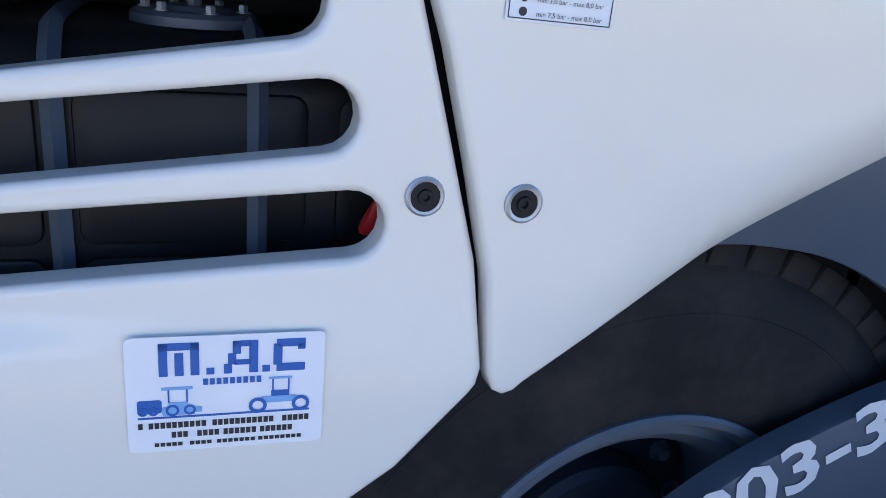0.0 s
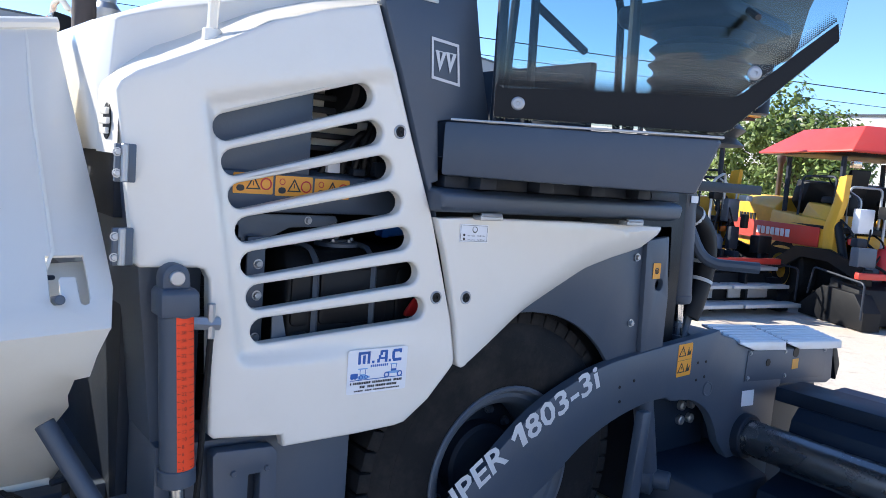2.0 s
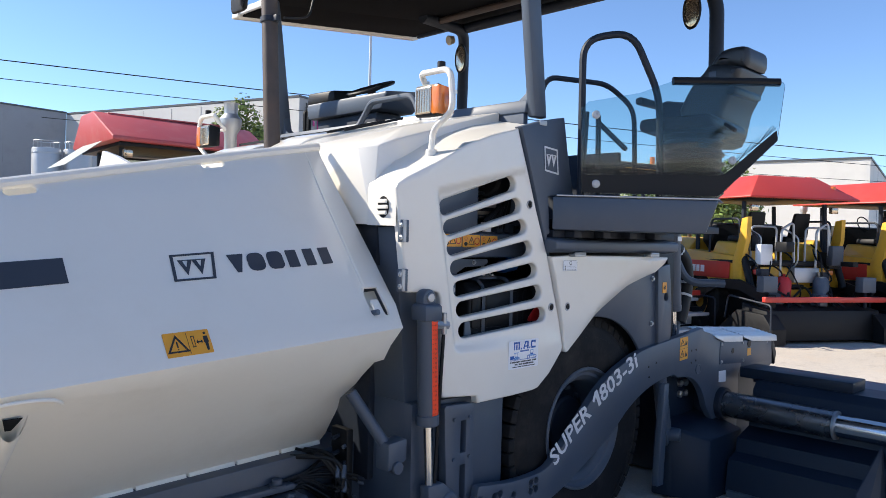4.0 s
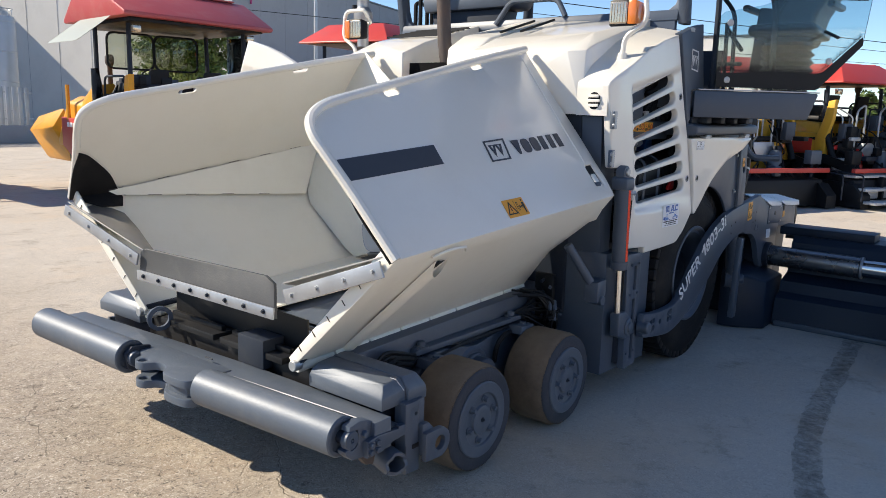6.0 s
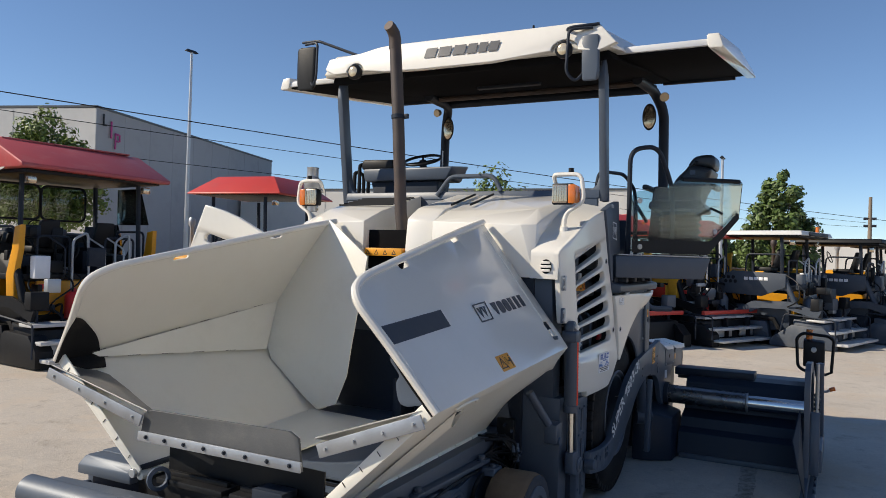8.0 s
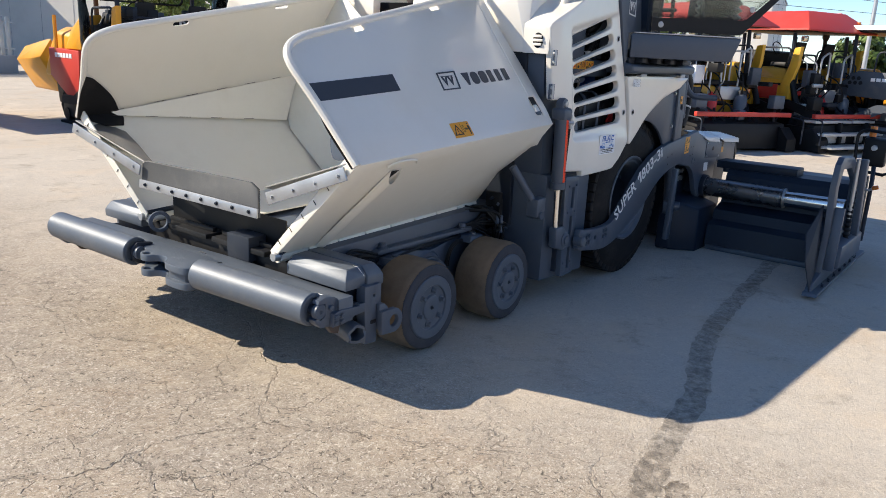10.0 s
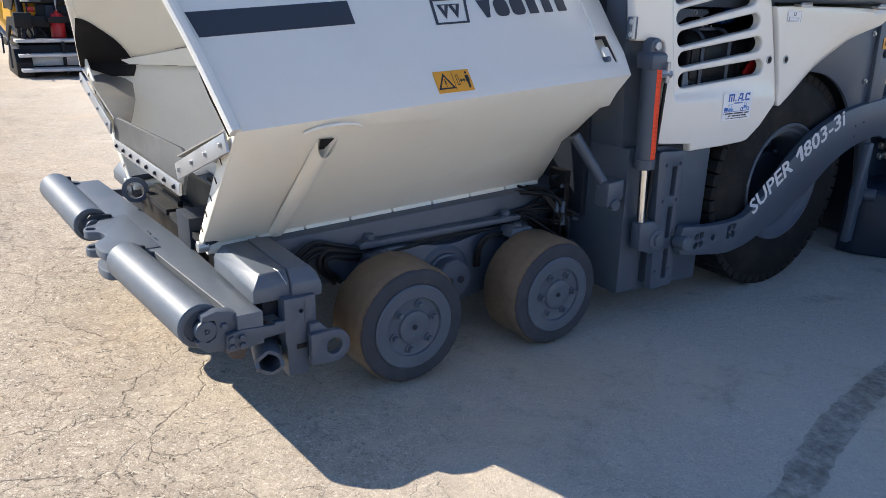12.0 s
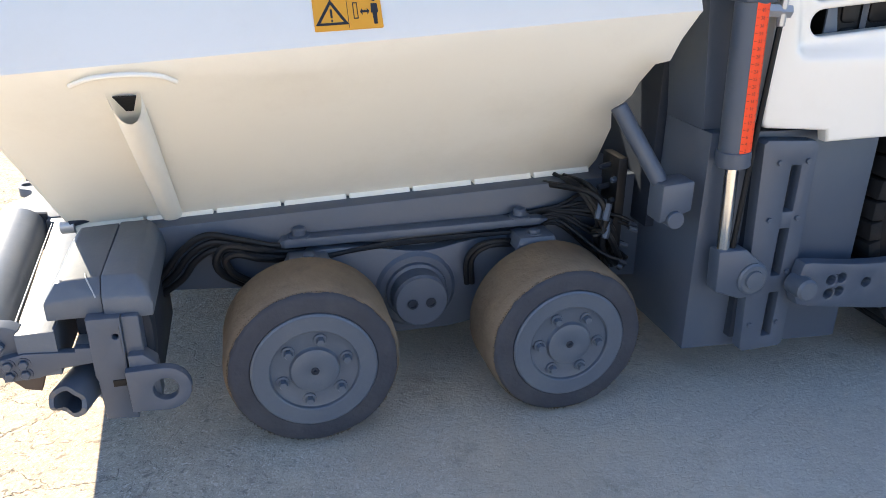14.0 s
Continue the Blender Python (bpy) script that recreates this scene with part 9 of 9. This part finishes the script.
    for k in range(10):
        y = rng.uniform(-h, h)
        pts = [(-1.6, y, 1.1 + rng.uniform(-.2, .2)), (-1.9, y + rng.uniform(-.2, .2), 1.0), (-2.1, y + rng.uniform(-.2, .2), .8), (-2.2, y, .65)]
        P("hose", tube(smooth_path(pts, 4), .022, 6), BLACK)
    for k in range(16):
        x, y, z = rng.uniform(-2.2, -1.45), rng.uniform(-h, h), rng.uniform(.6, 1.9)
        a, b, c = rng.uniform(.04, .16), rng.uniform(.04, .2), rng.uniform(.04, .2)
        P("fitting_box", box((x - a, y - b, z - c), (x + a, y + b, z + c), .015), (BLACK, GREY_D, BLACK, GALV, lower, BLACK, GREY)[k % 7])
    for k in range(8):
        y = rng.uniform(-h, h)
        z0 = rng.uniform(.7, 1.3)
        P("hose", tube(smooth_path([(-1.5, y, z0 + .6), (-1.85, y + rng.uniform(-.3, .3), z0 + .4), (-1.9, y + rng.uniform(-.4, .4), z0), (-1.6, y + rng.uniform(-.3, .3), z0 - .2)], 5), .016, 6), BLACK)
    for k in range(3):
        y = rng.uniform(-h + .2, h - .2)
        P("stay_tube", tube(bent_path([(-1.5, y, 1.3), (-1.75, y, 1.5), (-1.75, y, 2.0), (-1.5, y + .2, 2.2)], .08), .017, 6), GALV if k else GREY_D)
    if seed in (1, 2, 3):
        for k in range(22):
            x, y, z = rng.uniform(-1.3, .1), rng.uniform(-h + .2, h - .2), rng.uniform(1.5, 2.3)
            a, b, c = rng.uniform(.04, .2), rng.uniform(.05, .22), rng.uniform(.05, .22)
            P("deck_fitting", box((x - a, y - b, z - c), (x + a, y + b, z + c), .02), (BLACK, GREY_D, BLACK, GREY_D, BLACK, BLACK, GREY)[k % 7])
        for k in range(10):
            y, x = rng.uniform(-h + .1, h - .1), rng.uniform(-1.5, -.2)
            P("hose", tube(smooth_path([(x, y, 1.55), (x - .1, y + rng.uniform(-.2, .2), 1.95), (x + .1, y + rng.uniform(-.3, .3), 2.2), (x + .15, y, 1.7)], 5), .02, 6), BLACK)
    P("rear_plate", box((-1.58, -h + .4, .8), (-1.52, h - .4, 1.4), .01), body if seed % 2 else lower)
    P("rear_box", box((-1.75, -.5, 1.1), (-1.55, .1, 1.4), .02), GALV)
    m.matrix_basis = pose(*at, 0, 0, 0, yaw)
    return m


machine("yellow, red and black paver with a faded red canopy", (3.36, 13.16), 84.4, YELLOW2, RED_ROOF, "hip", 3.36, BLACK, None, False, 1, width=2.75)
machine("yellow paver with a faded beige canopy", (-.75, 18.6), 90, YELLOW, BEIGE, "hip", 3.45, BLACK, None, False, 2)
machine("yellow paver with a red canopy and vent stack", (8.7, 12.95), 98, YELLOW2, RED_ROOF2, "hip", 3.4, GREY_D, None, True, 3)
machine("yellow wheeled paver with a yellow canopy and silver treads", (10.25, 8.2), 80, YELLOW, YELLOW, "flat", 3.3, BLACK, RED_ROOF2, True, 4)
machine("yellow and red wheeled paver with a red canopy", (13.05, 5.5), 62, YELLOW, RED_ROOF2, "hip", 2.75, BLACK, RED_ROOF2, True, 5, steps=0)
machine("yellow and black paver with a red canopy and silver treads", (15.7, 3.9), 66, YELLOW, RED_ROOF2, "hip", 2.75, BLACK, RED_ROOF2, True, 6)
machine("slate-blue paver with a pale flat canopy", (16.6, 1.6), 74, YELLOW2, PALE_ROOF, "flat", 2.85, SLATE, None, False, 7, width=2.3)
machine("slate-blue and yellow paver with a dark flat canopy", (19.2, -.2), 76, YELLOW2, BLACK, "flat", 2.75, SLATE, None, False, 8, width=2.3)
machine("slate-blue paver with a dark flat canopy", (22.0, -1.9), 78, YELLOW2, BLACK, "flat", 2.75, SLATE, None, False, 9, width=2.3)
